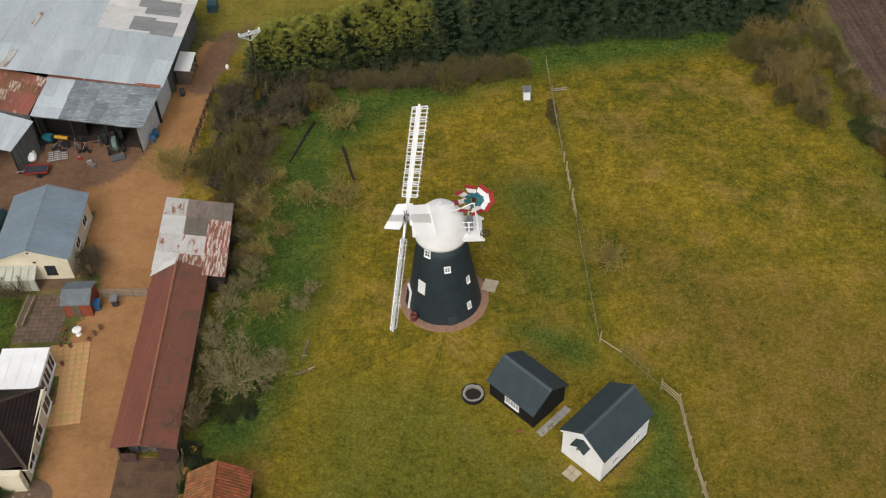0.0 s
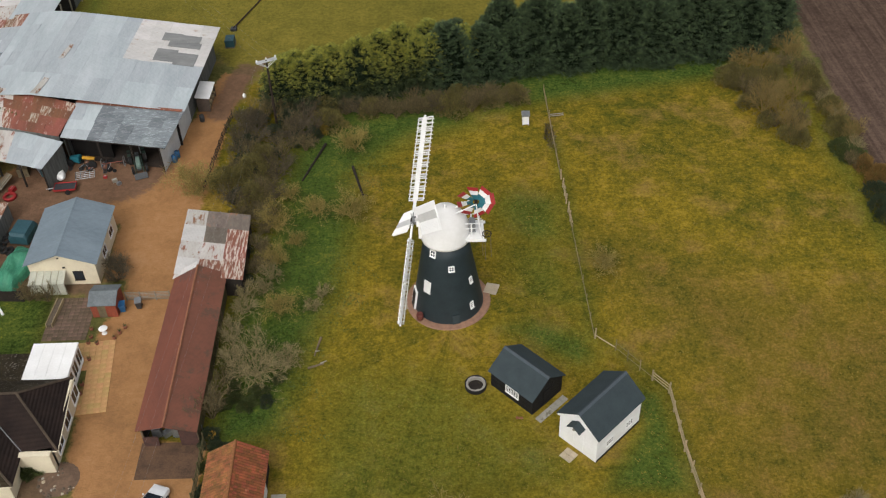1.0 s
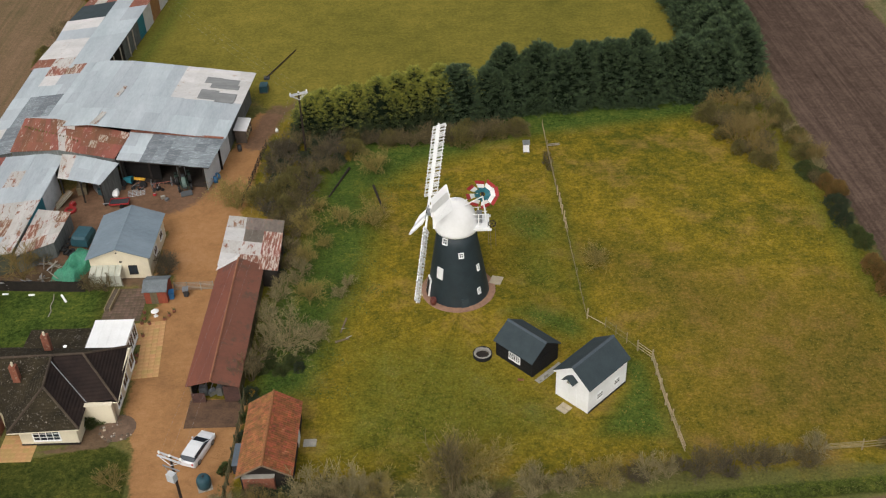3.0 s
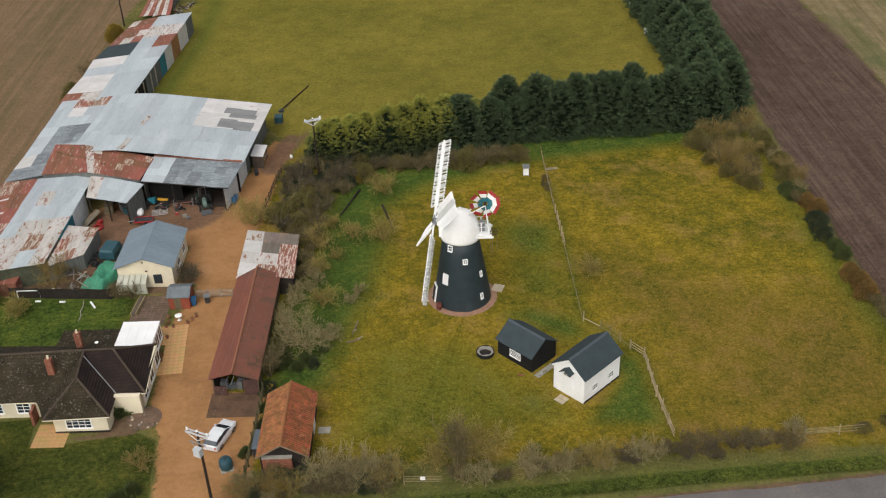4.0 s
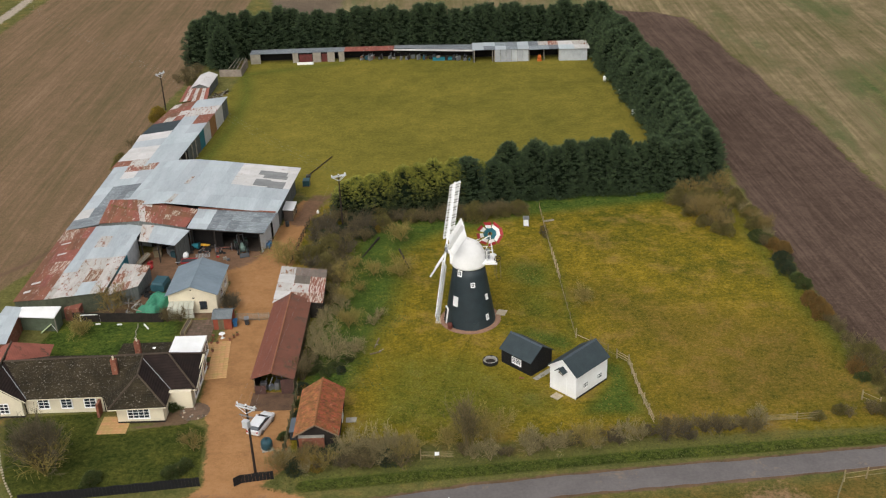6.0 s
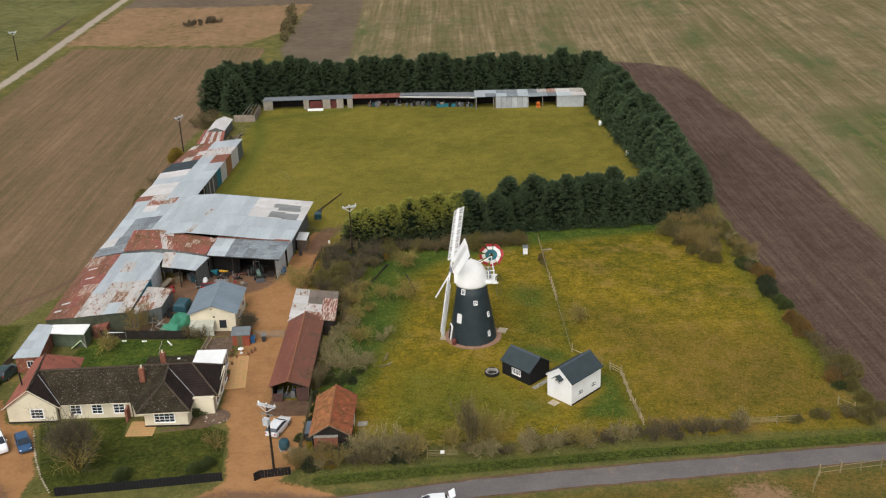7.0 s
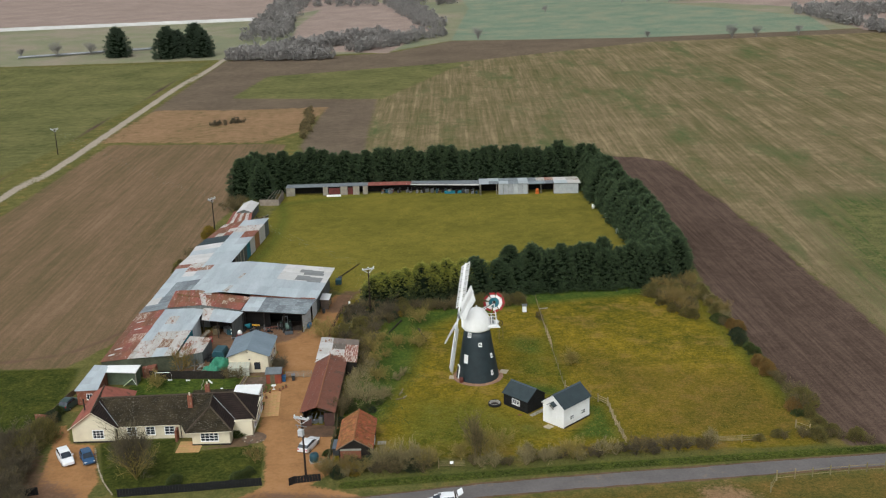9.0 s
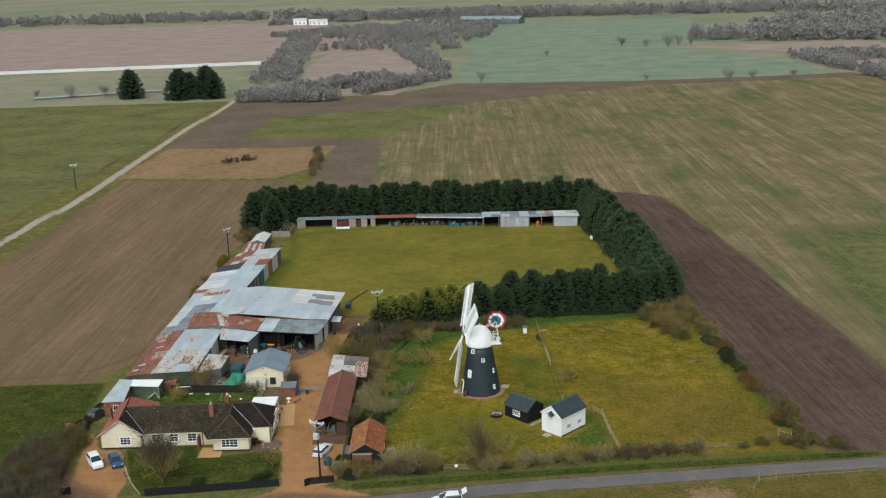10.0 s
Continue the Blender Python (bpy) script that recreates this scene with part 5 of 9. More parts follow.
for x0, x1 in ((-17.7, -15.2), (-7.2, -5.8), (-2.2, -0.2), (1.4, 3.2), (4.2, 5.6)):
    part("panel", boxed(x0, -0.55 - 0.015 * (x0 + 17), 0, x1, -0.4 - 0.015 * (x0 + 17), 2.45), GREYTIMBER, far, "weathered grey stable panel")
for x0, x1 in ((-5.6, -2.4), (-0.1, 1.3)):
    part("door", boxed(x0, -0.4, 0, x1, -0.3, 2.0), surface("dull_red_door", (0.14, 0.035, 0.03), (0.08, 0.025, 0.02), 1, 6, 0.8) if x0 < -5 else bpy.data.materials["dull_red_door"], far)
bch = thing("trough", pose(-38.0, 128.8, 0), "long pale water trough before the stables", "trough")
part("body", boxed(-2.0, -0.3, 0, 2.0, 0.3, 0.5), WHITE, bch)
rnd = random.Random(5)
for k in range(34):
    x = rnd.uniform(7, 37)
    sc = thing("stored_item", pose(-34 + x, 129.8 - 0.16 * max(0, x - 17) + rnd.uniform(0.2, 1.5), 0, 0, 0, rnd.uniform(0, 90)), "odd stored farm implement in the open shed", "implement", "stored implements")
    mt = rnd.choice((TEALPLASTIC, METAL, DARKPLASTIC, GREYTIMBER, METAL, DARKTIMBER, RUST))
    part("body", boxed(-rnd.uniform(0.2, 0.6), -0.25, 0.1, rnd.uniform(0.2, 0.6), 0.25, rnd.uniform(0.5, 1.2)), mt, sc)
    part("shaft", tubed((-0.5, 0, 0), (0.6, 0.1, rnd.uniform(0.8, 1.5)), 0.05, 0.05, 4), METAL, sc)
big = thing("implement_shed", pose(3.4, 125.7, 0), "grey sheet implement shed with an open bay", "shed")
sheeted(big, [(-0.2, -0.3, 3.1), (13.4, -0.9, 3.1), (13.4, 4.5, 3.35), (-0.2, 5.0, 3.35)], 5, 2, chooser("gdgdg/ggddg", SHEETS), seed=20)
sheeted(big, [(13.4, -0.9, 2.9), (20.6, -1.2, 3.0), (20.6, 4.4, 3.3), (13.4, 4.6, 3.3)], 3, 2, chooser("ddd/dps", SHEETS), seed=21)
sheeted(big, [(20.6, -1.4, 3.0), (28.0, -1.8, 3.0), (27.6, 4.2, 3.3), (20.6, 4.4, 3.3)], 2, 2, chooser("gw/wp", SHEETS), seed=22)
for k in range(6):
    part("panel", boxed(5.2 + 1.35 * k, -0.5, 0, 6.5 + 1.35 * k, -0.4, 3.0), DULLSHEET, big)
wallrun(big, [(20.6, -1.1, 2.9), (27.4, -1.5, 2.9)], DULLSHEET)
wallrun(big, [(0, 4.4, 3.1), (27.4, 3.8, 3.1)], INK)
wallrun(big, [(27.4, -1.5, 2.9), (27.4, 3.8, 3.1)], GREYBOARD)
wallrun(big, [(0, -0.1, 3.0), (0, 4.4, 3.1)], GREYBOARD)
for x in (0.2, 4.6, 5.1, 13.4, 17, 20.5):
    part("post", boxed(x - 0.08, -0.55, 0, x + 0.08, -0.4, 3.0), GREYTIMBER, big)
for k, (x, y, mt, lb) in enumerate(((19.3, 125.0, surface("orange_paint", (0.6, 0.16, 0.03), (0.45, 0.11, 0.02), 1, 5, 0.5), "orange cement mixer at the implement shed"), (-4, 128.6, BARNTEAL, "teal rowing boat hull under the canopy"))):
    q = thing("mixer" if k == 0 else "boat", pose(x, y, 0), lb, "mixer" if k == 0 else "boat")
    if k == 0:
        part("drum", lathe(bmesh.new(), [(0, 0.5), (0.4, 0.6), (0.5, 1.0), (0.3, 1.5), (0.28, 1.45)], 12), mt, q)
        part("frame", boxed(-0.5, -0.4, 0, 0.5, 0.4, 0.5), mt, q)
    else:
        part("hull", slabbed([(-2.6, -0.6, 0.6), (2.2, -0.6, 0.6), (3.0, 0, 0.75), (2.2, 0.6, 0.6), (-2.6, 0.6, 0.6)], 0.6), mt, q)

# ---------------------------------------------------------------- garage, red barn, patched shed, tiled barn
gar = gabled("garage", pose(-40.65, 11.95, 0, 0, 0, 90), 8.6, 7.0, 3.2, 4.5, CREAM, GREYROOF, "cream rendered garage with blue-grey sheet roof", "garage", over=0.4, end=0.35, ridge_mat=GREYROOF)
for y in (-0.6,):
    window(gar, pose(-4.3, -1.5, 0.7) @ pose(0, 0, 0, 0, 0, -90), 1.0, 1.2, 2, 1, DARKTIMBER)
part("vent", boxed(-4.36, -0.35, 2.4, -4.28, -0.05, 2.6), DARKTIMBER, gar)
part("vent", boxed(-4.36, 0.0, 3.75, -4.28, 0.2, 3.9), DARKTIMBER, gar)
for y in (-0.9, 2.2):
    window(gar, pose(y, -3.52, 1.1), 1.3, 1.0, 2, 1)
gh = thing("greenhouse", pose(-42.2, 7.0, 0), "lean-to greenhouse with clouded panes", "greenhouse")
CLOUDY = surface("clouded_glass", (0.5, 0.5, 0.42), (0.34, 0.35, 0.28), 1, 6, 0.3, spec=0.5)
for k in range(5):
    part("pane", slabbed([(-1.9 + 0.76 * k, -0.9, 1.6), (-1.2 + 0.76 * k, -0.9, 1.6), (-1.2 + 0.76 * k, 0.75, 2.1), (-1.9 + 0.76 * k, 0.75, 2.1)], 0.03), CLOUDY, gh)
    part("pane", boxed(-1.9 + 0.76 * k, -0.92, 0.05, -1.2 + 0.76 * k, -0.89, 1.58), CLOUDY, gh)
for x in (-1.95, -1.17, -0.4, 0.36, 1.12, 1.9):
    part("bar", boxed(x, -0.95, 0, x + 0.05, -0.88, 1.65), GREYTIMBER, gh)
pot = thing("potted_tree", pose(-42.4, 5.9, 0), "small yellow potted shrub by the greenhouse", "shrub")
part("pot", lathe(bmesh.new(), [(0, 0), (0.25, 0), (0.3, 0.4), (0, 0.4)], 10), DARKPLASTIC, pot)
ss = gabled("garden_shed", pose(-35.5, 3.95, 0), 2.6, 2.6, 1.9, 2.45, surface("red_stained_boards", (0.3, 0.075, 0.04), (0.2, 0.05, 0.03), 1, 8, 0.8, stretch=(3, 3, 0.5)), surface("grey_felt", (0.16, 0.18, 0.19), (0.1, 0.115, 0.12), 1, 8, 0.9), "small red-stained garden shed with grey felt roof", over=0.25)
part("door", boxed(-0.6, -1.35, 0, 0.2, -1.3, 1.7), TIMBER, ss)

rb = thing("red_barn", pose(-25.85, -4.2, 0), "long open barn with red oxide sheet roof", "barn")
sheeted(rb, [(-2.85, -9.9, 2.5), (0, -10.5, 3.72), (0, 10.1, 3.8), (-2.5, 10.0, 2.6)], 1, 10, lambda i, j: REDROOF, seed=30)
sheeted(rb, [(0, -10.5, 3.72), (2.75, -10.2, 2.5), (2.8, 10.1, 2.55), (0, 10.1, 3.8)], 1, 10, lambda i, j: REDROOFSHADED, seed=31)
part("ridge", tubed((0, -10.5, 3.8), (0, 10.1, 3.88), 0.12, 0.12, 6), surface("ochre_ridge", (0.32, 0.14, 0.075), (0.22, 0.09, 0.05), 1, 8, 0.85), rb, "paler rusty ridge capping")
part("flashing", slabbed([(-2.75, 9.4, 2.66), (-0.1, 9.9, 3.88), (-0.1, 10.7, 3.9), (-2.6, 10.2, 2.72)], 0.04), SHEETWHITE, rb, "pale flashing sheet")
for k in range(6):
    y = -9.6 + 3.85 * k
    for x in (-2.45, 2.5):
        part("post", boxed(x - 0.08, y - 0.08, 0, x + 0.08, y + 0.08, 2.45), TIMBER, rb)
for k in range(5):
    y = -9.6 + 3.85 * k
    part("board_panel", boxed(2.42, y, 0.0, 2.5, y + 3.7, 2.2 - 0.15 * (k % 2)), OLIVEBOARD, rb)
    part("board_panel", boxed(-2.45, y, 0.0, -2.38, y + 3.7, 2.35), DARKTIMBER, rb)
part("back_wall", boxed(-2.4, -3.0, 0, 2.4, -2.8, 2.45), INK, rb)
part("gable_panel", boxed(0.9, -9.75, 0, 2.5, -9.65, 2.2), surface("brown_boards", (0.1, 0.05, 0.04), (0.05, 0.03, 0.025), 1, 6, 0.9), rb)
part("gable_panel", boxed(-2.5, -9.75, 0, -1.1, -9.65, 1.3), bpy.data.materials["brown_boards"], rb)
for k in range(4):
    part("fascia", tubed((-2.6 + 1.3 * k, -9.85, 2.45 + (0.55 if k in (1, 2) else 0)), (-1.3 + 1.3 * k, -9.85, 2.45 + (0.55 if k in (0, 1) else 0) + (0.55 if k == 1 else 0)), 0.08, 0.08, 4), DARKTIMBER, rb)
rnd = random.Random(8)
for k in range(5):
    it = thing("stored_junk", pose(-27.4 + 0.9 * k, -12.9 + rnd.uniform(0, 1.2), 0, 0, 0, 40 * k), "jumble of stored metal oddments in the barn mouth", "junk", "barn junk")
    part("body", boxed(-0.4, -0.3, 0, 0.4, 0.3, rnd.uniform(0.5, 1.1)), rnd.choice((METAL, GREYTIMBER, DARKPLASTIC)), it)
    part("bar", tubed((-0.5, 0, 0.1), (0.5, 0.2, 1.5), 0.04, 0.04, 4), METAL, it)
RUSTBROWN = surface("grey_brown_sheet", (0.2, 0.17, 0.14), (0.11, 0.085, 0.07), 0.6, 7, 0.85, vary=0.15, stain=(0.3, 0.13, 0.07), stain_at=0.58, stretch=(1, 0.4, 1), lines=("X", 2.1))
ps = thing("patched_shed", pose(-25, 10.4, 0), "shed roofed with patched rusty and white sheets", "shed")
sheeted(ps, [(-3.4, -4.8, 3.1), (3.7, -5.6, 2.6), (3.4, 4.3, 2.7), (-3.5, 5.2, 3.15)], 3, 4, lambda i, j: [[SHEETWHITE, RUSTSTREAK, RUSTSTREAK], [RUSTPALE, RUSTPALE, RUSTSTREAK], [SHEETWHITE, RUSTBROWN, RUSTSTREAK], [RUSTPALE, RUSTBROWN, RUSTBROWN]][j][i], seed=33)
wallrun(ps, [(-3.3, 5.0, 3.0), (-3.2, -4.6, 2.95), (3.5, -5.4, 2.4), (3.2, 4.1, 2.55), (-3.3, 5.0, 3.0)], DARKTIMBER)


def pantiles(parent, quad, mat, pitch=0.28, course=0.36):
    """One slope of pantiles: rolls across, lapped courses up the slope."""
    p00, p10, p11, p01 = [Vector(p) for p in quad]
    U, V = p10 - p00, p01 - p00
    n = U.cross(V).normalized()
    nu, nv = max(2, round(U.length / pitch)), max(2, round(V.length / course))
    rnd = random.Random(nu * nv)
    vs, fs = [], []
    prof = ((0.0, 0.0), (0.3, 0.012), (0.55, 0.075), (0.85, 0.06), (1.0, 0.0))
    for j in range(nv):
        sag = 0.05 * math.sin(j * 0.7)
        for i in range(nu):
            h, base = rnd.uniform(0, 0.025), len(vs)
            for v, up in ((j / nv - 0.01, 0.06), ((j + 1) / nv + 0.04, 0.0)):
                for a, z in prof:
                    vs.append(p00 + U * ((i + a * 1.04) / nu) + V * v + n * (z + up + h))
            for k in range(4):
                fs.append((base + k, base + k + 1, base + k + 6, base + k + 5))
            vs += [p00 + U * ((i + a * 1.04) / nu) + V * (j / nv - 0.01) + n * 0.0 for a, z in prof[::4]]
            fs.append((base + 4, base, base + 10, base + 11))
    me = bpy.data.meshes.new("tile_covering")
    me.from_pydata([tuple(v) for v in vs], [], fs)
    me.materials.append(mat)
    ob = new("tile_covering", me)
    ob.parent = parent
    return tagged(ob, kind="stuff")


tb = thing("tiled_barn", pose(-19.05, -21.5, 0), "small barn with orange pantile roof", "barn")
pantiles(tb, [(-2.65, 4.9, 2.35), (-2.65, -5.0, 2.35), (0, -5.0, 4.0), (0, 4.9, 4.0)], PANTILE)
pantiles(tb, [(2.65, -5.0, 2.35), (2.65, 4.9, 2.35), (0, 4.9, 4.0), (0, -5.0, 4.0)], PANTILESHADED)
for k in range(22):
    if k == 0:
        rt = part("ridge_tile", tubed((0, -0.24, 4.06), (0, 0.22, 4.1), 0.15, 0.13, 8), PANTILE, tb)
    else:
        ob = new("ridge_tile", rt.data)
        ob.parent = tb
        ob.location = (0, -4.82 + 0.45 * k, 0)
rt.location = (0, -4.82, 0)
# Closed dark body: the front gable stands in for a shaded opening
bm = bmesh.new()
pts = [(-2.4, 0), (2.4, 0), (2.4, 2.3), (0, 3.85), (-2.4, 2.3)]
a, b = [[bm.verts.new((x, y, z)) for x, z in pts] for y in (-4.5, 4.7)]
bm.faces.new(a), bm.faces.new(b[::-1])
for i in range(5):
    bm.faces.new((a[i], b[i], b[(i + 1) % 5], a[(i + 1) % 5]))
part("wall", bm, DARKTIMBER, tb, "dark weatherboarded walls, front gable dark for its shaded opening")
part("gable_wall", boxed(-2.1, -4.95, 0, 0.9, -4.55, 2.2), BRICKRED, tb, "low red brick front wall")
part("coping", boxed(-2.15, -5.0, 2.2, 0.95, -4.5, 2.28), CONCRETE, tb)
for k in range(10):
    for i in range(9):
        part("brick", boxed(-2.08 + 0.33 * i + (0.16 if k % 2 else 0), -4.975, 0.03 + 0.215 * k, -1.79 + 0.33 * i + (0.16 if k % 2 else 0), -4.94, 0.2 + 0.215 * k), BRICKRED, tb) if i < 8 or k % 2 == 0 else None
part("door", boxed(2.4, 0.9, 0, 2.48, 2.3, 1.9), WHITE, tb, "white door")
part("bargeboard", slabbed([(-2.7, -5.08, 2.3), (0, -5.08, 3.95), (0, -5.0, 3.95), (-2.7, -5.0, 2.3)][::-1], 0.15), TIMBER, tb)
part("bargeboard", slabbed([(2.7, -5.08, 2.3), (0, -5.08, 3.95), (0, -5.0, 3.95), (2.7, -5.0, 2.3)], 0.15), TIMBER, tb)
solid("paving_slab", boxed(-16.2, -20.6, 0, -14.9, -19.6, 0.06), CONCRETE, label="grey paving slabs at the barn door", category="slab")
tk = thing("oil_tank", pose(-22.15, -22.6, 0), "dark rectangular tank beside the tiled barn", "tank")
part("body", boxed(-0.45, -1.4, 0.15, 0.45, 1.4, 1.3), DARKPLASTIC, tk)
part("lid", boxed(-0.5, -1.45, 1.3, 0.5, 1.45, 1.38), surface("slate_blue_lid", (0.12, 0.15, 0.18), (0.09, 0.11, 0.13), 1, 5, 0.6), tk, "slate blue lid")
fence("fence", [(-22.8, -14.0), (-22.9, -22), (-23.0, -28.5)], "mossy close timber fence beside the drive", height=1.5, spacing=1.6, rails=3, mat=OLIVEBOARD, post=0.09, seed=21)
solid("concrete_apron", slabbed([(-28.7, -17.6, 0.035), (-23.1, -17.6, 0.035), (-23.1, -13.6, 0.035), (-28.7, -13.6, 0.035)], 0.1), surface("stained_concrete", (0.14, 0.08, 0.046), (0.06, 0.037, 0.024), 0.6, 6, 0.9, bump=0.1), label="dark stained concrete apron", category="apron", kind="structure")
yb = thing("hopper", pose(-22.2, -13.2, 0), "yellow plastic grit bin by the fence", "bin")
part("body", lathe(bmesh.new(), [(0, 0), (0.26, 0), (0.32, 0.6), (0.36, 0.65), (0, 0.7)], 8), YELLOWPAINT, yb)
part("lid", lathe(bmesh.new(), [(0.37, 0.65), (0.3, 0.78), (0.1, 0.84), (0, 0.84)], 8), YELLOWPAINT, yb)

# box shed and tanks on the barn's east side
bx = thing("log_store", pose(-30.5, 39.9, 0, 0, 0, -3), "white-roofed log store stacked with firewood", "log store")
for y in (-1.7, 1.65):
    part("end_wall", boxed(-0.8, y, 0, 0.8, y + 0.08, 2.1), surface("brown_box", (0.12, 0.09, 0.07), (0.07, 0.055, 0.045), 1, 7, 0.8) if y < 0 else bpy.data.materials["brown_box"], bx)
part("back_wall", boxed(-0.85, -1.62, 0, -0.78, 1.65, 2.1), bpy.data.materials["brown_box"], bx)
part("roof", slabbed([(-0.95, -1.85, 2.25), (0.95, -1.85, 2.1), (0.95, 1.85, 2.1), (-0.95, 1.85, 2.25)], 0.07), WHITE, bx, "white sheet roof")
for k in range(9):
    for i in range(5):
        part("log", tubed((-0.6, -1.45 + 0.35 * k, 0.17 + 0.33 * i), (0.62 + 0.1 * ((k * 3 + i) % 3), -1.43 + 0.35 * k, 0.17 + 0.33 * i), 0.16, 0.15, 7), FENCEWOOD if (k + i) % 3 else TIMBER, bx)
ibc = thing("water_tank", pose(-29.3, 53.6, 0), "dull teal water tank by the barn corner", "tank")
part("body", boxed(-0.6, -0.8, 0.15, 0.6, 0.8, 1.15), TEALPLASTIC, ibc)
part("pallet", boxed(-0.65, -0.85, 0, 0.65, 0.85, 0.15), TIMBER, ibc)


# ---------------------------------------------------------------- the bungalow
def slope(parent, pts, mat, thick=0.1, name="roof_slope"):
    return part(name, slabbed(pts, thick), mat, parent)


def capping(parent, p, q, mat=None, r=0.13):
    return part("ridge", tubed(p, q, r, r, 6), mat or RIDGETILE, parent)


bung = thing("bungalow", pose(-49, -12, 0), "long cream bungalow with dark mossy and red tiled roofs", "house")
B = lambda *pts: [(x + 49, y + 12, z) for x, y, z in pts]
EV, RG = 2.55, 5.1
part("wall", boxed(-14.6, -5.4, 0, -8.0, 4.2, EV), CREAM, bung, "cream rendered west wing")
part("wall", boxed(-14.6, 4.2, 0, -9.2, 7.4, EV - 0.1), CREAM, bung)
bm = bmesh.new()
g = [bm.verts.new(v) for v in ((-14.6, -5.4, EV), (-7.9, -5.4, EV), (-11.25, -5.4, RG - 0.1), (-14.6, -5.2, EV), (-7.9, -5.2, EV), (-11.25, -5.2, RG - 0.1))]
for f in ((0, 1, 2), (5, 4, 3), (0, 2, 5, 3), (2, 1, 4, 5), (1, 0, 3, 4)):
    bm.faces.new([g[i] for i in f])
part("gable", bm, CREAM, bung)
part("wall", boxed(-7.9, -4.6, 0, 13.2, 4.2, EV), CREAM, bung, "cream rendered main range")
part("wall", boxed(4.4, -7.3, 0, 10.2, -4.6, EV), CREAM, bung, "cream rendered front wing")
part("plinth", boxed(-14.65, -5.45, 0, -7.85, -5.3, 0.25), DARKTIMBER, bung)
part("plinth", boxed(4.35, -7.35, 0, 10.25, -7.2, 0.25), DARKTIMBER, bung)
# west wing: red tile, hipped at the back
slope(bung, B((-64.1, -17.7, 2.35), (-60.25, -17.7, RG), (-61.2, -7.4, RG), (-64.4, -3.8, 2.35))[::1], TILERED)
slope(bung, B((-60.25, -17.7, RG), (-56.4, -17.7, 2.35), (-56.4, -14.5, 2.35), (-60.4, -11.8, RG)), TILEDARK)
slope(bung, B((-57.2, -3.8, 2.35), (-64.4, -3.8, 2.35), (-61.2, -7.4, RG)), TILERED)
slope(bung, B((-60.4, -12.2, RG), (-56.6, -9.5, 2.35), (-57.2, -3.8, 2.35), (-61.2, -7.4, RG)), TILERED)
part("bargeboard", slabbed(B((-64.15, -17.75, 2.3), (-60.25, -17.75, RG + 0.03), (-60.25, -17.66, RG + 0.03), (-64.15, -17.66, 2.3))[::-1], 0.1), CREAM, bung)
part("bargeboard", slabbed(B((-56.35, -17.75, 2.3), (-60.25, -17.75, RG + 0.03), (-60.25, -17.66, RG + 0.03), (-56.35, -17.66, 2.3)), 0.1), CREAM, bung)
# main range: mossy dark tile, hipped at the east end
slope(bung, B((-58.2, -17.1, 2.4), (-42.6, -16.9, 2.4), (-42.6, -11.7, RG), (-60.5, -12.2, RG)), TILEMOSS)
slope(bung, B((-42.6, -16.9, 2.4), (-35.3, -15.9, 2.4), (-39.4, -11.4, RG), (-42.6, -11.7, RG)), TILEDARK)
slope(bung, B((-35.3, -15.9, 2.4), (-35.9, -7.4, 2.4), (-39.4, -11.4, RG)), TILEDARK)
slope(bung, B((-35.9, -7.4, 2.4), (-56.6, -6.8, 2.4), (-60.5, -12.2, RG), (-39.4, -11.4, RG)), TILEMOSS)
# front wing: hipped
slope(bung, B((-45.4, -19.9, 2.4), (-38.3, -19.6, 2.4), (-42.2, -16.2, RG - 0.05)), TILEMOSS)
slope(bung, B((-38.3, -19.6, 2.4), (-38.4, -15.9, 2.4), (-42.6, -11.7, RG), (-42.2, -16.2, RG - 0.05)), TILEDARK)
slope(bung, B((-46.9, -16.7, 2.4), (-45.4, -19.9, 2.4), (-42.2, -16.2, RG - 0.05), (-42.6, -11.7, RG)), TILEMOSS)
for p, q in (((-60.25, -17.7, RG + .05), (-61.2, -7.4, RG + .05)), ((-60.5, -12.2, RG + .05), (-39.4, -11.4, RG + .05)), ((-42.6, -11.7, RG + .05), (-42.2, -16.2, RG + .03)),
             ((-42.2, -16.2, RG), (-45.4, -19.9, 2.45)), ((-42.2, -16.2, RG), (-38.3, -19.6, 2.45)), ((-39.4, -11.4, RG), (-35.3, -15.9, 2.45)), ((-39.4, -11.4, RG), (-35.9, -7.4, 2.45))):
    capping(bung, *B(p, q))
part("valley", tubed(*B((-42.5, -12.4, RG + 0.05), (-38.45, -16.0, 2.6)), 0.055, 0.055, 4), METAL, bung, "pale lead valley")
part("valley", tubed(*B((-60.3, -13.2, RG), (-56.5, -17.0, 2.55)), 0.055, 0.055, 4), METAL, bung, "pale lead valley")
for p, q in (((-56.3, -17.12, 2.36), (-47, -16.95, 2.36)), ((-45.4, -19.95, 2.36), (-38.3, -19.65, 2.36)), ((-38.3, -16.0, 2.36), (-35.3, -15.95, 2.36)), ((-35.25, -15.9, 2.36), (-35.85, -7.4, 2.36))):
    part("gutter", tubed(*B(p, q), 0.06, 0.06, 6), CREAM, bung)
part("wall", boxed(9.0, -4.0, 0, 13.2, -3.7, EV), CREAM, bung)
for x, y, w, c in ((-59.6, -17.42, 1.7, 3), (-54.6, -16.62, 1.4, 2), (-51.7, -16.62, 1.4, 2), (-48.7, -16.62, 1.5, 2), (-41.9, -19.32, 2.7, 4)):
    window(bung, pose(x + 49, y + 12, 0.72), w, 1.38, c, 3, bar=0.1)
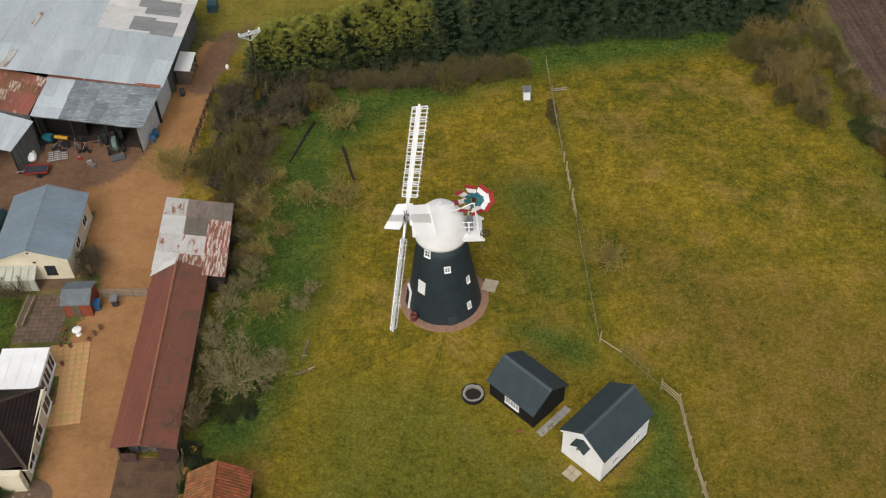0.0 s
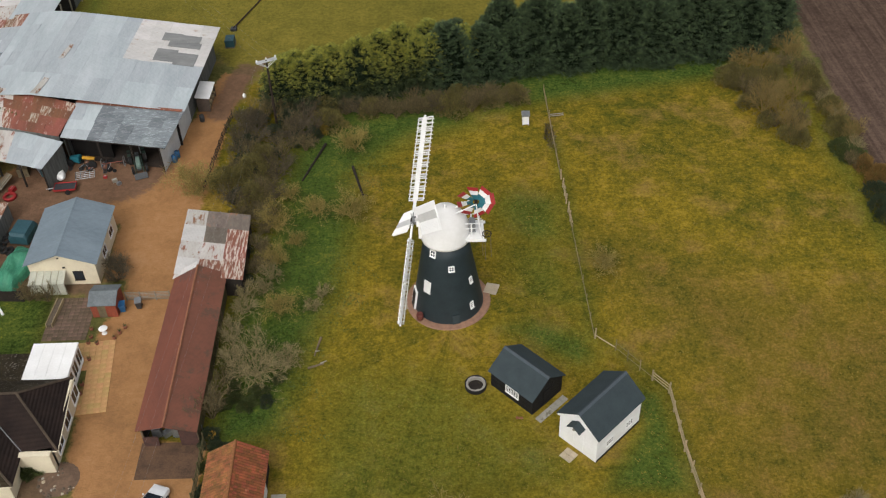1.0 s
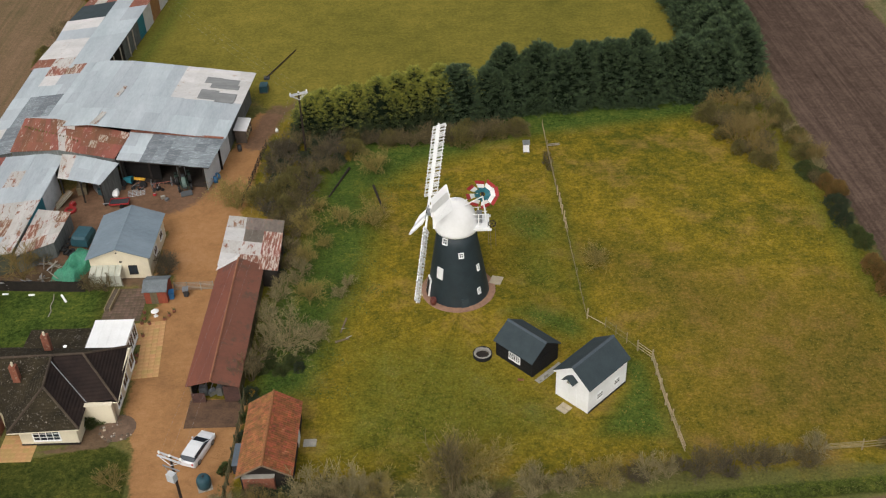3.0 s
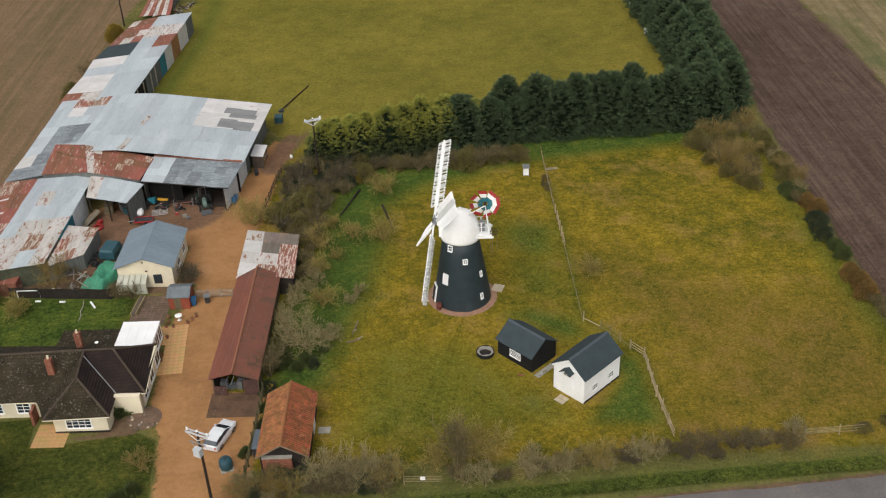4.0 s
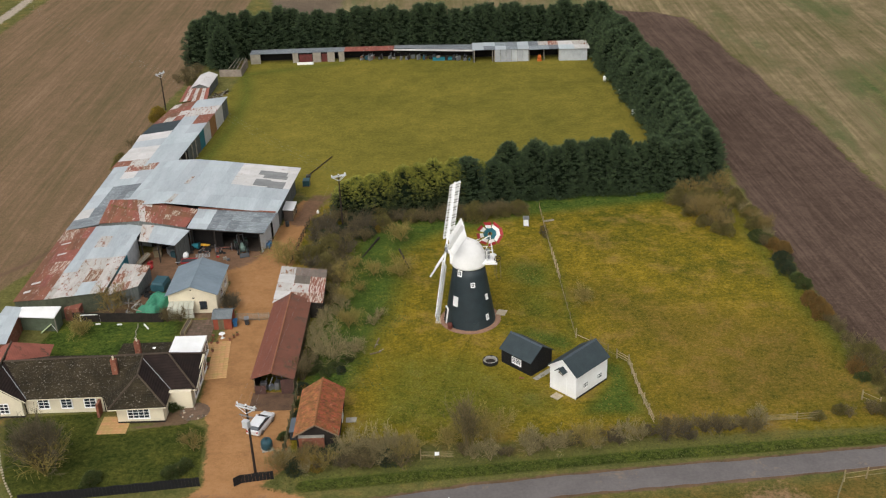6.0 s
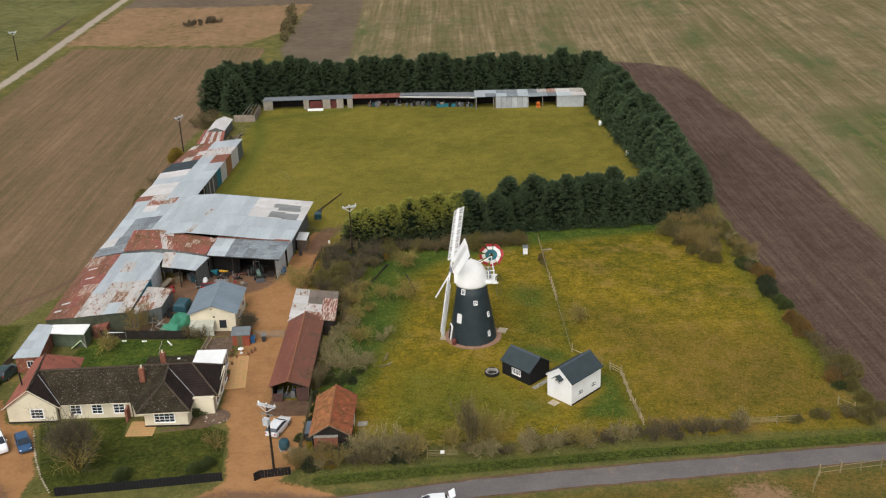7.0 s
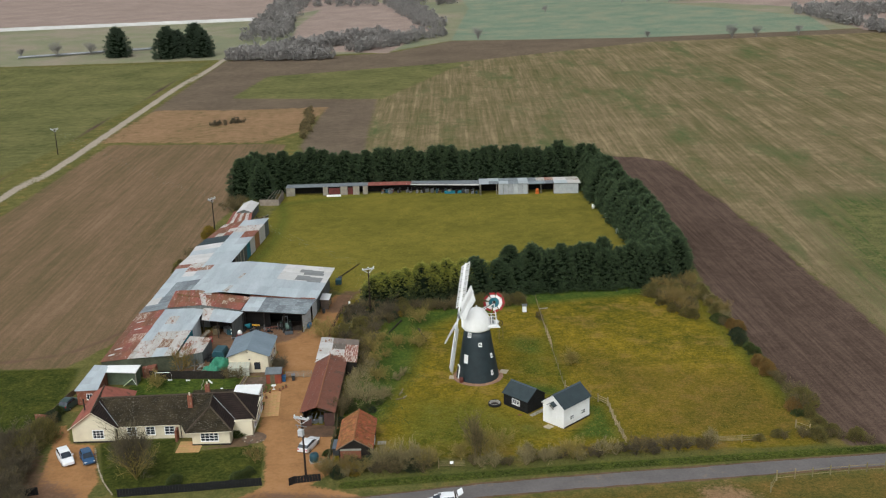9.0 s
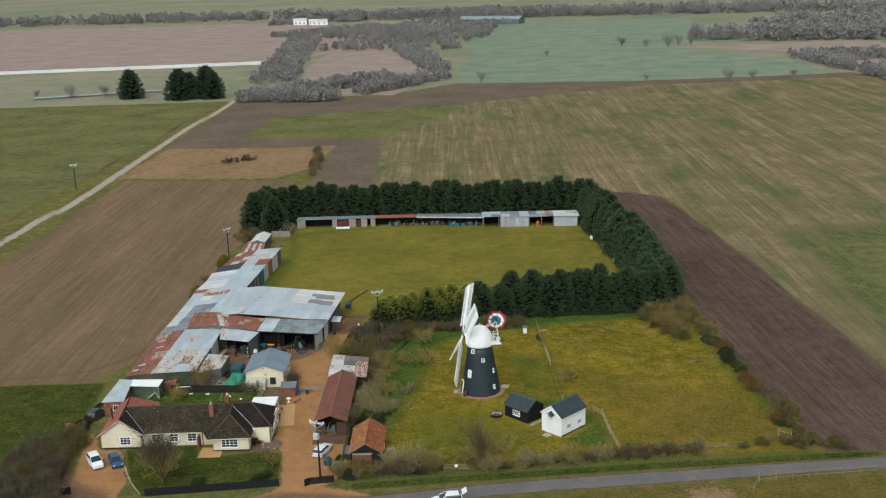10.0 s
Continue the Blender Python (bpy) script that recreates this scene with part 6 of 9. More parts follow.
window(bung, pose(-44.65 + 49, -18.2 + 12, 0.85, 0, 0, -90), 1.2, 1.15, 2, 3, bar=0.1)
for y in (-14.2, -11.5, -8.6):
    window(bung, pose(-35.78 + 49, y + 12, 0.6, 0, 0, 90), 1.6, 1.5, 2, 1, bar=0.1)
part("downpipe", tubed(*B((-56.9, -16.7, 0), (-56.9, -16.9, 2.4)), 0.06, 0.06, 6), DARKTIMBER, bung)
part("downpipe", tubed(*B((-46.9, -16.7, 0), (-46.9, -16.8, 2.4)), 0.06, 0.06, 6), DARKTIMBER, bung)
part("downpipe", tubed(*B((-36.2, -16.0, 0), (-36.2, -16.0, 2.4)), 0.06, 0.06, 6), DARKTIMBER, bung)
porch = part("porch_arch", boxed(-3.2 + 4.6, -6.0, 0, -3.2 + 4.9, -4.6, 1.9), BRICKRED, bung, "red brick porch pier")
for x, y, z0 in ((-45.75, -13.9, 3.9), (-44.2, -8.6, 3.2)):
    ch = part("chimney", boxed(x + 49 - 0.35, y + 12 - 0.3, z0, x + 49 + 0.35, y + 12 + 0.3, 6.0 if z0 > 3.5 else 5.4), BRICKRED, bung, "red brick chimney stack")
    part("pot", tubed((x + 49, y + 12, 5.3), (x + 49, y + 12, 6.45 if z0 > 3.5 else 5.8), 0.14, 0.12, 8), CREAM, ch)
part("flue", tubed(*B((-62.6, -13.5, 3.2), (-62.7, -13.5, 5.6)), 0.12, 0.12, 8), DARKTIMBER, bung, "black metal flue")
part("dish", lathe(bmesh.new(), [(0, 5.35), (0.14, 5.4), (0.22, 5.48)], 12, centre=(7.6, 1.4)), WHITE, bung, "white satellite dish")
cons = thing("conservatory", pose(-38.55, -5.45, 0), "white flat-roofed sun room beside the bungalow", "sun room")
part("roof", boxed(-2.15, -2.3, 2.5, 2.2, 2.3, 2.62), WHITE, cons)
for k in range(5):
    part("panel_rib", boxed(-2.15 + 1.07 * k, -2.3, 2.62, -2.09 + 1.07 * k, 2.3, 2.65), WHITE, cons)
part("wall", boxed(-2.1, -2.25, 0, 2.1, 2.2, 2.5), WHITE, cons)
for k in range(3):
    window(cons, pose(2.12, -1.5 + 1.45 * k, 0.6, 0, 0, 90), 1.25, 1.7, 2, 1, bar=0.1)
fr = thing("flat_roof_annexe", pose(-48, -4.4, 0), "low annexe with dark flat felt roof", "annexe")
part("roof", slabbed([(0.4, -3.4, 2.6), (7.4, -3.4, 2.6), (7.4, 0.2, 2.4), (0.4, 0.2, 2.4)], 0.1), TILEMOSS, fr)
part("wall", boxed(0.6, -3.2, 0, 7.2, 0.0, 2.25), CREAM, fr)

# paved terraces: single slabs
TILEYEL = surface("ochre_paving", (0.5, 0.31, 0.13), (0.38, 0.22, 0.09), 1.5, 9, 0.9, vary=0.1)
terr = thing("terrace", pose(-35.2, -5.3, 0, 0, 0, 6), "terrace of square ochre paving slabs", "terrace")
me = None
for i in range(6):
    for j in range(15):
        if i < 2 and 3 < j < 9:
            continue
        if me is None:
            ob = part("slab", boxed(-0.3, -0.3, 0, 0.3, 0.3, 0.06), TILEYEL, terr)
            me = ob.data
        else:
            ob = new("slab", me)
            ob.parent = terr
        ob.location = (-1.55 + 0.62 * i, -4.4 + 0.62 * j, 0.0)
ter2 = thing("terrace", pose(-44.9, -20.4, 0), "small ochre slab terrace before the porch", "terrace")
for i in range(6):
    for j in range(6):
        if j > 3 and i > 3:
            continue
        ob = new("slab", me)
        ob.parent = ter2
        ob.location = (-1.6 + 0.6 * i, -0.8 + 0.6 * j, 0)
yardp = thing("brick_yard", pose(-39.1, 2.6, 0), "dark brown brick-paved yard", "paving")
BROWNPAVE = surface("brown_paving", (0.16, 0.11, 0.075), (0.09, 0.062, 0.045), 1.2, 9, 0.9, vary=0.25)
me2 = None
for i in range(9):
    for j in range(12):
        if me2 is None:
            ob = part("brick", boxed(-0.24, -0.24, 0, 0.24, 0.24, 0.05), BROWNPAVE, yardp)
            me2 = ob.data
        else:
            ob = new("brick", me2)
            ob.parent = yardp
        ob.location = (-2.1 + 0.5 * i, -2.8 + 0.5 * j, 0)
pl = thing("raised_planter", pose(-40.9, 3.3, 0, 0, 0, 85), "pale timber raised planter", "planter")
part("side", boxed(-1.9, -0.35, 0, 1.9, -0.27, 0.5), FENCEWOOD, pl)
part("side", boxed(-1.9, 0.27, 0, 1.9, 0.35, 0.5), FENCEWOOD, pl)
part("soil", boxed(-1.85, -0.27, 0, 1.85, 0.27, 0.4), BARK, pl)

# ---------------------------------------------------------------- garden things
table = thing("garden_table", pose(-35.2, 0.4, 0), "round white garden table", "table")
part("top", lathe(bmesh.new(), [(0, 0.74), (0.43, 0.74), (0.46, 0.71), (0.43, 0.68), (0, 0.68)], 20), WHITE, table)
part("leg", tubed((0, 0, 0), (0, 0, 0.7), 0.06, 0.06, 8), WHITE, table)
part("foot", lathe(bmesh.new(), [(0.28, 0), (0.2, 0.05), (0, 0.06)], 12), WHITE, table)
rnd = random.Random(12)
for k, (x, y) in enumerate(((-36.4, -0.2), (-36.5, -1.0), (-35.6, -1.1), (-34.0, -0.4), (-33.6, 0.3), (-33.2, 1.0), (-36.6, 0.9), (-35.9, -6.4), (-35.8, -7.6), (-35.9, -3.2))):
    p = thing("plant_pot", pose(x, y, 0.0), "terracotta pot with a small winter plant", "plant pot", "plant pots")
    part("pot", lathe(bmesh.new(), [(0, 0), (0.16, 0), (0.22, 0.35), (0.18, 0.33), (0, 0.3)], 10), BRICKRED, p)
    bm = bmesh.new()
    for i in range(7):
        a = rnd.uniform(0, 6.28)
        tube(bm, (0, 0, 0.3), (0.22 * math.cos(a), 0.22 * math.sin(a), 0.3 + rnd.uniform(0.15, 0.4)), 0.04, 0.01, 4)
    part("plant", bm, LEAFGREEN if k % 3 else LEAFBROWN, p)
for x, y, mt, lb in ((-33.9, 3.5, BLUEPLASTIC, "blue wheeled bin"), (-32.3, 3.9, DARKPLASTIC, "dark grey wheeled bin with pale lid")):
    bn = thing("wheeled_bin", pose(x, y, 0, 0, 0, 8), lb + " beside the shed", "bin", "wheeled bins")
    bm = bmesh.new()
    a = [bm.verts.new(v) for v in ((-0.24, -0.26, 0.05), (0.24, -0.26, 0.05), (0.24, 0.26, 0.05), (-0.24, 0.26, 0.05))]
    b = [bm.verts.new(v) for v in ((-0.31, -0.36, 1.0), (0.31, -0.36, 1.0), (0.31, 0.36, 1.0), (-0.31, 0.36, 1.0))]
    bm.faces.new(a[::-1]), bm.faces.new(b)
    for i in range(4):
        bm.faces.new((a[i], a[(i + 1) % 4], b[(i + 1) % 4], b[i]))
    part("body", bm, mt, bn)
    part("lid", slabbed([(-0.34, -0.4, 1.04), (0.34, -0.4, 1.04), (0.34, 0.4, 1.12), (-0.34, 0.4, 1.12)], 0.07), mt if mt is BLUEPLASTIC else METAL, bn)
    part("axle", tubed((-0.3, 0.3, 0.1), (0.3, 0.3, 0.1), 0.1, 0.1, 10), RUBBER, bn)
gate = thing("field_gate", pose(-33.8, 4.9, 0), "grey five-bar metal gate across the drive", "gate")
for k in range(6):
    part("bar", tubed((0, 0, 0.2 + 0.2 * k), (4.6, 0.0, 0.2 + 0.2 * k), 0.035, 0.035, 5), GREYTIMBER, gate)
for x in (0, 1.5, 3.1, 4.6):
    part("upright", tubed((x, 0, 0), (x, 0, 1.3), 0.05, 0.05, 5), GREYTIMBER, gate)
goal = thing("goal", pose(-56.9, 6.0, 0), "small white garden football goal", "goal")
for p, q in (((0, 0, 0), (0, 0, 1.2)), ((2.9, 0, 0), (2.9, 0, 1.2)), ((0, 0, 1.2), (2.9, 0, 1.2)), ((0, 0, 1.2), (0, 0.9, 0)), ((2.9, 0, 1.2), (2.9, 0.9, 0)), ((0, 0.9, 0.03), (2.9, 0.9, 0.03))):
    part("bar", tubed(p, q, 0.06, 0.06, 6), WHITE, goal)
sl = thing("slide", pose(-61.8, 3.3, 0, 0, 0, 14), "pale green and white garden slide", "slide")
part("chute", slabbed([(0, -0.22, 0.1), (1.6, -0.22, 1.25), (1.6, 0.22, 1.25), (0, 0.22, 0.1)], 0.06), surface("pale_green_plastic", (0.5, 0.6, 0.35), (0.4, 0.5, 0.28), 1, 5, 0.5), sl)
for y in (-0.2, 0.2):
    part("ladder_rail", tubed((1.6, y, 1.3), (2.2, y, 0), 0.04, 0.04, 5), WHITE, sl)
for k in range(4):
    part("rung", tubed((1.7 + 0.13 * k, -0.2, 1.05 - 0.28 * k), (1.7 + 0.13 * k, 0.2, 1.05 - 0.28 * k), 0.03, 0.03, 5), BLUEPLASTIC, sl)
wsd = thing("brick_outhouse", pose(-65.7, 1.2, 0), "brick outhouse with flat pale sheet roof", "outhouse")
sheeted(wsd, [(-1.95, -5.2, 2.7), (1.95, -5.1, 2.7), (0.8, 4.8, 2.8), (-1.8, 5.3, 2.8)], 2, 4, chooser("gg/gg", SHEETS), seed=40)
wallrun(wsd, [(-1.7, -4.9, 2.6), (1.7, -4.8, 2.6), (0.7, 4.6, 2.7), (-1.6, 5.0, 2.7), (-1.7, -4.9, 2.6)], BRICKRED)
window(wsd, pose(0.4, -4.95, 1.0), 0.9, 1.0, 2, 1)
cab = thing("summer_house", pose(-62.2, 4.5, 0), "green summer house with flat white roof", "summer house")
part("roof", slabbed([(-2.8, -1.0, 2.75), (2.9, -1.7, 2.75), (3.0, 1.4, 2.85), (-2.8, 1.6, 2.85)], 0.15), WHITE, cab)
wallrun(cab, [(-2.6, -0.2, 2.6), (2.7, -0.8, 2.6), (2.8, 1.2, 2.65), (-2.6, 1.4, 2.65)], surface("sage_boards", (0.12, 0.15, 0.1), (0.08, 0.1, 0.065), 1, 6, 0.8))
for x in (-1.5, 0.4, 1.4):
    window(cab, pose(x, -0.35 - 0.1 * x, 0.5, 0, 0, -6), 0.8, 1.6, 1, 2, bar=0.1)
for x in (-2.6, 2.7):
    part("post", boxed(x - 0.06, -1.2, 0, x + 0.06, -1.08, 2.6), GREYTIMBER, cab)
cont = thing("rusty_container", pose(-58.2, 7.6, 0), "small rusty red metal container", "container")
part("body", boxed(-1.1, -0.9, 0, 1.1, 0.9, 1.9), RUST, cont)
part("door", boxed(-0.9, -0.95, 0.1, 0.0, -0.9, 1.7), RUST, cont)


def boards(name, pts, label, height, mat, width=0.3, gap=0.02, group=""):
    t = thing(name, pose(pts[0][0], pts[0][1], 0), label, "fence", group)
    o = Vector((pts[0][0], pts[0][1], 0))
    k = 0
    for (x0, y0), (x1, y1) in zip(pts, pts[1:]):
        n = max(1, round(math.hypot(x1 - x0, y1 - y0) / width))
        d = Vector((x1 - x0, y1 - y0, 0)) / n
        side = Vector((-d.y, d.x, 0)).normalized() * 0.03
        for i in range(n):
            a, b = Vector((x0, y0, 0)) + d * i - o, Vector((x0, y0, 0)) + d * (i + 1) - o
            b = b - (b - a).normalized() * gap
            h = height * (1 + 0.03 * math.sin(7.3 * k))
            k += 1
            up = Vector((0, 0, h))
            bm = bmesh.new()
            v = [bm.verts.new(p) for p in (a - side, b - side, b + side, a + side, a - side + up, b - side + up, b + side + up, a + side + up)]
            for f in ((3, 2, 1, 0), (4, 5, 6, 7), (0, 1, 5, 4), (1, 2, 6, 5), (2, 3, 7, 6), (3, 0, 4, 7)):
                bm.faces.new([v[j] for j in f])
            part("board", bm, mat, t)
    return t


boards("front_fence", [(-51.9, -34.1), (-42.2, -33.1), (-31.9, -31.9)], "black close-boarded front garden fence", 1.25, BLACKWOOD, 0.4)
boards("front_fence", [(-28.0, -32.2), (-27.2, -31.6), (-23.6, -31.0)], "black close-boarded fence by the pole", 1.15, BLACKWOOD, 0.4)
boards("front_fence", [(-69.0, -34.0), (-63.5, -32.8)], "black close-boarded fence by the parking", 1.2, BLACKWOOD, 0.4)
boards("garden_fence", [(-58, 6.3), (-51, 5.7), (-44.6, 5.3)], "dark timber garden fence", 1.5, DARKTIMBER, 0.5)
boards("side_fence", [(-70.5, -8.0), (-70.0, -2.0), (-68.6, 4.0)], "low yellowish timber fence beside the field", 1.0, TIMBER, 0.5)
boards("side_fence", [(-72.5, -9.4), (-70.2, -9.8)], "rusty red sheet fence panel", 1.3, RUST, 0.6)

# stone edging of the lawn, rockery
edge = thing("stone_edging", pose(-60, -18.8, 0), "pale rough stone edging of the lawn", "edging")
rnd = random.Random(31)
edge_line = [(-59.6, -19.5), (-58.5, -22.6), (-56.9, -26.4), (-55.1, -30), (-52.6, -33.8)]


def stone(parent, x, y, r, mat):
    bm = bmesh.new()
    bmesh.ops.create_icosphere(bm, subdivisions=1, radius=r)
    for v in bm.verts:
        v.co = Vector((v.co.x * rnd.uniform(0.8, 1.3), v.co.y * rnd.uniform(0.8, 1.3), v.co.z * 0.6 + r * 0.35))
    ob = part("stone", bm, mat, parent)
    ob.location = (x, y, 0)


for (x0, y0), (x1, y1) in zip(edge_line, edge_line[1:]):
    n = int(math.hypot(x1 - x0, y1 - y0) / 0.55)
    for i in range(n):
        stone(edge, x0 + (x1 - x0) * i / n + 60, y0 + (y1 - y0) * i / n + 18.8, rnd.uniform(0.12, 0.21), STONEPAD)
rock = thing("rockery", pose(-35.5, -17.3, 0), "rockery of grey and brown stones", "rockery")
part("bed", lathe(bmesh.new(), [(1.9, 0.03), (1.2, 0.12), (0, 0.16)], 18), surface("garden_earth", (0.17, 0.11, 0.072), (0.09, 0.058, 0.04), 1.5, 9, 0.95), rock, "dark earth bed")
for k in range(70):
    a, q = rnd.uniform(0, 6.28), 1.8 * math.sqrt(rnd.random())
    stone(rock, q * math.cos(a), 1.1 * q * math.sin(a), rnd.uniform(0.07, 0.2), rnd.choice((CONCRETE, STONEPAD, BARK, BARK, BARK)))


# ---------------------------------------------------------------- vehicles
def lofted(sections, mat_name=None):
    """A closed body from cross sections (x, half width at sill, half width at top, sill height, top height)."""
    bm = bmesh.new()
    rings = []
    for x, w0, w1, z0, z1 in sections:
        zm = z0 + (z1 - z0) * 0.62
        rings.append([bm.verts.new(v) for v in ((x, -w0, z0), (x, -w0 * 1.03, zm), (x, -w1, z1), (x, w1, z1), (x, w0 * 1.03, zm), (x, w0, z0))])
    for p, q in zip(rings, rings[1:]):
        for i in range(6):
            bm.faces.new((p[i], p[(i + 1) % 6], q[(i + 1) % 6], q[i])).smooth = False
    bm.faces.new(rings[0])
    bm.faces.new(rings[-1][::-1])
    bmesh.ops.recalc_face_normals(bm, faces=bm.faces)
    return bm


def car(name, m, label, paint, length=4.5, width=1.78, height=1.5, estate=True, category="car", pickup=False):
    """A car heading along local +x."""
    t = thing(name, m, label, category)
    L, W = length / 2, width / 2
    wb = 0.48 * height
    part("body", lofted([(-L, W * 0.86, W * 0.8, 0.38, 0.62 * height), (-L * 0.93, W * 0.97, W * 0.9, 0.25, 0.66 * height), (-L * 0.4, W, W * 0.93, 0.22, 0.67 * height), (L * 0.3, W, W * 0.92, 0.22, 0.66 * height),
                         (L * 0.75, W * 0.96, W * 0.84, 0.24, 0.58 * height), (L * 0.95, W * 0.86, W * 0.74, 0.3, 0.5 * height), (L, W * 0.7, W * 0.62, 0.36, 0.44 * height)]), paint, t)
    back = -L * 0.9 if estate else -L * 0.62
    if pickup:
        back = -L * 0.2
    part("cabin_glass", lofted([(back - 0.05, W * 0.84, W * 0.78, 0.6 * height, 0.68 * height), (back + 0.32, W * 0.9, W * 0.74, 0.6 * height, 0.95 * height), (L * 0.06, W * 0.9, W * 0.74, 0.6 * height, 0.96 * height), (L * 0.5, W * 0.88, W * 0.8, 0.55 * height, 0.66 * height)]), GLASS, t, "dark car glazing")
    part("roof", lofted([(back + 0.26, W * 0.76, W * 0.72, 0.93 * height, 0.965 * height), (-L * 0.2, W * 0.78, W * 0.72, 0.94 * height, height), (L * 0.1, W * 0.77, W * 0.7, 0.93 * height, 0.975 * height)]), paint, t)
    for sgn in (-1, 1):
        for x in (back + 0.35, -L * 0.25, L * 0.1):
            part("pillar", tubed((x, sgn * W * 0.92, 0.65 * height), (x - 0.03, sgn * W * 0.75, 0.95 * height), 0.045, 0.04, 4), paint, t)
        part("pillar", tubed((L * 0.47, sgn * W * 0.84, 0.66 * height), (L * 0.08, sgn * W * 0.74, 0.96 * height), 0.045, 0.04, 4), paint, t)
        part("mirror", boxed(L * 0.32, sgn * W - 0.02 + (0.02 if sgn > 0 else -0.14), 0.68 * height, L * 0.38, sgn * W - 0.02 + (0.16 if sgn > 0 else 0.0), 0.76 * height), paint, t)
        part("headlight", boxed(L * 0.86, sgn * W * 0.66 - 0.16, 0.42 * height, L * 0.97, sgn * W * 0.66 + 0.16, 0.5 * height), WHITE, t)
        part("rear_light", boxed(-L * 1.005, sgn * W * 0.75 - 0.1, 0.45 * height, -L * 0.93, sgn * W * 0.75 + 0.1, 0.62 * height), LAMPRED, t)
        for x in (-L * 0.58, L * 0.6):
            w = part("wheel", tubed((x, sgn * (W - 0.2), 0.32), (x, sgn * (W + 0.01), 0.32), 0.32, 0.32, 18), RUBBER, t)
            part("rim", tubed((x, sgn * (W - 0.02), 0.32), (x, sgn * (W + 0.02), 0.32), 0.2, 0.2, 12), METAL, w)
    if pickup:
        part("load_bed", boxed(-L * 0.93, -W * 0.8, 0.66 * height, back - 0.15, W * 0.8, 0.69 * height), DARKPLASTIC, t)
    return t


car("estate_car", pose(-26.55, -20.9, 0, 0, 0, 71), "silver estate car parked by the barn", SILVERCAR, 4.55, 1.78, 1.46)
car("pickup_car", pose(-62.9, -23.1, 0, 0, 0, -58), "white off-road car parked on the gravel", WHITECAR, 4.6, 1.85, 1.72)
car("hatchback_car", pose(-59.6, -23.1, 0, 0, 0, -61), "blue hatchback parked on the gravel", BLUECAR, 4.1, 1.74, 1.48)
car("jeep", pose(-68.6, -4.4, 0.0, 0, 0, 75), "dark green off-road car beside the outhouse", GREENCAR, 4.0, 1.75, 1.8)
van = car("van", pose(-6.3, -38.9, 0.04, 0, 0, 187), "white off-road van with raised tailgate on the lane", WHITECAR, 4.5, 1.8, 1.8, category="van")
part("tailgate", slabbed([(-2.25, -0.75, 1.75), (-2.25, 0.75, 1.75), (-2.95, 0.75, 2.15), (-2.95, -0.75, 2.15)][::-1], 0.06), WHITECAR, van, "raised white tailgate")
part("roof_vent", boxed(0.0, -0.3, 1.8, 0.5, 0.1, 1.86), DARKPLASTIC, van)

wt = thing("oil_tank", pose(-25.2, -25.3, 0, 0, 0, 20), "dark teal plastic oil tank beside the drive", "tank")
part("body", lathe(bmesh.new(), [(0, 0.1), (0.62, 0.1), (0.7, 0.4), (0.7, 1.0), (0.55, 1.3), (0.2, 1.38), (0, 1.38)], 14), TEALPLASTIC, wt)
part("cap", lathe(bmesh.new(), [(0.14, 1.36), (0.14, 1.46), (0, 1.48)], 8), DARKPLASTIC, wt)
part("base", boxed(-0.7, -0.7, 0, 0.7, 0.7, 0.1), CONCRETE, wt)

# ---------------------------------------------------------------- yard machinery and clutter
tr = thing("tractor", pose(-36.9, 27.6, 0, 0, 0, -72), "dark green tractor with a front loader", "tractor")
GREENPAINT = surface("dark_green_paint", (0.03, 0.06, 0.045), (0.02, 0.04, 0.03), 1, 6, 0.5)
part("bonnet", lofted([(0.1, 0.3, 0.22, 0.9, 1.5), (1.5, 0.3, 0.2, 0.85, 1.4), (1.75, 0.26, 0.18, 0.85, 1.25)]), surface("faded_green_paint", (0.17, 0.24, 0.21), (0.09, 0.14, 0.12), 1.5, 7, 0.6), tr, "faded green bonnet")
part("chassis", boxed(-1.1, -0.28, 0.55, 1.7, 0.28, 0.92), DARKPLASTIC, tr)
part("seat", lofted([(-0.95, 0.25, 0.25, 1.0, 1.35), (-0.5, 0.25, 0.25, 1.0, 1.12)]), DARKPLASTIC, tr)
part("steering_wheel", lathe(bmesh.new(), [(0.2, 1.55), (0.24, 1.57), (0.2, 1.6)], 12, centre=(-0.15, 0)), RUBBER, tr)
for sgn in (-1, 1):
    part("mudguard", slabbed([(-1.4, sgn * 0.85 - 0.2, 1.55), (-0.1, sgn * 0.85 - 0.2, 1.6), (-0.1, sgn * 0.85 + 0.2, 1.6), (-1.4, sgn * 0.85 + 0.2, 1.55)], 0.06), GREENPAINT, tr)
    part("roll_bar", tubed((-1.2, sgn * 0.5, 0.9), (-1.25, sgn * 0.5, 2.3), 0.06, 0.06, 5), METAL, tr)
part("roll_bar", tubed((-1.25, -0.55, 2.3), (-1.25, 0.55, 2.3), 0.06, 0.06, 5), METAL, tr)
for sgn in (-1, 1):
    for x, r, w in ((-0.75, 0.8, 0.4), (1.3, 0.48, 0.28)):
        wh = part("wheel", tubed((x, sgn * 0.65, r), (x, sgn * (0.65 + w), r), r, r, 20), RUBBER, tr)
        part("rim", tubed((x, sgn * (0.66 + w * 0.5), r), (x, sgn * (0.67 + w), r), r * 0.5, r * 0.5, 12), METAL, wh)
    part("loader_arm", tubed((-0.1, sgn * 0.45, 1.3), (1.8, sgn * 0.45, 1.15), 0.055, 0.055, 4), GREENPAINT, tr)
    part("loader_arm", tubed((1.8, sgn * 0.45, 1.15), (2.35, sgn * 0.45, 0.35), 0.055, 0.055, 4), GREENPAINT, tr)
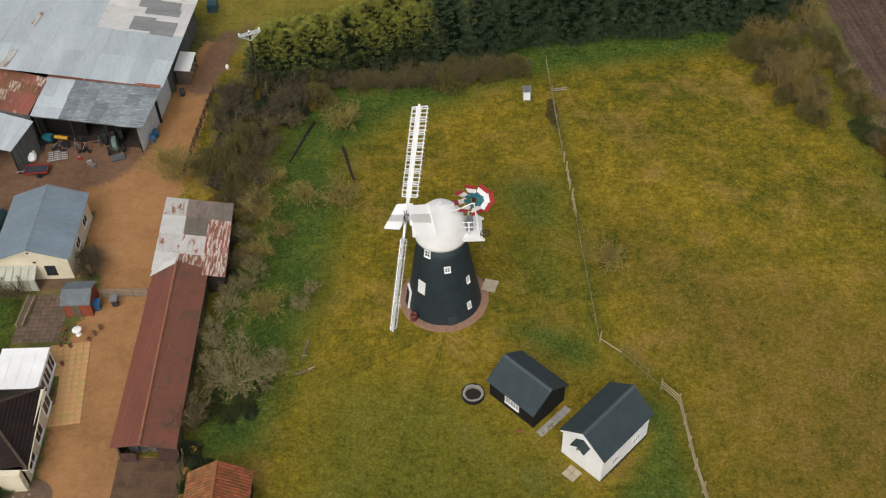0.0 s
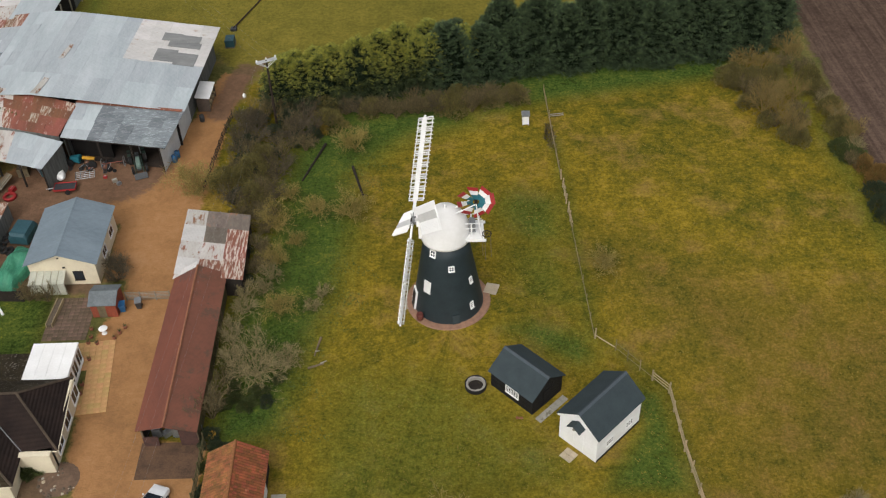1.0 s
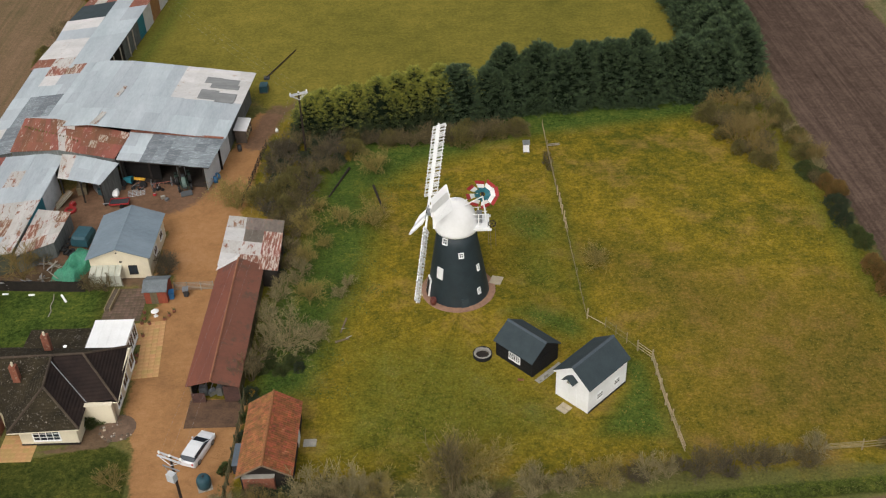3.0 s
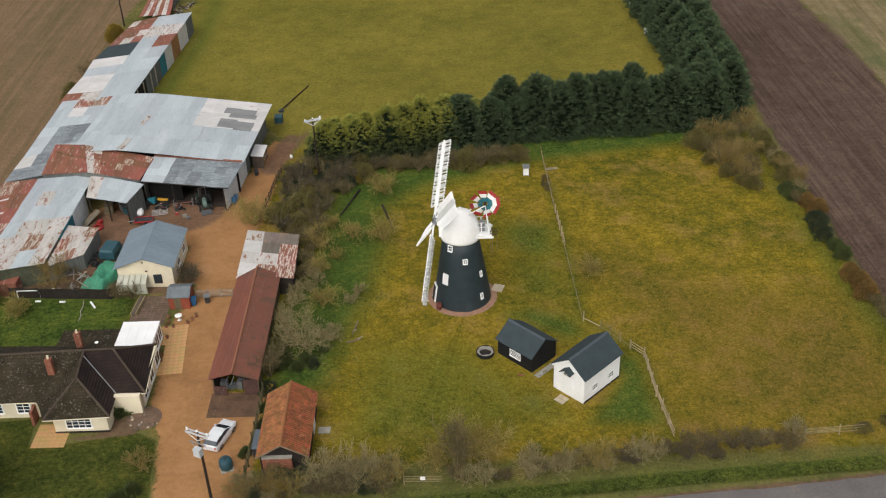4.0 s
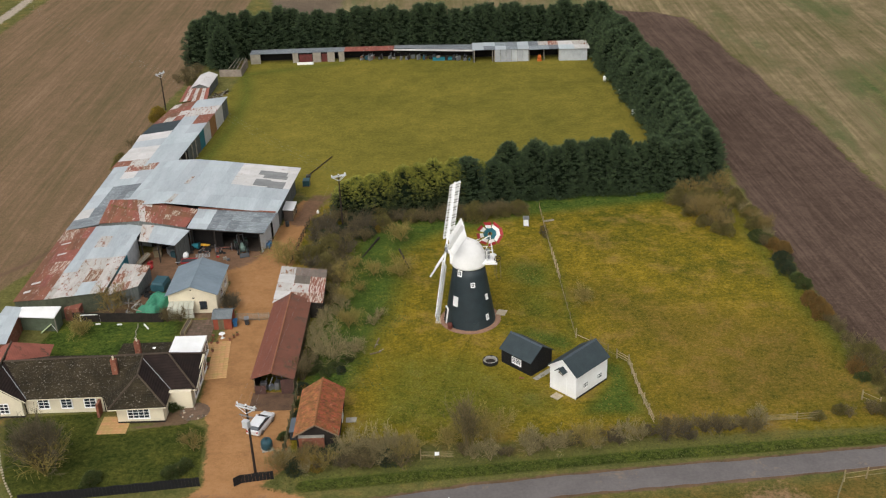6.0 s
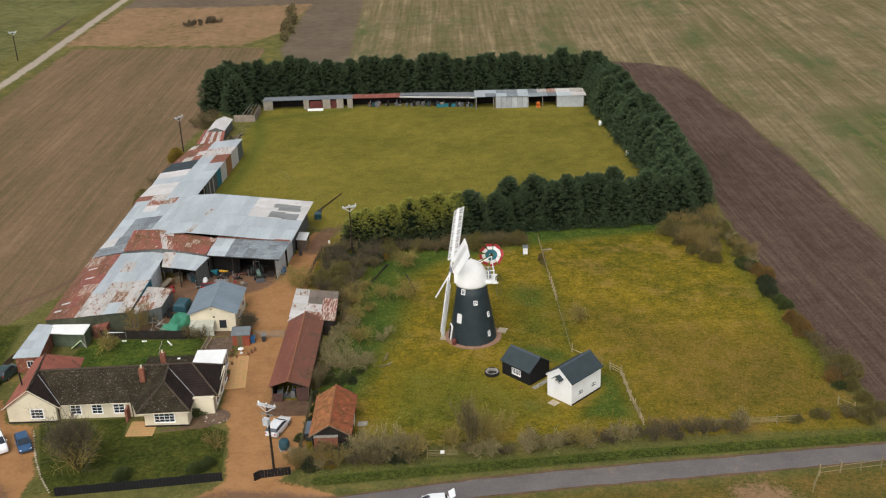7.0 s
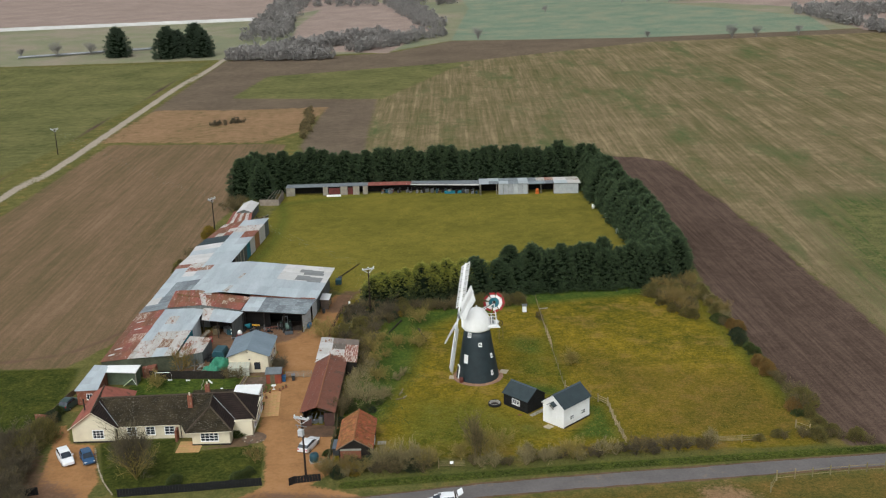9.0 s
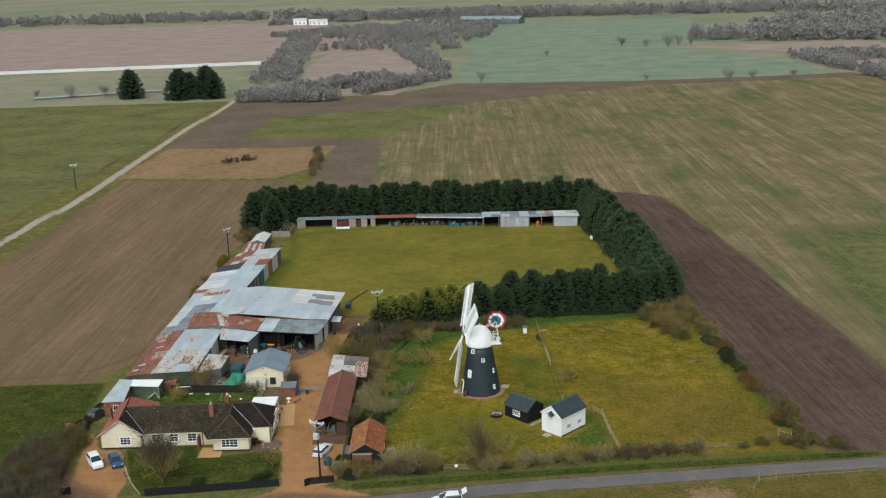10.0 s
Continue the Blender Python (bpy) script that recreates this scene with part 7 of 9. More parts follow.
part("bucket", lofted([(2.25, 0.75, 0.75, 0.1, 0.6), (2.75, 0.75, 0.75, 0.05, 0.14)]), DARKPLASTIC, tr)
tl = thing("trailer", pose(-44.5, 23.4, 0, 0, 0, 4), "small red flatbed trailer in the yard", "trailer")
part("bed", boxed(-1.4, -0.65, 0.5, 1.1, 0.65, 0.6), DARKPLASTIC, tl)
for y in (-0.7, 0.65):
    part("side", boxed(-1.4, y, 0.5, 1.1, y + 0.05, 0.72), REDPAINT, tl)
for x in (-1.42, 1.08):
    part("side", boxed(x, -0.65, 0.5, x + 0.05, 0.65, 0.72), REDPAINT, tl)
for sgn in (-1, 1):
    part("wheel", tubed((0.2, sgn * 0.68, 0.3), (0.2, sgn * 0.86, 0.3), 0.3, 0.3, 14), RUBBER, tl)
part("drawbar", tubed((-1.4, 0, 0.5), (-2.4, 0, 0.4), 0.05, 0.05, 5), METAL, tl)
rnd = random.Random(77)
bg = thing("bulk_bag", pose(-46.2, 25.9, 0), "heap of white bulk bags", "bags")
for k in range(5):
    bm = bmesh.new()
    bmesh.ops.create_icosphere(bm, subdivisions=2, radius=0.6)
    for v in bm.verts:
        v.co *= 1 + 0.25 * noise.noise(v.co * 2.5 + Vector((k * 7, 0, 0)))
        v.co.z = max(v.co.z * 0.8 + 0.45, 0)
    ob = part("bag", bm, WHITE, bg)
    ob.location, ob.scale = (rnd.uniform(-0.7, 0.7), rnd.uniform(-0.8, 0.8), 0.5 if k == 4 else 0), (1.15, 1.15, 1.1)
dg = thing("implement", pose(-43.9, 28.4, 0, 0, 0, -8), "yellow and teal farm implement under the lean-to", "implement")
part("boom", lofted([(0.2, 0.16, 0.12, 0.8, 1.1), (1.7, 0.2, 0.1, 0.8, 1.05)]), YELLOWPAINT, dg)
part("body", lofted([(-1.3, 0.3, 0.2, 0.5, 1.0), (-0.1, 0.5, 0.3, 0.4, 1.2)]), BARNTEAL, dg)
for x in (-1.3, 1.6):
    part("wheel", tubed((x, -0.75, 0.5), (x, -0.5, 0.5), 0.5, 0.5, 14), RUBBER, dg)
hr = thing("harrow", pose(-43.1, 26.2, 0, 0, 0, 12), "flat iron chain harrow on the ground", "harrow")
for k in range(5):
    part("bar", tubed((-1.1, -0.7 + 0.35 * k, 0.035), (1.1, -0.7 + 0.35 * k, 0.035), 0.04, 0.04, 4), METAL, hr)
    part("bar", tubed((-1.1 + 0.55 * k, -0.7, 0.06), (-1.1 + 0.55 * k, 0.7, 0.06), 0.04, 0.04, 4), METAL, hr)
rk = thing("hay_rake", pose(-39.9, 27.6, 0, 0, 0, 10), "old iron wheeled hay rake", "rake")
for x in (-1.3, 1.3):
    bm = bmesh.new()
    for i in range(16):
        a0, a1 = 2 * math.pi * i / 16, 2 * math.pi * (i + 1) / 16
        tube(bm, (x, 0.62 * math.cos(a0), 0.65 + 0.62 * math.sin(a0)), (x, 0.62 * math.cos(a1), 0.65 + 0.62 * math.sin(a1)), 0.05, 0.05, 4, False)
    part("wheel", bm, METAL, rk)
part("axle", tubed((-1.3, 0, 0.65), (1.3, 0, 0.65), 0.05, 0.05, 5), RUST, rk)
for x in (-0.8, -0.3, 0.2, 0.7):
    part("tine", tubed((x, 0, 0.65), (x, -0.7, 0.1), 0.03, 0.02, 4), RUST, rk)
for k, (x, y, mt, s, lb) in enumerate(((-40.5, 25.5, REDPAINT, 0.22, "red plastic can on the yard"), (-39.2, 24.7, GREYTIMBER, 0.3, "pale wooden crate on the yard"), (-38.6, 24.2, METAL, 0.25, "grey metal box on the yard"),
                                       (-51.0, 23.6, REDPAINT, 0.4, "red tractor wheel weight stack"), (-50.5, 27.0, TIMBER, 0.9, "stack of timber lengths in the shed"), (-48.3, 27.2, METAL, 0.8, "grey machine under the shed roof"), (-47.4, 26.2, TEALPLASTIC, 0.7, "teal drum under the shed roof"), (-42.2, 31.2, TEALPLASTIC, 0.9, "teal sprayer tank in the lean-to"))):
    q = thing("yard_box" if k else "fuel_can", pose(x, y, 0, 0, 0, 25 * k), lb, "box" if k else "can")
    part("body", boxed(-s, -s * 0.7, 0, s, s * 0.7, s * 1.3), mt, q)
    part("handle", tubed((-s * 0.6, 0, s * 1.3), (s * 0.6, 0, s * 1.45), 0.05, 0.05, 4), METAL, q)
rnd = random.Random(404)
for k in range(34):
    x = -47.5 + 9.5 * rnd.random()
    y = 28.6 - 0.21 * (x + 46) + rnd.uniform(-0.9, 1.4)
    if -46.6 < x < -42.8 and y < 26.4:
        continue
    q = thing("yard_junk", pose(x, y, 0, 0, 0, rnd.uniform(0, 180)), "small piece of farmyard junk before the lean-to", "junk", "yard junk")
    mt, s = rnd.choice((METAL, RUST, DARKPLASTIC, DARKTIMBER, TEALPLASTIC, RUST, DARKPLASTIC, RUBBER)), rnd.uniform(0.14, 0.36)
    if k % 3 == 0:
        part("rim", lathe(bmesh.new(), [(s * 0.6, 0.02), (s * 1.1, 0.02), (s * 1.2, 0.12), (s, 0.24), (s * 0.6, 0.2)], 14), RUBBER, q)
    elif k % 3 == 1:
        part("body", lofted([(-s, s * 0.7, s * 0.5, 0, s), (s * 0.8, s * 0.8, s * 0.6, 0, s * 1.3)]), mt, q)
        part("handle", tubed((-s, 0, s * 0.8), (s * 1.6, s * 0.4, s * 2.1), 0.04, 0.03, 5), METAL, q)
    else:
        for i in range(4):
            part("bar", tubed((-s * 2, 0.12 * i - 0.2, 0.05), (s * 2.4, 0.15 * i - 0.25, 0.1 + s * rnd.random()), 0.05, 0.05, 5), mt, q)
lg = thing("timber_stack", pose(-52.4, 24.0, 0, 0, 0, 55), "leaning stack of timber planks", "timber")
for k in range(8):
    part("plank", tubed((-1.5 + 0.1 * k, -0.5 + 0.13 * k, 0.1 + 0.05 * k), (1.6, -0.4 + 0.13 * k, 1.2 + 0.06 * (k % 3)), 0.07, 0.07, 4), TIMBER if k % 2 else GREYTIMBER, lg)
for k, (x, y) in enumerate(((-32.7, 28.2), (-32.5, 29.0), (-30.6, 36.2))):
    br = thing("drum", pose(x, y, 0), "blue plastic drum beside the barn" if k < 2 else "dark drum beside the barn", "drum")
    part("body", lathe(bmesh.new(), [(0, 0), (0.3, 0), (0.33, 0.4), (0.3, 0.9), (0, 0.92)], 12), BLUEPLASTIC if k < 2 else DARKPLASTIC, br)
    part("cap", lathe(bmesh.new(), [(0.1, 0.92), (0.1, 0.97), (0, 0.97)], 8, centre=(0.12, 0)), DARKPLASTIC, br)
tarp = thing("tarpaulin_heap", pose(-46.8, 10.1, 0, 0, 0, 72), "green tarpaulin over a heap of stores", "tarpaulin")
bm = bmesh.new()
bmesh.ops.create_grid(bm, x_segments=26, y_segments=18, size=1.0)
for v in bm.verts:
    x, y = v.co.x, v.co.y
    e = max(0, 1 - max(abs(x), abs(y)) ** 4)
    v.co = Vector((x * 3.3, y * 1.75, 0.05 + 1.75 * e * (0.75 + 0.5 * noise.noise(Vector((x * 1.6, y * 1.6, 3)))) + 0.12 * noise.noise(Vector((x * 6, y * 6, 1))) * e))
part("cloth", bm, GREENTARP, tarp)
part("stores", boxed(-2.2, -1.1, 0, 2.2, 1.1, 0.7), DARKPLASTIC, tarp)
bt = thing("covered_trailer", pose(-47.2, 15.3, 0, 0, 0, 80), "dark teal covered box trailer", "trailer")
part("body", lofted([(-1.5, 1.05, 0.75, 0.4, 1.5), (-1.2, 1.1, 0.9, 0.4, 1.75), (1.0, 1.1, 0.9, 0.4, 1.8), (1.35, 1.0, 0.7, 0.4, 1.45)]), TEALPLASTIC, bt)
for sgn in (-1, 1):
    part("wheel", tubed((0, sgn * 1.0, 0.35), (0, sgn * 1.2, 0.35), 0.35, 0.35, 14), RUBBER, bt)
ty = thing("tyre_pile", pose(-48.9, 14.2, 0), "pile of old black tyres", "tyres")
for k in range(9):
    bm = bmesh.new()
    lathe(bm, [(0.28, 0.0), (0.46, 0.02), (0.5, 0.12), (0.46, 0.23), (0.28, 0.25), (0.26, 0.12), (0.28, 0.0)], 16)
    ob = part("tyre", bm, RUBBER, ty)
    ob.matrix_local = pose(rnd.uniform(-0.8, 0.8), rnd.uniform(-2.0, 2.0), 0.24 * (k // 4), rnd.uniform(-25, 25), rnd.uniform(-25, 25), 0)
for k, (x, y, h) in enumerate(((-51.0, 10.6, 1.0), (-49.6, 10.0, 1.2), (-50.4, 7.6, 0.8), (-48.9, 6.8, 0.5), (-52.3, 7.2, 0.6))):
    q = thing("scrap_heap", pose(x, y, 0, 0, 0, 40 * k), "heap of pale scrap and netting by the fence", "scrap", "scrap heaps")
    for i in range(7):
        a = rnd.uniform(0, 6.28)
        part("piece", tubed((math.cos(a), math.sin(a) * 0.7, 0.05), (-0.6 * math.cos(a), -0.5 * math.sin(a), h * rnd.uniform(0.4, 1.0)), 0.07, 0.07, 4), rnd.choice((GREYTIMBER, METAL, GREYTIMBER, TIMBER)), q)
for k, (x, y, x1, y1) in enumerate(((-50.2, 9.4, -48.0, 6.5), (-54.5, 5.2, -53.8, 5.2), (-51.3, 4.9, -50.6, 4.9), (-47.3, 4.7, -46.4, 3.4))):
    q = thing("pale_pole" if k == 0 else "garden_item", pose(x, y, 0), "pale pole propped among the scrap" if k == 0 else "white plastic item by the garden fence", "pole" if k == 0 else "toy")
    part("body", tubed((0, 0, 0.08), (x1 - x, y1 - y, 0.08 if k else 1.2), 0.07 if k == 0 else 0.13, None, 6), WHITE if k else GREYTIMBER, q)
hose = thing("garden_hose", pose(-48.3, 5.0, 0), "pale garden hose trailing over the lawn", "hose")
bm = bmesh.new()
run = [(0.0, 0.0), (0.25, -1.1), (0.2, -2.2), (0.55, -3.2), (0.5, -4.2)]
for (xa, ya), (xb, yb) in zip(run, run[1:]):
    tube(bm, (xa, ya, 0.05), (xb, yb, 0.05), 0.05, 0.05, 6)
part("pipe", bm, GREYTIMBER, hose)
whl = thing("cable_drum", pose(-51.0, 22.4, -0.05), "red iron cable drum on the ground", "drum")
part("rim", lathe(bmesh.new(), [(0.45, 0.1), (0.75, 0.05), (0.8, 0.3), (0.7, 0.42), (0.45, 0.35)], 18), REDPAINT, whl)


# ---------------------------------------------------------------- poles
GALVANISED = surface("galvanised_steel", (0.62, 0.64, 0.65), (0.48, 0.5, 0.52), 1, 8, 0.5, metal=0.2)


def pole(x, y, h, label, arms=1, head=0.0, boxy=False, turn=0):
    t = thing("utility_pole", pose(x, y, 0, 0, 0, turn), label, "pole", "utility poles")
    part("shaft", tubed((0, 0, 0), (0.0, 0.0, h), 0.17, 0.11, 10), POLEWOOD, t)
    for k in range(arms):
        z = h - 0.2 - 0.9 * k
        for yy in (-0.17, 0.17):
            part("crossarm", boxed(-1.25, yy - 0.05, z - 0.08, 1.25, yy + 0.05, z + 0.08), GALVANISED, t)
        for xx in (-1.15, 0.0, 1.15):
            part("insulator", lathe(bmesh.new(), [(0, z + 0.42), (0.09, z + 0.38), (0.11, z + 0.2), (0.06, z + 0.08)], 8, centre=(xx, 0)), WHITE, t)
        for sgn in (-1, 1):
            part("brace", tubed((sgn * 1.1, 0.2, z - 0.05), (0, 0.14, z - 0.85), 0.04, 0.04, 4), GALVANISED, t)
            part("brace", tubed((sgn * 1.1, -0.2, z - 0.05), (0, -0.14, z - 0.85), 0.04, 0.04, 4), GALVANISED, t)
        if k == 0 and arms > 1:
            part("end_frame", boxed(-0.7, -0.75, z - 0.06, 0.7, -0.67, z + 0.04), GALVANISED, t)
    if boxy:
        part("transformer", boxed(-0.38, -0.68, h - 2.7, 0.38, -0.12, h - 1.8), GALVANISED, t, "pale grey pole transformer")
        part("step_rail", boxed(-0.9, -0.25, h - 1.35, 0.9, -0.15, h - 1.25), METAL, t)
        for xx in (-0.7, 0.7):
            part("stay", tubed((xx, -0.2, h - 1.3), (xx * 0.5, -0.3, h - 2.0), 0.03, 0.03, 4), METAL, t)
    return t


pole(-25.8, -30.3, 9.75, "dark timber pole with transformer and braced cross-arms", 1, boxy=True, turn=-25)
pole(-21.0, 34.4, 9.9, "timber pole with pale braced cross-arms at the hedge end", 1, turn=25)
pole(-65.6, 98.4, 8.5, "dark timber pole beside the ploughland", 1, turn=60)
pole(-140.5, 197.5, 9.2, "timber pole beside the farm track", 1, turn=30)
wire = bmesh.new()


def strand(bm, p, q, sag=0.8, r=0.004, n=14):
    p, q = Vector(p), Vector(q)
    last = p
    for i in range(1, n + 1):
        u = i / n
        c = p.lerp(q, u) - Vector((0, 0, 4 * sag * u * (1 - u)))
        tube(bm, last, c, r, r, 3, False)
        last = c


for dx in (-0.95, 0, 0.95):
    strand(wire, (-25.7 + dx, -30.2 - 0.3 * dx, 9.9), (-21.0 + dx, 34.4 + 0.4 * dx, 10.1), 1.0)
    strand(wire, (-21.0 + dx, 34.4 + 0.4 * dx, 10.1), (-65.6 + 0.5 * dx, 98.4 + dx, 8.7), 1.2)
    strand(wire, (-65.6 + 0.5 * dx, 98.4 + dx, 8.7), (-140.5 + dx, 197.5 + 0.5 * dx, 9.4), 1.8)
solid("overhead_wires", wire, METAL, label="thin overhead wires between the poles", category="wires", kind="stuff")
lp = thing("fallen_pole", pose(-29.4, 57.5, 0), "dark fallen pole lying on the paddock edge", "pole")
part("shaft", tubed((0, 0, 0.3), (3.6, 9.5, 0.15), 0.12, 0.08, 8), POLEWOOD, lp)
part("prop", boxed(-0.4, -0.4, 0, 0.4, 0.4, 0.35), DARKPLASTIC, lp)
for k, (a, b) in enumerate((((-11.2, 25.8), (-9.5, 19.4)), ((-14.7, 30.4), (-17.0, 23.6)), ((-13.1, -1.2), (-13.6, -3.6)), ((-14.1, -5.2), (-12.6, -4.6)))):
    q = thing("log", pose(a[0], a[1], 0), "dark wet log lying in the grass" if k < 2 else "grey rotting log lying in the grass", "log", "logs")
    part("trunk", tubed((0, 0, 0.2 if k < 2 else 0.1), (b[0] - a[0], b[1] - a[1], 0.12 if k < 2 else 0.06), 0.17 if k < 2 else 0.12, 0.1 if k < 2 else 0.08, 8), DARKTIMBER if k < 2 else TIMBER, q)
    part("limb", tubed(((b[0] - a[0]) * 0.8, (b[1] - a[1]) * 0.8, 0.2), ((b[0] - a[0]) * 0.9 + 0.5, (b[1] - a[1]) * 0.9, 0.5), 0.08, 0.04, 6), DARKTIMBER if k < 2 else GREYTIMBER, q)
sg = thing("notice_board", pose(-4.9, -28.5, 0), "small white notice board at the roadside", "sign")
part("board", boxed(-0.25, -0.09, 0.75, 0.25, -0.03, 1.2), WHITE, sg)
for x in (-0.28, 0.28):
    part("post", boxed(x - 0.03, 0.03, 0, x + 0.03, 0.09, 1.4), TIMBER, sg)
for x, y in ((32.8, 108.0), (35.8, 85.2), (35.0, 99.0)):
    q = thing("white_drum", pose(x, y, 0), "white plastic drum at the hedge foot", "drum", "white drums")
    part("body", lathe(bmesh.new(), [(0, 0), (0.35, 0), (0.4, 0.5), (0.35, 1.1), (0, 1.15)], 12), WHITE, q)
wb = thing("white_bin", pose(-25.9, 41.0, 0), "small white sack standing on the grass", "sack")
part("body", lathe(bmesh.new(), [(0, 0), (0.2, 0.05), (0.24, 0.35), (0.1, 0.65), (0, 0.68)], 10), WHITE, wb)


# ---------------------------------------------------------------- plants
def leafy(name, centres, axes, count, length, width, spread, material, seed, droop=0.0):
    """Sprays of small folded leaves round axes that start at the centres."""
    rng = np.random.default_rng(seed)
    c, a = np.repeat(np.asarray(centres, float), count, 0), np.repeat(np.asarray(axes, float), count, 0)
    n = len(c)
    d = a + rng.normal(0, spread, (n, 3))
    d[:, 2] -= droop
    d /= np.linalg.norm(d, axis=1)[:, None]
    s = np.cross(d, rng.normal(0, 1, (n, 3)))
    s /= np.linalg.norm(s, axis=1)[:, None] + 1e-9
    u = np.cross(s, d)
    L, W = (length * rng.uniform(0.6, 1.3, n))[:, None], (width * rng.uniform(0.6, 1.3, n))[:, None]
    c = c + rng.normal(0, 0.12, (n, 3)) * length
    v = np.stack([c, c + d * L * 0.55 + s * W + u * W * 0.3, c + d * L, c + d * L * 0.5 - s * W + u * W * 0.3], 1).reshape(-1, 3)
    i = np.arange(n)[:, None] * 4
    f = np.concatenate([i + [0, 1, 2], i + [0, 2, 3]], 0)
    return triangles(name, v, f, material)


def triangles(name, v, f, material):
    me = bpy.data.meshes.new(name)
    f = np.asarray(f, np.int32)
    v = np.asarray(v, np.float32)
    me.vertices.add(len(v))
    me.vertices.foreach_set("co", v.ravel())
    me.loops.add(f.size)
    me.loops.foreach_set("vertex_index", f.ravel())
    me.polygons.add(len(f))
    me.polygons.foreach_set("loop_start", np.arange(0, f.size, 3, dtype=np.int32))
    me.update(calc_edges=True)
    me.materials.append(material)
    return me


def twiggy(name, seed, stems, height, spread, material, depth=4, thick=0.05, forks=3, up=0.35, trunk=0.0, curl=0.25, droop=0.0):
    """A bare winter crown: stems that fork and thin out to twigs, as three-sided tubes."""
    rng = np.random.default_rng(seed)
    P, D, L, R = [], [], [], []
    for k in range(stems):
        an = 2 * math.pi * (k + rng.uniform(0, 0.8)) / stems
        out = rng.uniform(0.25, 1.0) * spread
        d = np.array([math.cos(an) * out, math.sin(an) * out, height * rng.uniform(0.55, 1.0)])
        l = np.linalg.norm(d)
        P.append([math.cos(an) * 0.12, math.sin(an) * 0.12, trunk]), D.append(d / l), L.append(l * 0.42), R.append(thick)
    P, D, L, R = np.array(P), np.array(D), np.array(L), np.array(R)
    segs = []
    if trunk:
        segs.append((np.zeros((1, 3)), np.array([[0, 0, trunk + 0.1]]), np.array([thick * 2.0]), np.array([thick * 1.5])))
    for lev in range(depth):
        E = P + D * L[:, None]
        segs.append((P, E, R, R * 0.65))
        k = forks + (1 if lev == 0 else 0)
        u = rng.uniform(0.45, 1.0, (len(P), k))
        u[:, 0] = 1.0
        nP = (P[:, None] + (E - P)[:, None] * u[..., None]).reshape(-1, 3)
        nD = np.repeat(D, k, 0) + rng.normal(0, 0.42 + curl * lev * 0.5, (len(nP), 3))
        nD[:, 2] += up * 0.4 - droop * lev
        nD /= np.linalg.norm(nD, axis=1)[:, None]
        P, D = nP, nD
        L = np.repeat(L, k) * rng.uniform(0.5, 0.85, len(nP))
        R = np.maximum(np.repeat(R, k) * 0.6, 0.016)
    A, B, r0, r1 = [np.concatenate([s[i] for s in segs]) for i in range(4)]
    A[:, 2], B[:, 2] = np.maximum(A[:, 2], -0.05), np.maximum(B[:, 2], 0.05)
    d = B - A
    d /= np.linalg.norm(d, axis=1)[:, None] + 1e-9
    s = np.cross(d, np.where(np.abs(d[:, 2:3]) > 0.9, [[1.0, 0, 0]], [[0, 0, 1.0]]))
    s /= np.linalg.norm(s, axis=1)[:, None] + 1e-9
    t = np.cross(d, s)
    ring = [(math.cos(q), math.sin(q)) for q in (0, 2.094, 4.189)]
    v = np.stack([A + (s * c + t * w) * r0[:, None] for c, w in ring] + [B + (s * c + t * w) * r1[:, None] for c, w in ring], 1).reshape(-1, 3)
    i = np.arange(len(A))[:, None] * 6
    f = np.concatenate([i + [a, b, b + 3] for a, b in ((0, 1), (1, 2), (2, 0))] + [i + [a, b + 3, a + 3] for a, b in ((0, 1), (1, 2), (2, 0))], 0)
    return triangles(name, v, f, material)


def trunk_mesh(name, h, r, mat):
    me = bpy.data.meshes.new(name)
    bm = tubed((0, 0, 0), (0.05, 0.03, h), r, r * 0.5, 8)
    bm.to_mesh(me)
    bm.free()
    me.materials.append(mat)
    return me


def plant(name, meshes, label, category, group=""):
    """The meshes, name and labels of one kind of plant, set out by planted()."""
    return dict(name=name, meshes=meshes, label=label, category=category, group=group)


def planted(kind, x, y, scale=1.0, turn=None, rnd=random, tall=1.0):
    t = thing(kind["name"], pose(x, y, 0, 0, 0, rnd.uniform(0, 360) if turn is None else turn), kind["label"], kind["category"], kind["group"])
    for nm, me in kind["meshes"]:
        o = new(nm, me)
        o.parent = t
        o.scale = (scale, scale, scale * tall)
    return t


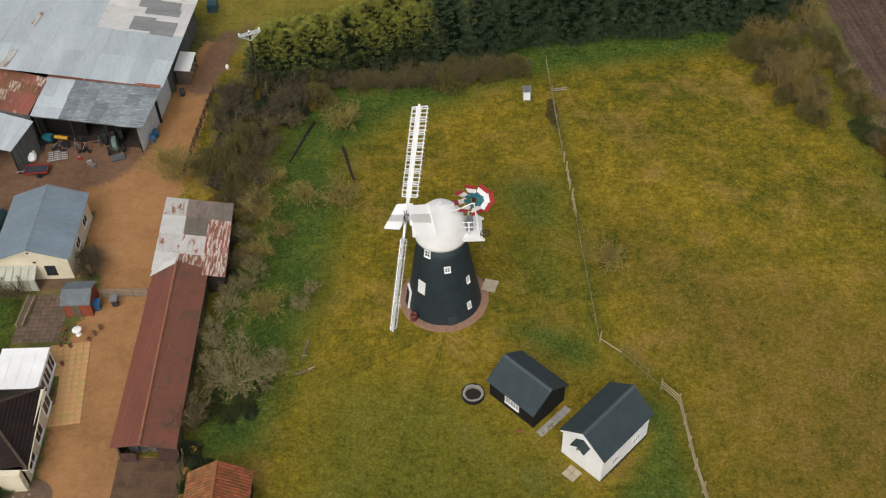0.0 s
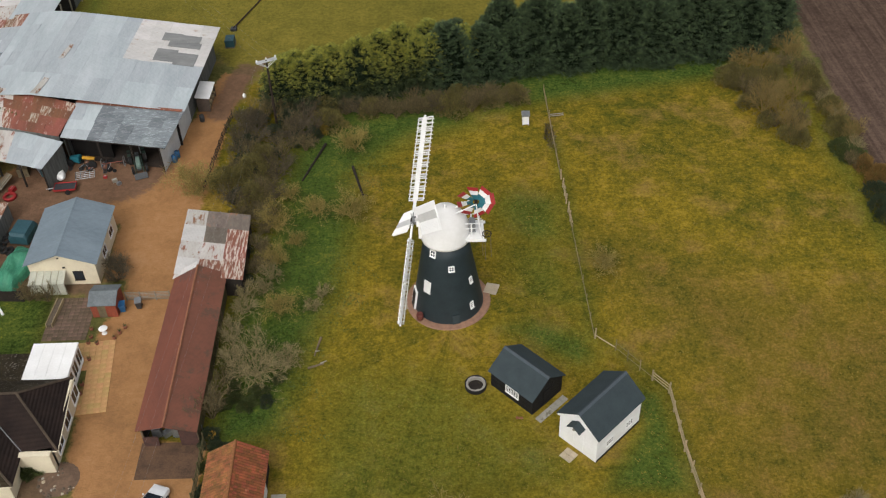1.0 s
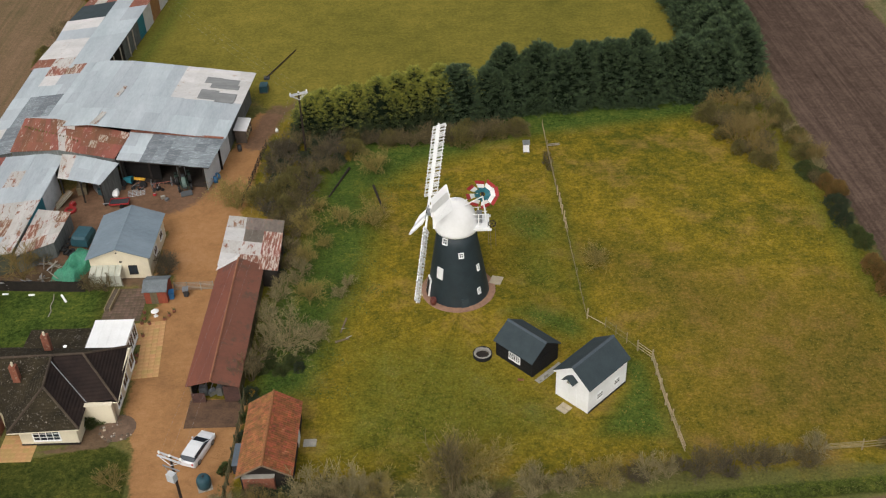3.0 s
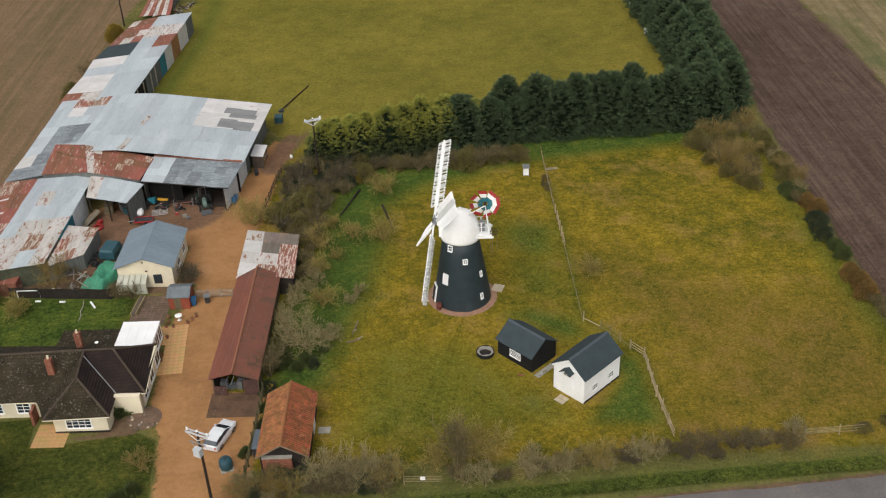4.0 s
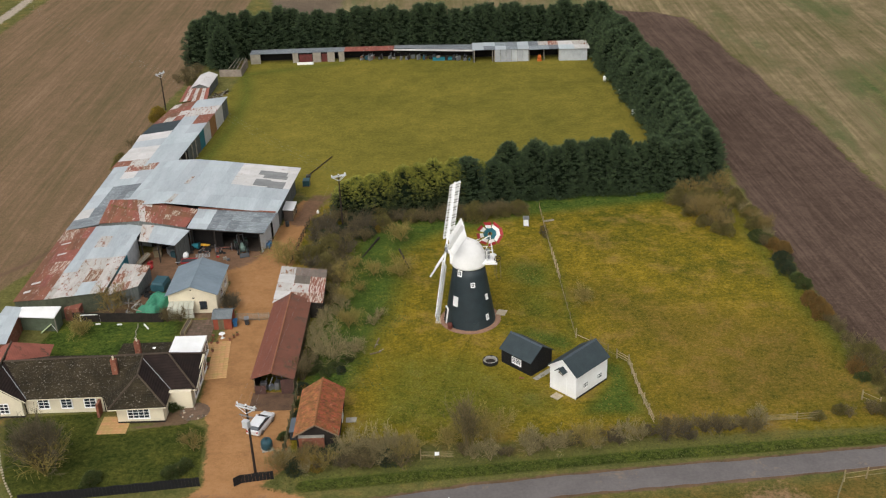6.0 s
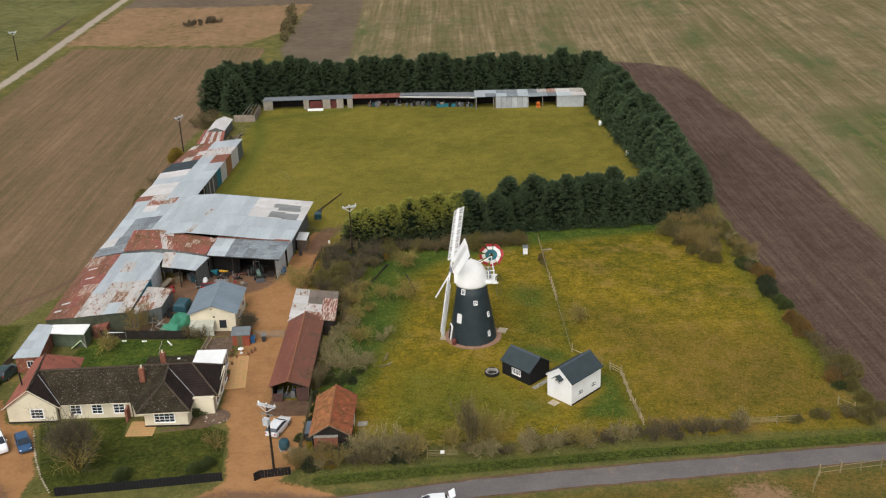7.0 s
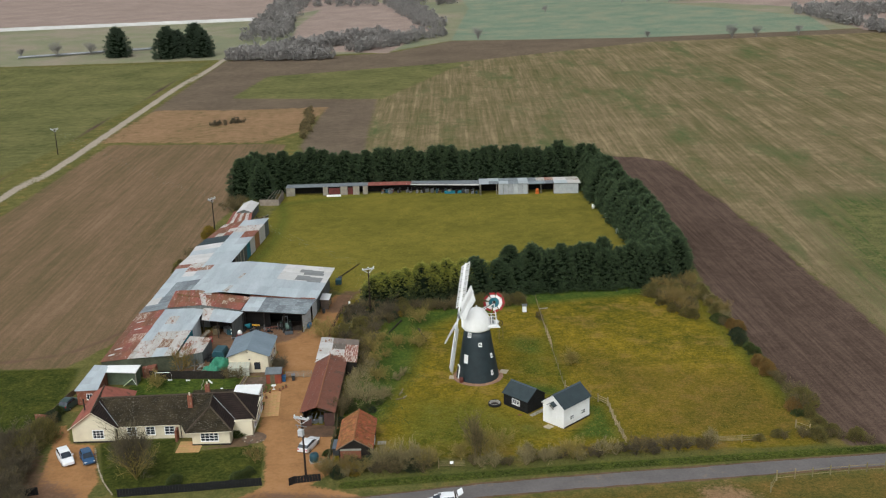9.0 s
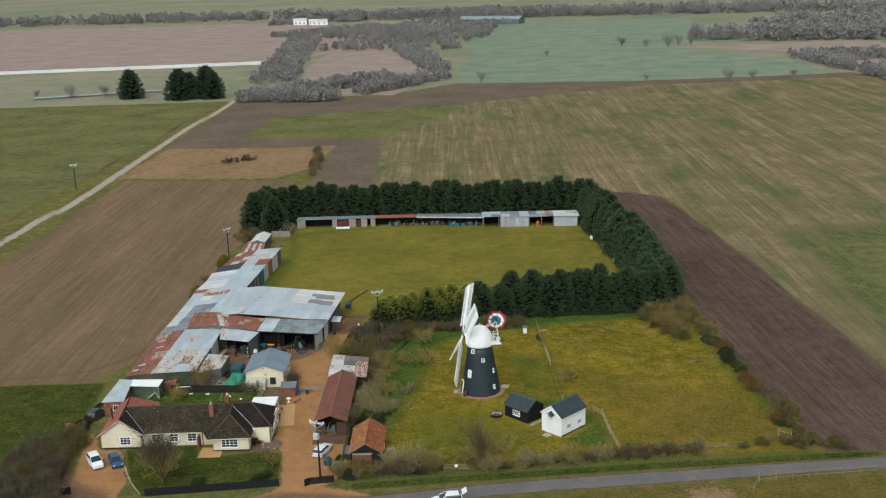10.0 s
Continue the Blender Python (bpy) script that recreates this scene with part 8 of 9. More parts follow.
# conifers: plume-shaped boughs of upswept sprays round a near-black core for inner shade
def conifer(seed, H, R, mat, tipmat, boughs=460, sprays=56, high=0.0, big=1.0):
    rng = np.random.default_rng(seed)
    z = H * (0.02 + 0.97 * ((np.arange(boughs) + rng.uniform(0, 1, boughs)) / boughs) ** 1.12)
    an = np.arange(boughs) * 2.4 + rng.uniform(-0.7, 0.7, boughs)
    prof = np.clip(1 - (z / H) ** 2.5, 0.015, 1) ** 0.9 * (0.84 + 0.16 * np.clip(z / (0.25 * H), 0, 1))
    r = R * prof * rng.uniform(0.7, 1.16, boughs)
    ax = np.stack([np.cos(an), np.sin(an), 0.15 + 1.1 * (z / H) ** 1.5], 1) + rng.normal(0, 0.22, (boughs, 3))
    ax /= np.linalg.norm(ax, axis=1)[:, None]
    flat = np.cross(ax, [0, 0, 1.0])
    flat /= np.linalg.norm(flat, axis=1)[:, None] + 1e-9
    size = big * (0.52 + 0.32 * prof) * rng.uniform(0.7, 1.5, boughs)
    base = np.stack([r * 0.74 * np.cos(an), r * 0.74 * np.sin(an), z - 0.15], 1)
    n = boughs * sprays
    k = np.repeat(np.arange(boughs), sprays)
    u = rng.uniform(0, 1, n) ** 0.8
    wide, lift = rng.normal(0, 1, n), rng.normal(0, 1, n)
    taper = (1.04 - u) ** 0.7
    up = np.cross(flat, ax)
    c = base[k] + ax[k] * (u * size[k] * 1.35)[:, None] + flat[k] * (wide * 0.22 * size[k] * taper)[:, None] + up[k] * (lift * 0.09 * size[k])[:, None]
    c[:, 2] -= 0.16 * size[k] * u ** 2
    d = ax[k] * 0.8 + flat[k] * (0.45 * np.sign(wide))[:, None]
    # Tips get the lighter colour, partly as highlight; high keeps them near the top
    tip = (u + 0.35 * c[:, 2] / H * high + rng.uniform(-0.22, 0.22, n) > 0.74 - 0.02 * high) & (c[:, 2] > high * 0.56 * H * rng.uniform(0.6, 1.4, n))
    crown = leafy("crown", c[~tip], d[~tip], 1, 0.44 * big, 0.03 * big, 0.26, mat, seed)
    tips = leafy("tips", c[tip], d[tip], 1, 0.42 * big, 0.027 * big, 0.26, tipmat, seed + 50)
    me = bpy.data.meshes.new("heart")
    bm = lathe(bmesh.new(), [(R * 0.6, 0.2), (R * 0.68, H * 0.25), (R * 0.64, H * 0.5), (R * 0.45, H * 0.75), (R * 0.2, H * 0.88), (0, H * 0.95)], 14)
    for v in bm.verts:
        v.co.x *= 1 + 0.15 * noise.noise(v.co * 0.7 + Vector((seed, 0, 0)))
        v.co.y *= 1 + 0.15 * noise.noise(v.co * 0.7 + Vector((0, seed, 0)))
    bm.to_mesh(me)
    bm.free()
    me.materials.append(CONIFERSHADE)
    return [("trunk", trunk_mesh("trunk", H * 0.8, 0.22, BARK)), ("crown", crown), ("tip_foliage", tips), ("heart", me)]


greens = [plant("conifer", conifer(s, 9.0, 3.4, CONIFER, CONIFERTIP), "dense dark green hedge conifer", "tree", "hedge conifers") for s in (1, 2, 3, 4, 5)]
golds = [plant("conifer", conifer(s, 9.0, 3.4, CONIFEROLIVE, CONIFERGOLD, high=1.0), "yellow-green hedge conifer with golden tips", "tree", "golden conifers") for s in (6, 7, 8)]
rnd = random.Random(42)


def line_of(pts, step):
    out = []
    for (x0, y0), (x1, y1) in zip(pts, pts[1:]):
        n = max(1, round(math.hypot(x1 - x0, y1 - y0) / step))
        out += [(x0 + (x1 - x0) * i / n, y0 + (y1 - y0) * i / n) for i in range(n)]
    return out + [pts[-1]]


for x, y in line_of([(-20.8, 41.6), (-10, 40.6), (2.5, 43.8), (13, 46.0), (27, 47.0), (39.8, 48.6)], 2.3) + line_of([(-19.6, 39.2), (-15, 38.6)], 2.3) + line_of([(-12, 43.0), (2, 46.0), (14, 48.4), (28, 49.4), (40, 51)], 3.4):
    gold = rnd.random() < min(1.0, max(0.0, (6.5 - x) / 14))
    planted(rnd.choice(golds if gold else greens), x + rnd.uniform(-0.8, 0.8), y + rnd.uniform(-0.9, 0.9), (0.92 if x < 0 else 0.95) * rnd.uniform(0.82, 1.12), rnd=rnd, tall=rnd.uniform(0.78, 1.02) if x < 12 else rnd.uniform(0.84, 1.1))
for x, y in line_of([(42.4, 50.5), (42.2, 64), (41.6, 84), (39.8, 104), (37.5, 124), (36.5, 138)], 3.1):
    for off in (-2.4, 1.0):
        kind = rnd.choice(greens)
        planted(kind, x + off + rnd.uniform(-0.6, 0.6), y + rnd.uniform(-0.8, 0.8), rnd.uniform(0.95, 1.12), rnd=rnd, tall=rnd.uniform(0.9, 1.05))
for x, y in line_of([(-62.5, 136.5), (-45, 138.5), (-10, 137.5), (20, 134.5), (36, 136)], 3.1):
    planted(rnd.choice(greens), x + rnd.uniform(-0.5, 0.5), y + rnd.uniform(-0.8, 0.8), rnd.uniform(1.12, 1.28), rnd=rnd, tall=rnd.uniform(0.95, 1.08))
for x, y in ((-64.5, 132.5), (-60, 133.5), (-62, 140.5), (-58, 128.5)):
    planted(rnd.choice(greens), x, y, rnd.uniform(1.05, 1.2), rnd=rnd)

# bare shrubs and trees
pale = [plant("bare_shrub", [("crown", twiggy("crown", s, 9, 3.0, 2.3, TWIGPALE, 4, 0.045, 4))], "pale leafless shrub of arching twigs", "shrub", "pale shrubs") for s in (11, 12, 13)]
brown = [plant("bare_shrub", [("crown", twiggy("crown", s, 11, 2.6, 1.7, TWIG, 4, 0.045, 3 + s % 2))], "brown leafless hedge shrub with fine twigs", "shrub", "brown shrubs") for s in (21, 22, 23, 24)]
darks = [plant("bare_shrub", [("crown", twiggy("crown", s, 12, 2.8, 1.9, TWIGDARK, 4, 0.05, 3 + s % 2))], "dark tangled leafless shrub", "shrub", "dark shrubs") for s in (31, 32, 33)]
ochre = [plant("bare_tree", [("crown", twiggy("crown", s, 8, 3.6, 2.3, TWIGOCHRE, 4, 0.05, 4, trunk=0.5))], "ochre-twigged leafless small tree", "tree", "ochre trees") for s in (41, 42)]
weep = plant("bare_tree", [("crown", twiggy("crown", 51, 18, 3.2, 4.6, TWIGPALE, 5, 0.065, 3, up=0.2, trunk=0.4, curl=0.22, droop=0.04))], "broad pale leafless apple tree", "tree")
tallb = plant("bare_tree", [("crown", twiggy("crown", 52, 6, 7.4, 1.7, TWIG, 4, 0.06, 4, up=0.9, trunk=0.8, curl=0.1))], "slim upright leafless young tree", "tree", "slim trees")


lichen = [plant("bare_tree", [("crown", twiggy("crown", s, 14, 3.4, 3.0, TWIGLICHEN, 5, 0.05, 3, up=0.15, trunk=0.3, curl=0.3))], "lichen-yellow leafless fruit tree with spreading twigs", "tree", "lichened trees") for s in (43, 44, 45)]


def bush_mesh(seed, R, H, mat, n=640, per=10, l=0.34, w=0.026):
    rng = np.random.default_rng(seed)
    an, cz = rng.uniform(0, 2 * math.pi, n), rng.uniform(-0.15, 1, n)
    rr = np.sqrt(np.clip(1 - cz ** 2, 0, 1)) * (1 + 0.22 * np.sin(2 * an + seed) + 0.15 * np.sin(5 * an + 3 * cz)) * rng.uniform(0.55, 1.0, n)
    c = np.stack([R * rr * np.cos(an), R * rr * np.sin(an), H * (0.12 + 0.88 * np.clip(cz, 0, 1)) * rng.uniform(0.75, 1, n)], 1)
    ax = np.stack([np.cos(an) * rr, np.sin(an) * rr, 0.4 + cz], 1)
    return leafy("foliage", c, ax, per, l, w, 0.5, mat, seed)


def bush_kind(seed, R, H, leaf, twig, label, group):
    return plant("bush", [("foliage", bush_mesh(seed, R, H, leaf)), ("crown", twiggy("crown", seed + 3, 9, H * 0.95, R * 0.9, twig, 3, 0.035, 4))], label, "bush", group)


evers = [bush_kind(s, 1.8, 2.2, LEAFDARK, TWIGDARK, "dark evergreen bush with small leaves", "evergreen bushes") for s in (61, 62)]
scrub = [bush_kind(s, 1.8, 2.4, LEAFBROWN, TWIG, "brown-green winter scrub bush", "scrub bushes") for s in (71, 72, 73)]
gold = [bush_kind(s, 1.5, 2.0, LEAFGOLD, TWIGOCHRE, "yellow flowering gorse-like winter bush", "yellow bushes") for s in (81,)]
rust = [bush_kind(s, 1.5, 2.0, LEAFRUST, TWIGOCHRE, "rust-orange winter hedge bush with clinging leaves", "rust bushes") for s in (85, 86)]
green = [bush_kind(s, 1.4, 1.3, LEAFGREEN, TWIG, "low rounded green garden bush", "green bushes") for s in (91, 92)]


def scatter(kinds, spots, s0=0.8, s1=1.2, jitter=0.6):
    for x, y in spots:
        planted(rnd.choice(kinds), x + rnd.uniform(-jitter, jitter), y + rnd.uniform(-jitter, jitter), rnd.uniform(s0, s1), rnd=rnd, tall=rnd.uniform(0.85, 1.15))


# beside the yard and behind the red barn
scatter(darks + darks + brown + scrub, [(-25.6, 29), (-23.2, 30.5), (-20.5, 31), (-18, 32), (-24.5, 26), (-22, 27.5), (-19.5, 28), (-17.5, 30), (-25.2, 22.5), (-22.8, 23.5), (-20.6, 24.5), (-24.5, 19.5), (-22.5, 20), (-20.5, 20.5),
                                        (-23.5, 33.5), (-20, 34.5), (-17, 35), (-14.5, 34.6), (-25, 34.5), (-16, 33), (-22.5, 36.5), (-19.8, 37.5), (-25.3, 31.5), (-21.5, 17), (-23.5, 17.5)], 0.9, 1.3)
scatter(brown + darks, [(-21.8, 25.5), (-19, 26), (-23, 28.5), (-18.2, 33.6), (-21, 22)], 0.9, 1.2)
scatter(scrub + brown, [(-12, 36.2), (-9, 36.3), (-6, 36.0), (-3, 36.3), (0, 36.6), (3, 36.8), (6, 37.2), (-14.5, 37), (-10.5, 37.5), (-4.5, 37.4), (1.5, 38), (8.5, 38.5), (-7.5, 37.4), (-1.5, 37.6), (5, 38.4)], 0.85, 1.1)
scatter(darks + brown + brown, line_of([(-15, 36.9), (-4, 36.4), (9, 38.2)], 0.95), 0.8, 1.08, 0.5)
scatter(brown + pale, [(-20.5, 14.5), (-20.0, 11.5), (-21.2, 8.6), (-21.6, 5.0), (-21.8, 2), (-21.5, -1.5), (-22, -4), (-22.2, -7), (-21.4, 12.5), (-20.3, 9.5)], 0.7, 0.95)
scatter(evers, [(-24.2, 30.6), (-21.2, 33.2), (-18.4, 31.4), (-24.4, 20.8), (-22.6, 24.6), (-21.4, 28.8), (-16.6, 32.4), (-23.2, 35.4), (-19.2, 34.8), (-23.8, 27.4)], 0.55, 0.85, 0.4)
scatter(evers + green, [(-22.4, 12.2), (-21.6, 6.8), (-21.9, 0.4), (-21.3, -5.6), (-20.4, -9.0), (-17.8, -9.2), (-22.6, -13.2)], 0.4, 0.6, 0.3)
planted(brown[0], -22.6, -10.8, 1.6, rnd=rnd)
planted(weep, -19.0, -6.0, 1.0, 40, rnd)
planted(weep, -16.2, -4.6, 0.55, 140, rnd)
for x, y, s in ((-14.0, 2.6, 0.6), (-18.9, 7.5, 0.8), (-19.4, 5.4, 0.7), (-13.4, 4.4, 0.55)):
    planted(rnd.choice(pale), x, y, s, rnd=rnd)
for x, y, s in ((-11.1, 29.2, 0.95), (-18.0, 20.4, 0.6), (-14.9, 17.4, 0.75), (-10.9, 16.8, 0.9), (-17.6, 2.2, 0.8), (-19.2, 15.2, 0.95), (-18.6, 9.6, 0.7), (-28.9, 21.6, 1.15), (-55.6, 2.3, 0.8), (16.2, 7.2, 0.75), (-16.8, 12.6, 0.5)):
    planted(rnd.choice(lichen), x, y, s, rnd=rnd)
scatter(brown + pale, [(-20.8, 24.4), (-19.8, 16.2), (-21.6, 20.8), (-23.0, 14.8), (-21.2, 38.4)], 1.0, 1.3, 0.3)
scatter(gold, [(-16.5, 35.8), (-15.2, 33.8)], 0.5, 0.7)
scatter(green, [(-20.6, -7.5), (-18.2, -8.6), (-16.8, -6.8), (-20.8, -2.6), (-19.6, -9.8), (-22.0, -9.4)], 0.4, 0.65)
scatter(evers + green, [(-21.4, -14.6), (-21.9, -16.6), (-22.2, -19.6), (-23.6, -23.4)], 0.4, 0.6, 0.3)
# roadside hedge
for x, y in line_of([(-22.8, -29.4), (-14, -28.8), (-8.0, -28.5)], 1.2) + line_of([(-22.8, -28.0), (-14, -27.2), (-8.6, -27.0)], 2.0) + line_of([(-2.0, -28.2), (4, -27.6), (11, -26.8), (17, -25.9), (22, -25.5), (28, -25.1), (33.8, -24.2)], 1.5):
    k = rnd.random()
    planted(rnd.choice(brown if k < 0.45 else pale if k < 0.6 else lichen if k < 0.65 else darks), x + rnd.uniform(-0.6, 0.6), y + rnd.uniform(-0.9, 0.9), rnd.uniform(0.55, 0.8) if x < -16 else rnd.uniform(0.8, 1.2) if x < -8 else rnd.uniform(0.5, 0.95), rnd=rnd)
for x, y, s in ((-22.6, -28.6, 0.95), (-15.4, -28.0, 1.25), (-13.0, -27.8, 1.2), (-10.4, -27.6, 1.35), (6.4, -26.6, 1.0), (17.1, -25.6, 1.0), (-8.2, -27.2, 0.9)):
    planted(rnd.choice(pale + pale + brown), x, y, s, rnd=rnd)
for x, y, s in ((11.6, -25.9, 0.9), (22.6, -24.6, 1.0), (24.8, -24.5, 0.95), (26.9, -24.5, 1.1), (28.8, -24.4, 0.9), (31.6, -24.2, 0.75), (9.0, -26.4, 0.7), (14.2, -26.0, 0.7), (19.6, -25.2, 0.75)):
    planted(rnd.choice(brown), x, y, s, rnd=rnd)
planted(lichen[1], 0.6, -25.2, 1.25, rnd=rnd)
planted(lichen[0], -3.6, -25.8, 0.8, rnd=rnd)
scatter(gold, [(-19.8, -28.8), (-19.0, -29.2)], 0.7, 0.85, 0.2)
planted(tallb, -1.4, -27.6, 1.15, rnd=rnd)
planted(tallb, -0.8, -27.4, 0.8, rnd=rnd)
scatter(ochre + gold, [(-19.9, -29.0), (-20.6, -29.4), (-23.4, -29.8)], 0.7, 0.9, 0.3)
# Dark bushes added in the hedge stand in for its dense shading
scatter(darks + evers, [(-13.6, -29.0), (-18.6, -29.4), (-16, -29.2), (-11, -28.8), (-21.6, -29.6), (-19, -28), (-14.6, -27.6), (-12, -27.4), (-16.8, -27.4)], 0.55, 0.8, 0.3)
scatter(brown + scrub, line_of([(41.5, -22.3), (47, -22), (53, -22.6), (57, -24)], 1.7), 0.45, 0.75)
# east boundary of the grass plot
scatter(scrub + ochre + ochre + brown, [(36.4, 41), (37.2, 38.5), (38.0, 36.2), (38.8, 33.4), (39.6, 31), (40.6, 29.4), (42, 29.2), (39, 39.5), (40.2, 36.5), (41, 33.5), (42.2, 31.6), (41.5, 39.5), (43, 36), (40.5, 42), (42.8, 42.5), (38.4, 42.6)], 0.95, 1.2, 0.5)
scatter(scrub, [(37.4, 35.6), (38.8, 31.4), (40.6, 28.6), (41.8, 28.2), (36.4, 39.4)], 0.6, 0.8, 0.3)
scatter(ochre + scrub + brown, [(44.6, 46.4), (45.2, 44.6), (45.6, 42.6), (46.2, 40.4), (46.6, 38.2), (46.9, 36), (47.2, 33.6), (47.4, 31.4), (47.5, 29.2), (47.6, 27), (44.0, 48.2)], 0.75, 1.05, 0.4)
scatter(pale, [(46.9, 34.8), (47.4, 31.8), (47.9, 26)], 0.6, 0.8, 0.3)
scatter(rust, [(47.9, 22.4), (48.6, 20.2), (48.1, 5.2), (48.9, 3.2), (49.2, 1.2)], 0.8, 1.0, 0.3)
scatter(evers, [(48.0, 18.0), (47.6, 15.8), (47.9, 13.8)], 0.6, 0.78, 0.2)
scatter(green, [(48.6, 11.4), (48.9, 10.0), (46.4, 26.6), (47.1, 24.6)], 0.8, 1.1, 0.2)
scatter(brown + ochre, [(49.6, -1), (49.8, -3.2), (50.2, -6), (46.7, 23.2)], 0.6, 0.85, 0.3)
scatter(brown + scrub, [(50.6, -9.4), (50.9, -11.6), (50.2, -12.6), (51.4, -10.6)], 1.15, 1.4, 0.3)
scatter(rust, [(49.2, -11.8), (48.9, -13.2)], 0.7, 0.9, 0.3)
scatter(green + scrub, [(49.6, -14.4), (50.4, -15.4), (51.4, -18), (52.4, -21), (51.6, -20.3)], 0.5, 0.8, 0.3)
dead = thing("brushwood_heap", pose(12.4, 30.6, 0), "long heap of brown cut brushwood by the fence", "brushwood")
o = new("crown", twiggy("crown", 95, 26, 0.5, 2.4, TWIGDARK, 3, 0.03, 4, up=0.0))
o.parent, o.scale = dead, (0.45, 1.7, 0.8)
# gardens
fan = plant("bare_tree", [("inner_crown", twiggy("inner_crown", 55, 17, 6.2, 4.6, TWIGLICHEN, 4, 0.08, 3, up=0.3, trunk=0.3, curl=0.15)), ("outer_crown", twiggy("outer_crown", 56, 24, 7.6, 3.4, TWIGDARK, 5, 0.07, 3, up=0.4, trunk=0.6, curl=0.2))],
            "broad leafless lawn tree, dark twigs over ochre limbs", "tree")
planted(fan, -50.55, -29.2, 1.05, 20, rnd)
planted(ochre[0], -34.0, -25.4, 0.8, rnd=rnd)
scatter(green, [(-44.6, -30.6), (-34.9, -29.2), (-34.0, -28.2), (-35.8, -29.8), (-38.5, -16.2)], 0.6, 0.95, 0.3)
scatter(darks, [(-35.8, 9.6), (-35.6, 8.2)], 0.9, 1.15, 0.3)
scatter(brown + darks + scrub, line_of([(-71.5, -34), (-71, -26), (-69.6, -18), (-69.5, -12.5)], 1.8), 1.0, 1.5, 1.2)
scatter(brown + darks, line_of([(-74.5, -34), (-73.5, -24), (-71.5, -14)], 2.4), 1.0, 1.4, 1.2)
scatter(evers + green, [(-69.6, -6.5), (-69.9, -9.2), (-70.4, -11.0)], 0.6, 0.9, 0.4)
scatter(brown + ochre, [(-53, 10.8), (-55.5, 11.2), (-51.6, 11.6), (-42.3, 5.4), (-44.0, 5.6)], 0.6, 0.95, 0.3)
planted(ochre[1], -52.6, 7.6, 1.25, rnd=rnd)
scatter(darks + darks + brown, line_of([(-68.6, -22), (-68.2, -28), (-67.4, -35), (-64, -41)], 1.5) + line_of([(-71, -18), (-71.5, -27), (-70, -37), (-67, -42)], 1.6), 1.2, 1.75, 0.9)
scatter(evers, [(-69.5, -24), (-70.6, -20), (-69, -31), (-71.5, -34), (-67.6, -37.5), (-73.5, -19)], 0.7, 1.0, 0.5)
scatter(darks, line_of([(-73.8, -20), (-74.2, -27), (-73, -36)], 2.0), 1.3, 1.7, 0.8)
# beside the field sheds
scatter(gold, [(-65.6, 91.4)], 1.3, 1.4, 0.2)
scatter(evers + scrub, [(-66.5, 66.5), (-67.0, 64.8), (-65.6, 67.8)], 0.8, 1.1, 0.3)
scatter(brown, [(-65.4, 78), (-66, 72), (-63.5, 118), (-65.2, 121), (-64, 124), (-66.5, 117.5), (-64.6, 114.4)], 1.0, 1.5, 0.6)

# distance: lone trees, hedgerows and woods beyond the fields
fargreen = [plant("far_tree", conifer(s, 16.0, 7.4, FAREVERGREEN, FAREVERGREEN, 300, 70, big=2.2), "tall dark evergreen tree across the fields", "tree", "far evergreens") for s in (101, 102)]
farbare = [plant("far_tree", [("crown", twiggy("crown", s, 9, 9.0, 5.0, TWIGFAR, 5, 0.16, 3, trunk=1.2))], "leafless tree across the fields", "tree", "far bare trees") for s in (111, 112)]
for x, y, s in ((-197, 463, 1.0), (-165, 450, 1.05), (-160, 455, 0.9), (-150, 455, 1.1), (-146, 452, 0.95)):
    planted(rnd.choice(fargreen), x, y, s, rnd=rnd)
for x, y, s in ((-236, 472, 1.0), (-217, 476, 0.9), (-258, 474, 0.6), (155.7, 456, 0.9), (171, 462, 0.7), (196.3, 466, 0.6), (12, 486, 0.8), (110, 470, 0.5), (65, 640, 0.6), (130, 700, 1.0), (165, 690, 1.2), (175, 700, 1.1), (185, 700, 0.9), (148, 690, 0.8)):
    planted(rnd.choice(farbare), x, y, s, rnd=rnd)


def woods(name, areas, seed, material, label, size=(3.0, 7.0)):
    """Far woodland as one mass of small twiggy clumps."""
    rng = np.random.default_rng(seed)
    C, A = [], []
    for x0, y0, x1, y1, half, n in areas:
        u = rng.uniform(0, 1, n)
        off = rng.uniform(-half, half, n)
        ex, ey = x1 - x0, y1 - y0
        l = math.hypot(ex, ey)
        x, y = x0 + ex * u - ey / l * off, y0 + ey * u + ex / l * off
        h = rng.uniform(*size, n)
        for k in range(30):
            an, q = rng.uniform(0, 6.28, n), rng.uniform(0, 1, n) ** 0.5
            zz = rng.uniform(0.05, 1, n)
            C.append(np.stack([x + q * np.cos(an) * h * 0.5 * (1.1 - zz * 0.6), y + q * np.sin(an) * h * 0.5 * (1.1 - zz * 0.6), zz * h], 1))
            A.append(np.stack([np.cos(an) * 0.5, np.sin(an) * 0.5, np.ones(n)], 1))
    me = leafy(name, np.concatenate(C), np.concatenate(A), 6, 1.5 * size[1] / 7, 0.3 * size[1] / 7, 0.7, material, seed)
    return tagged(new(name, me), label, "woodland", kind="stuff")


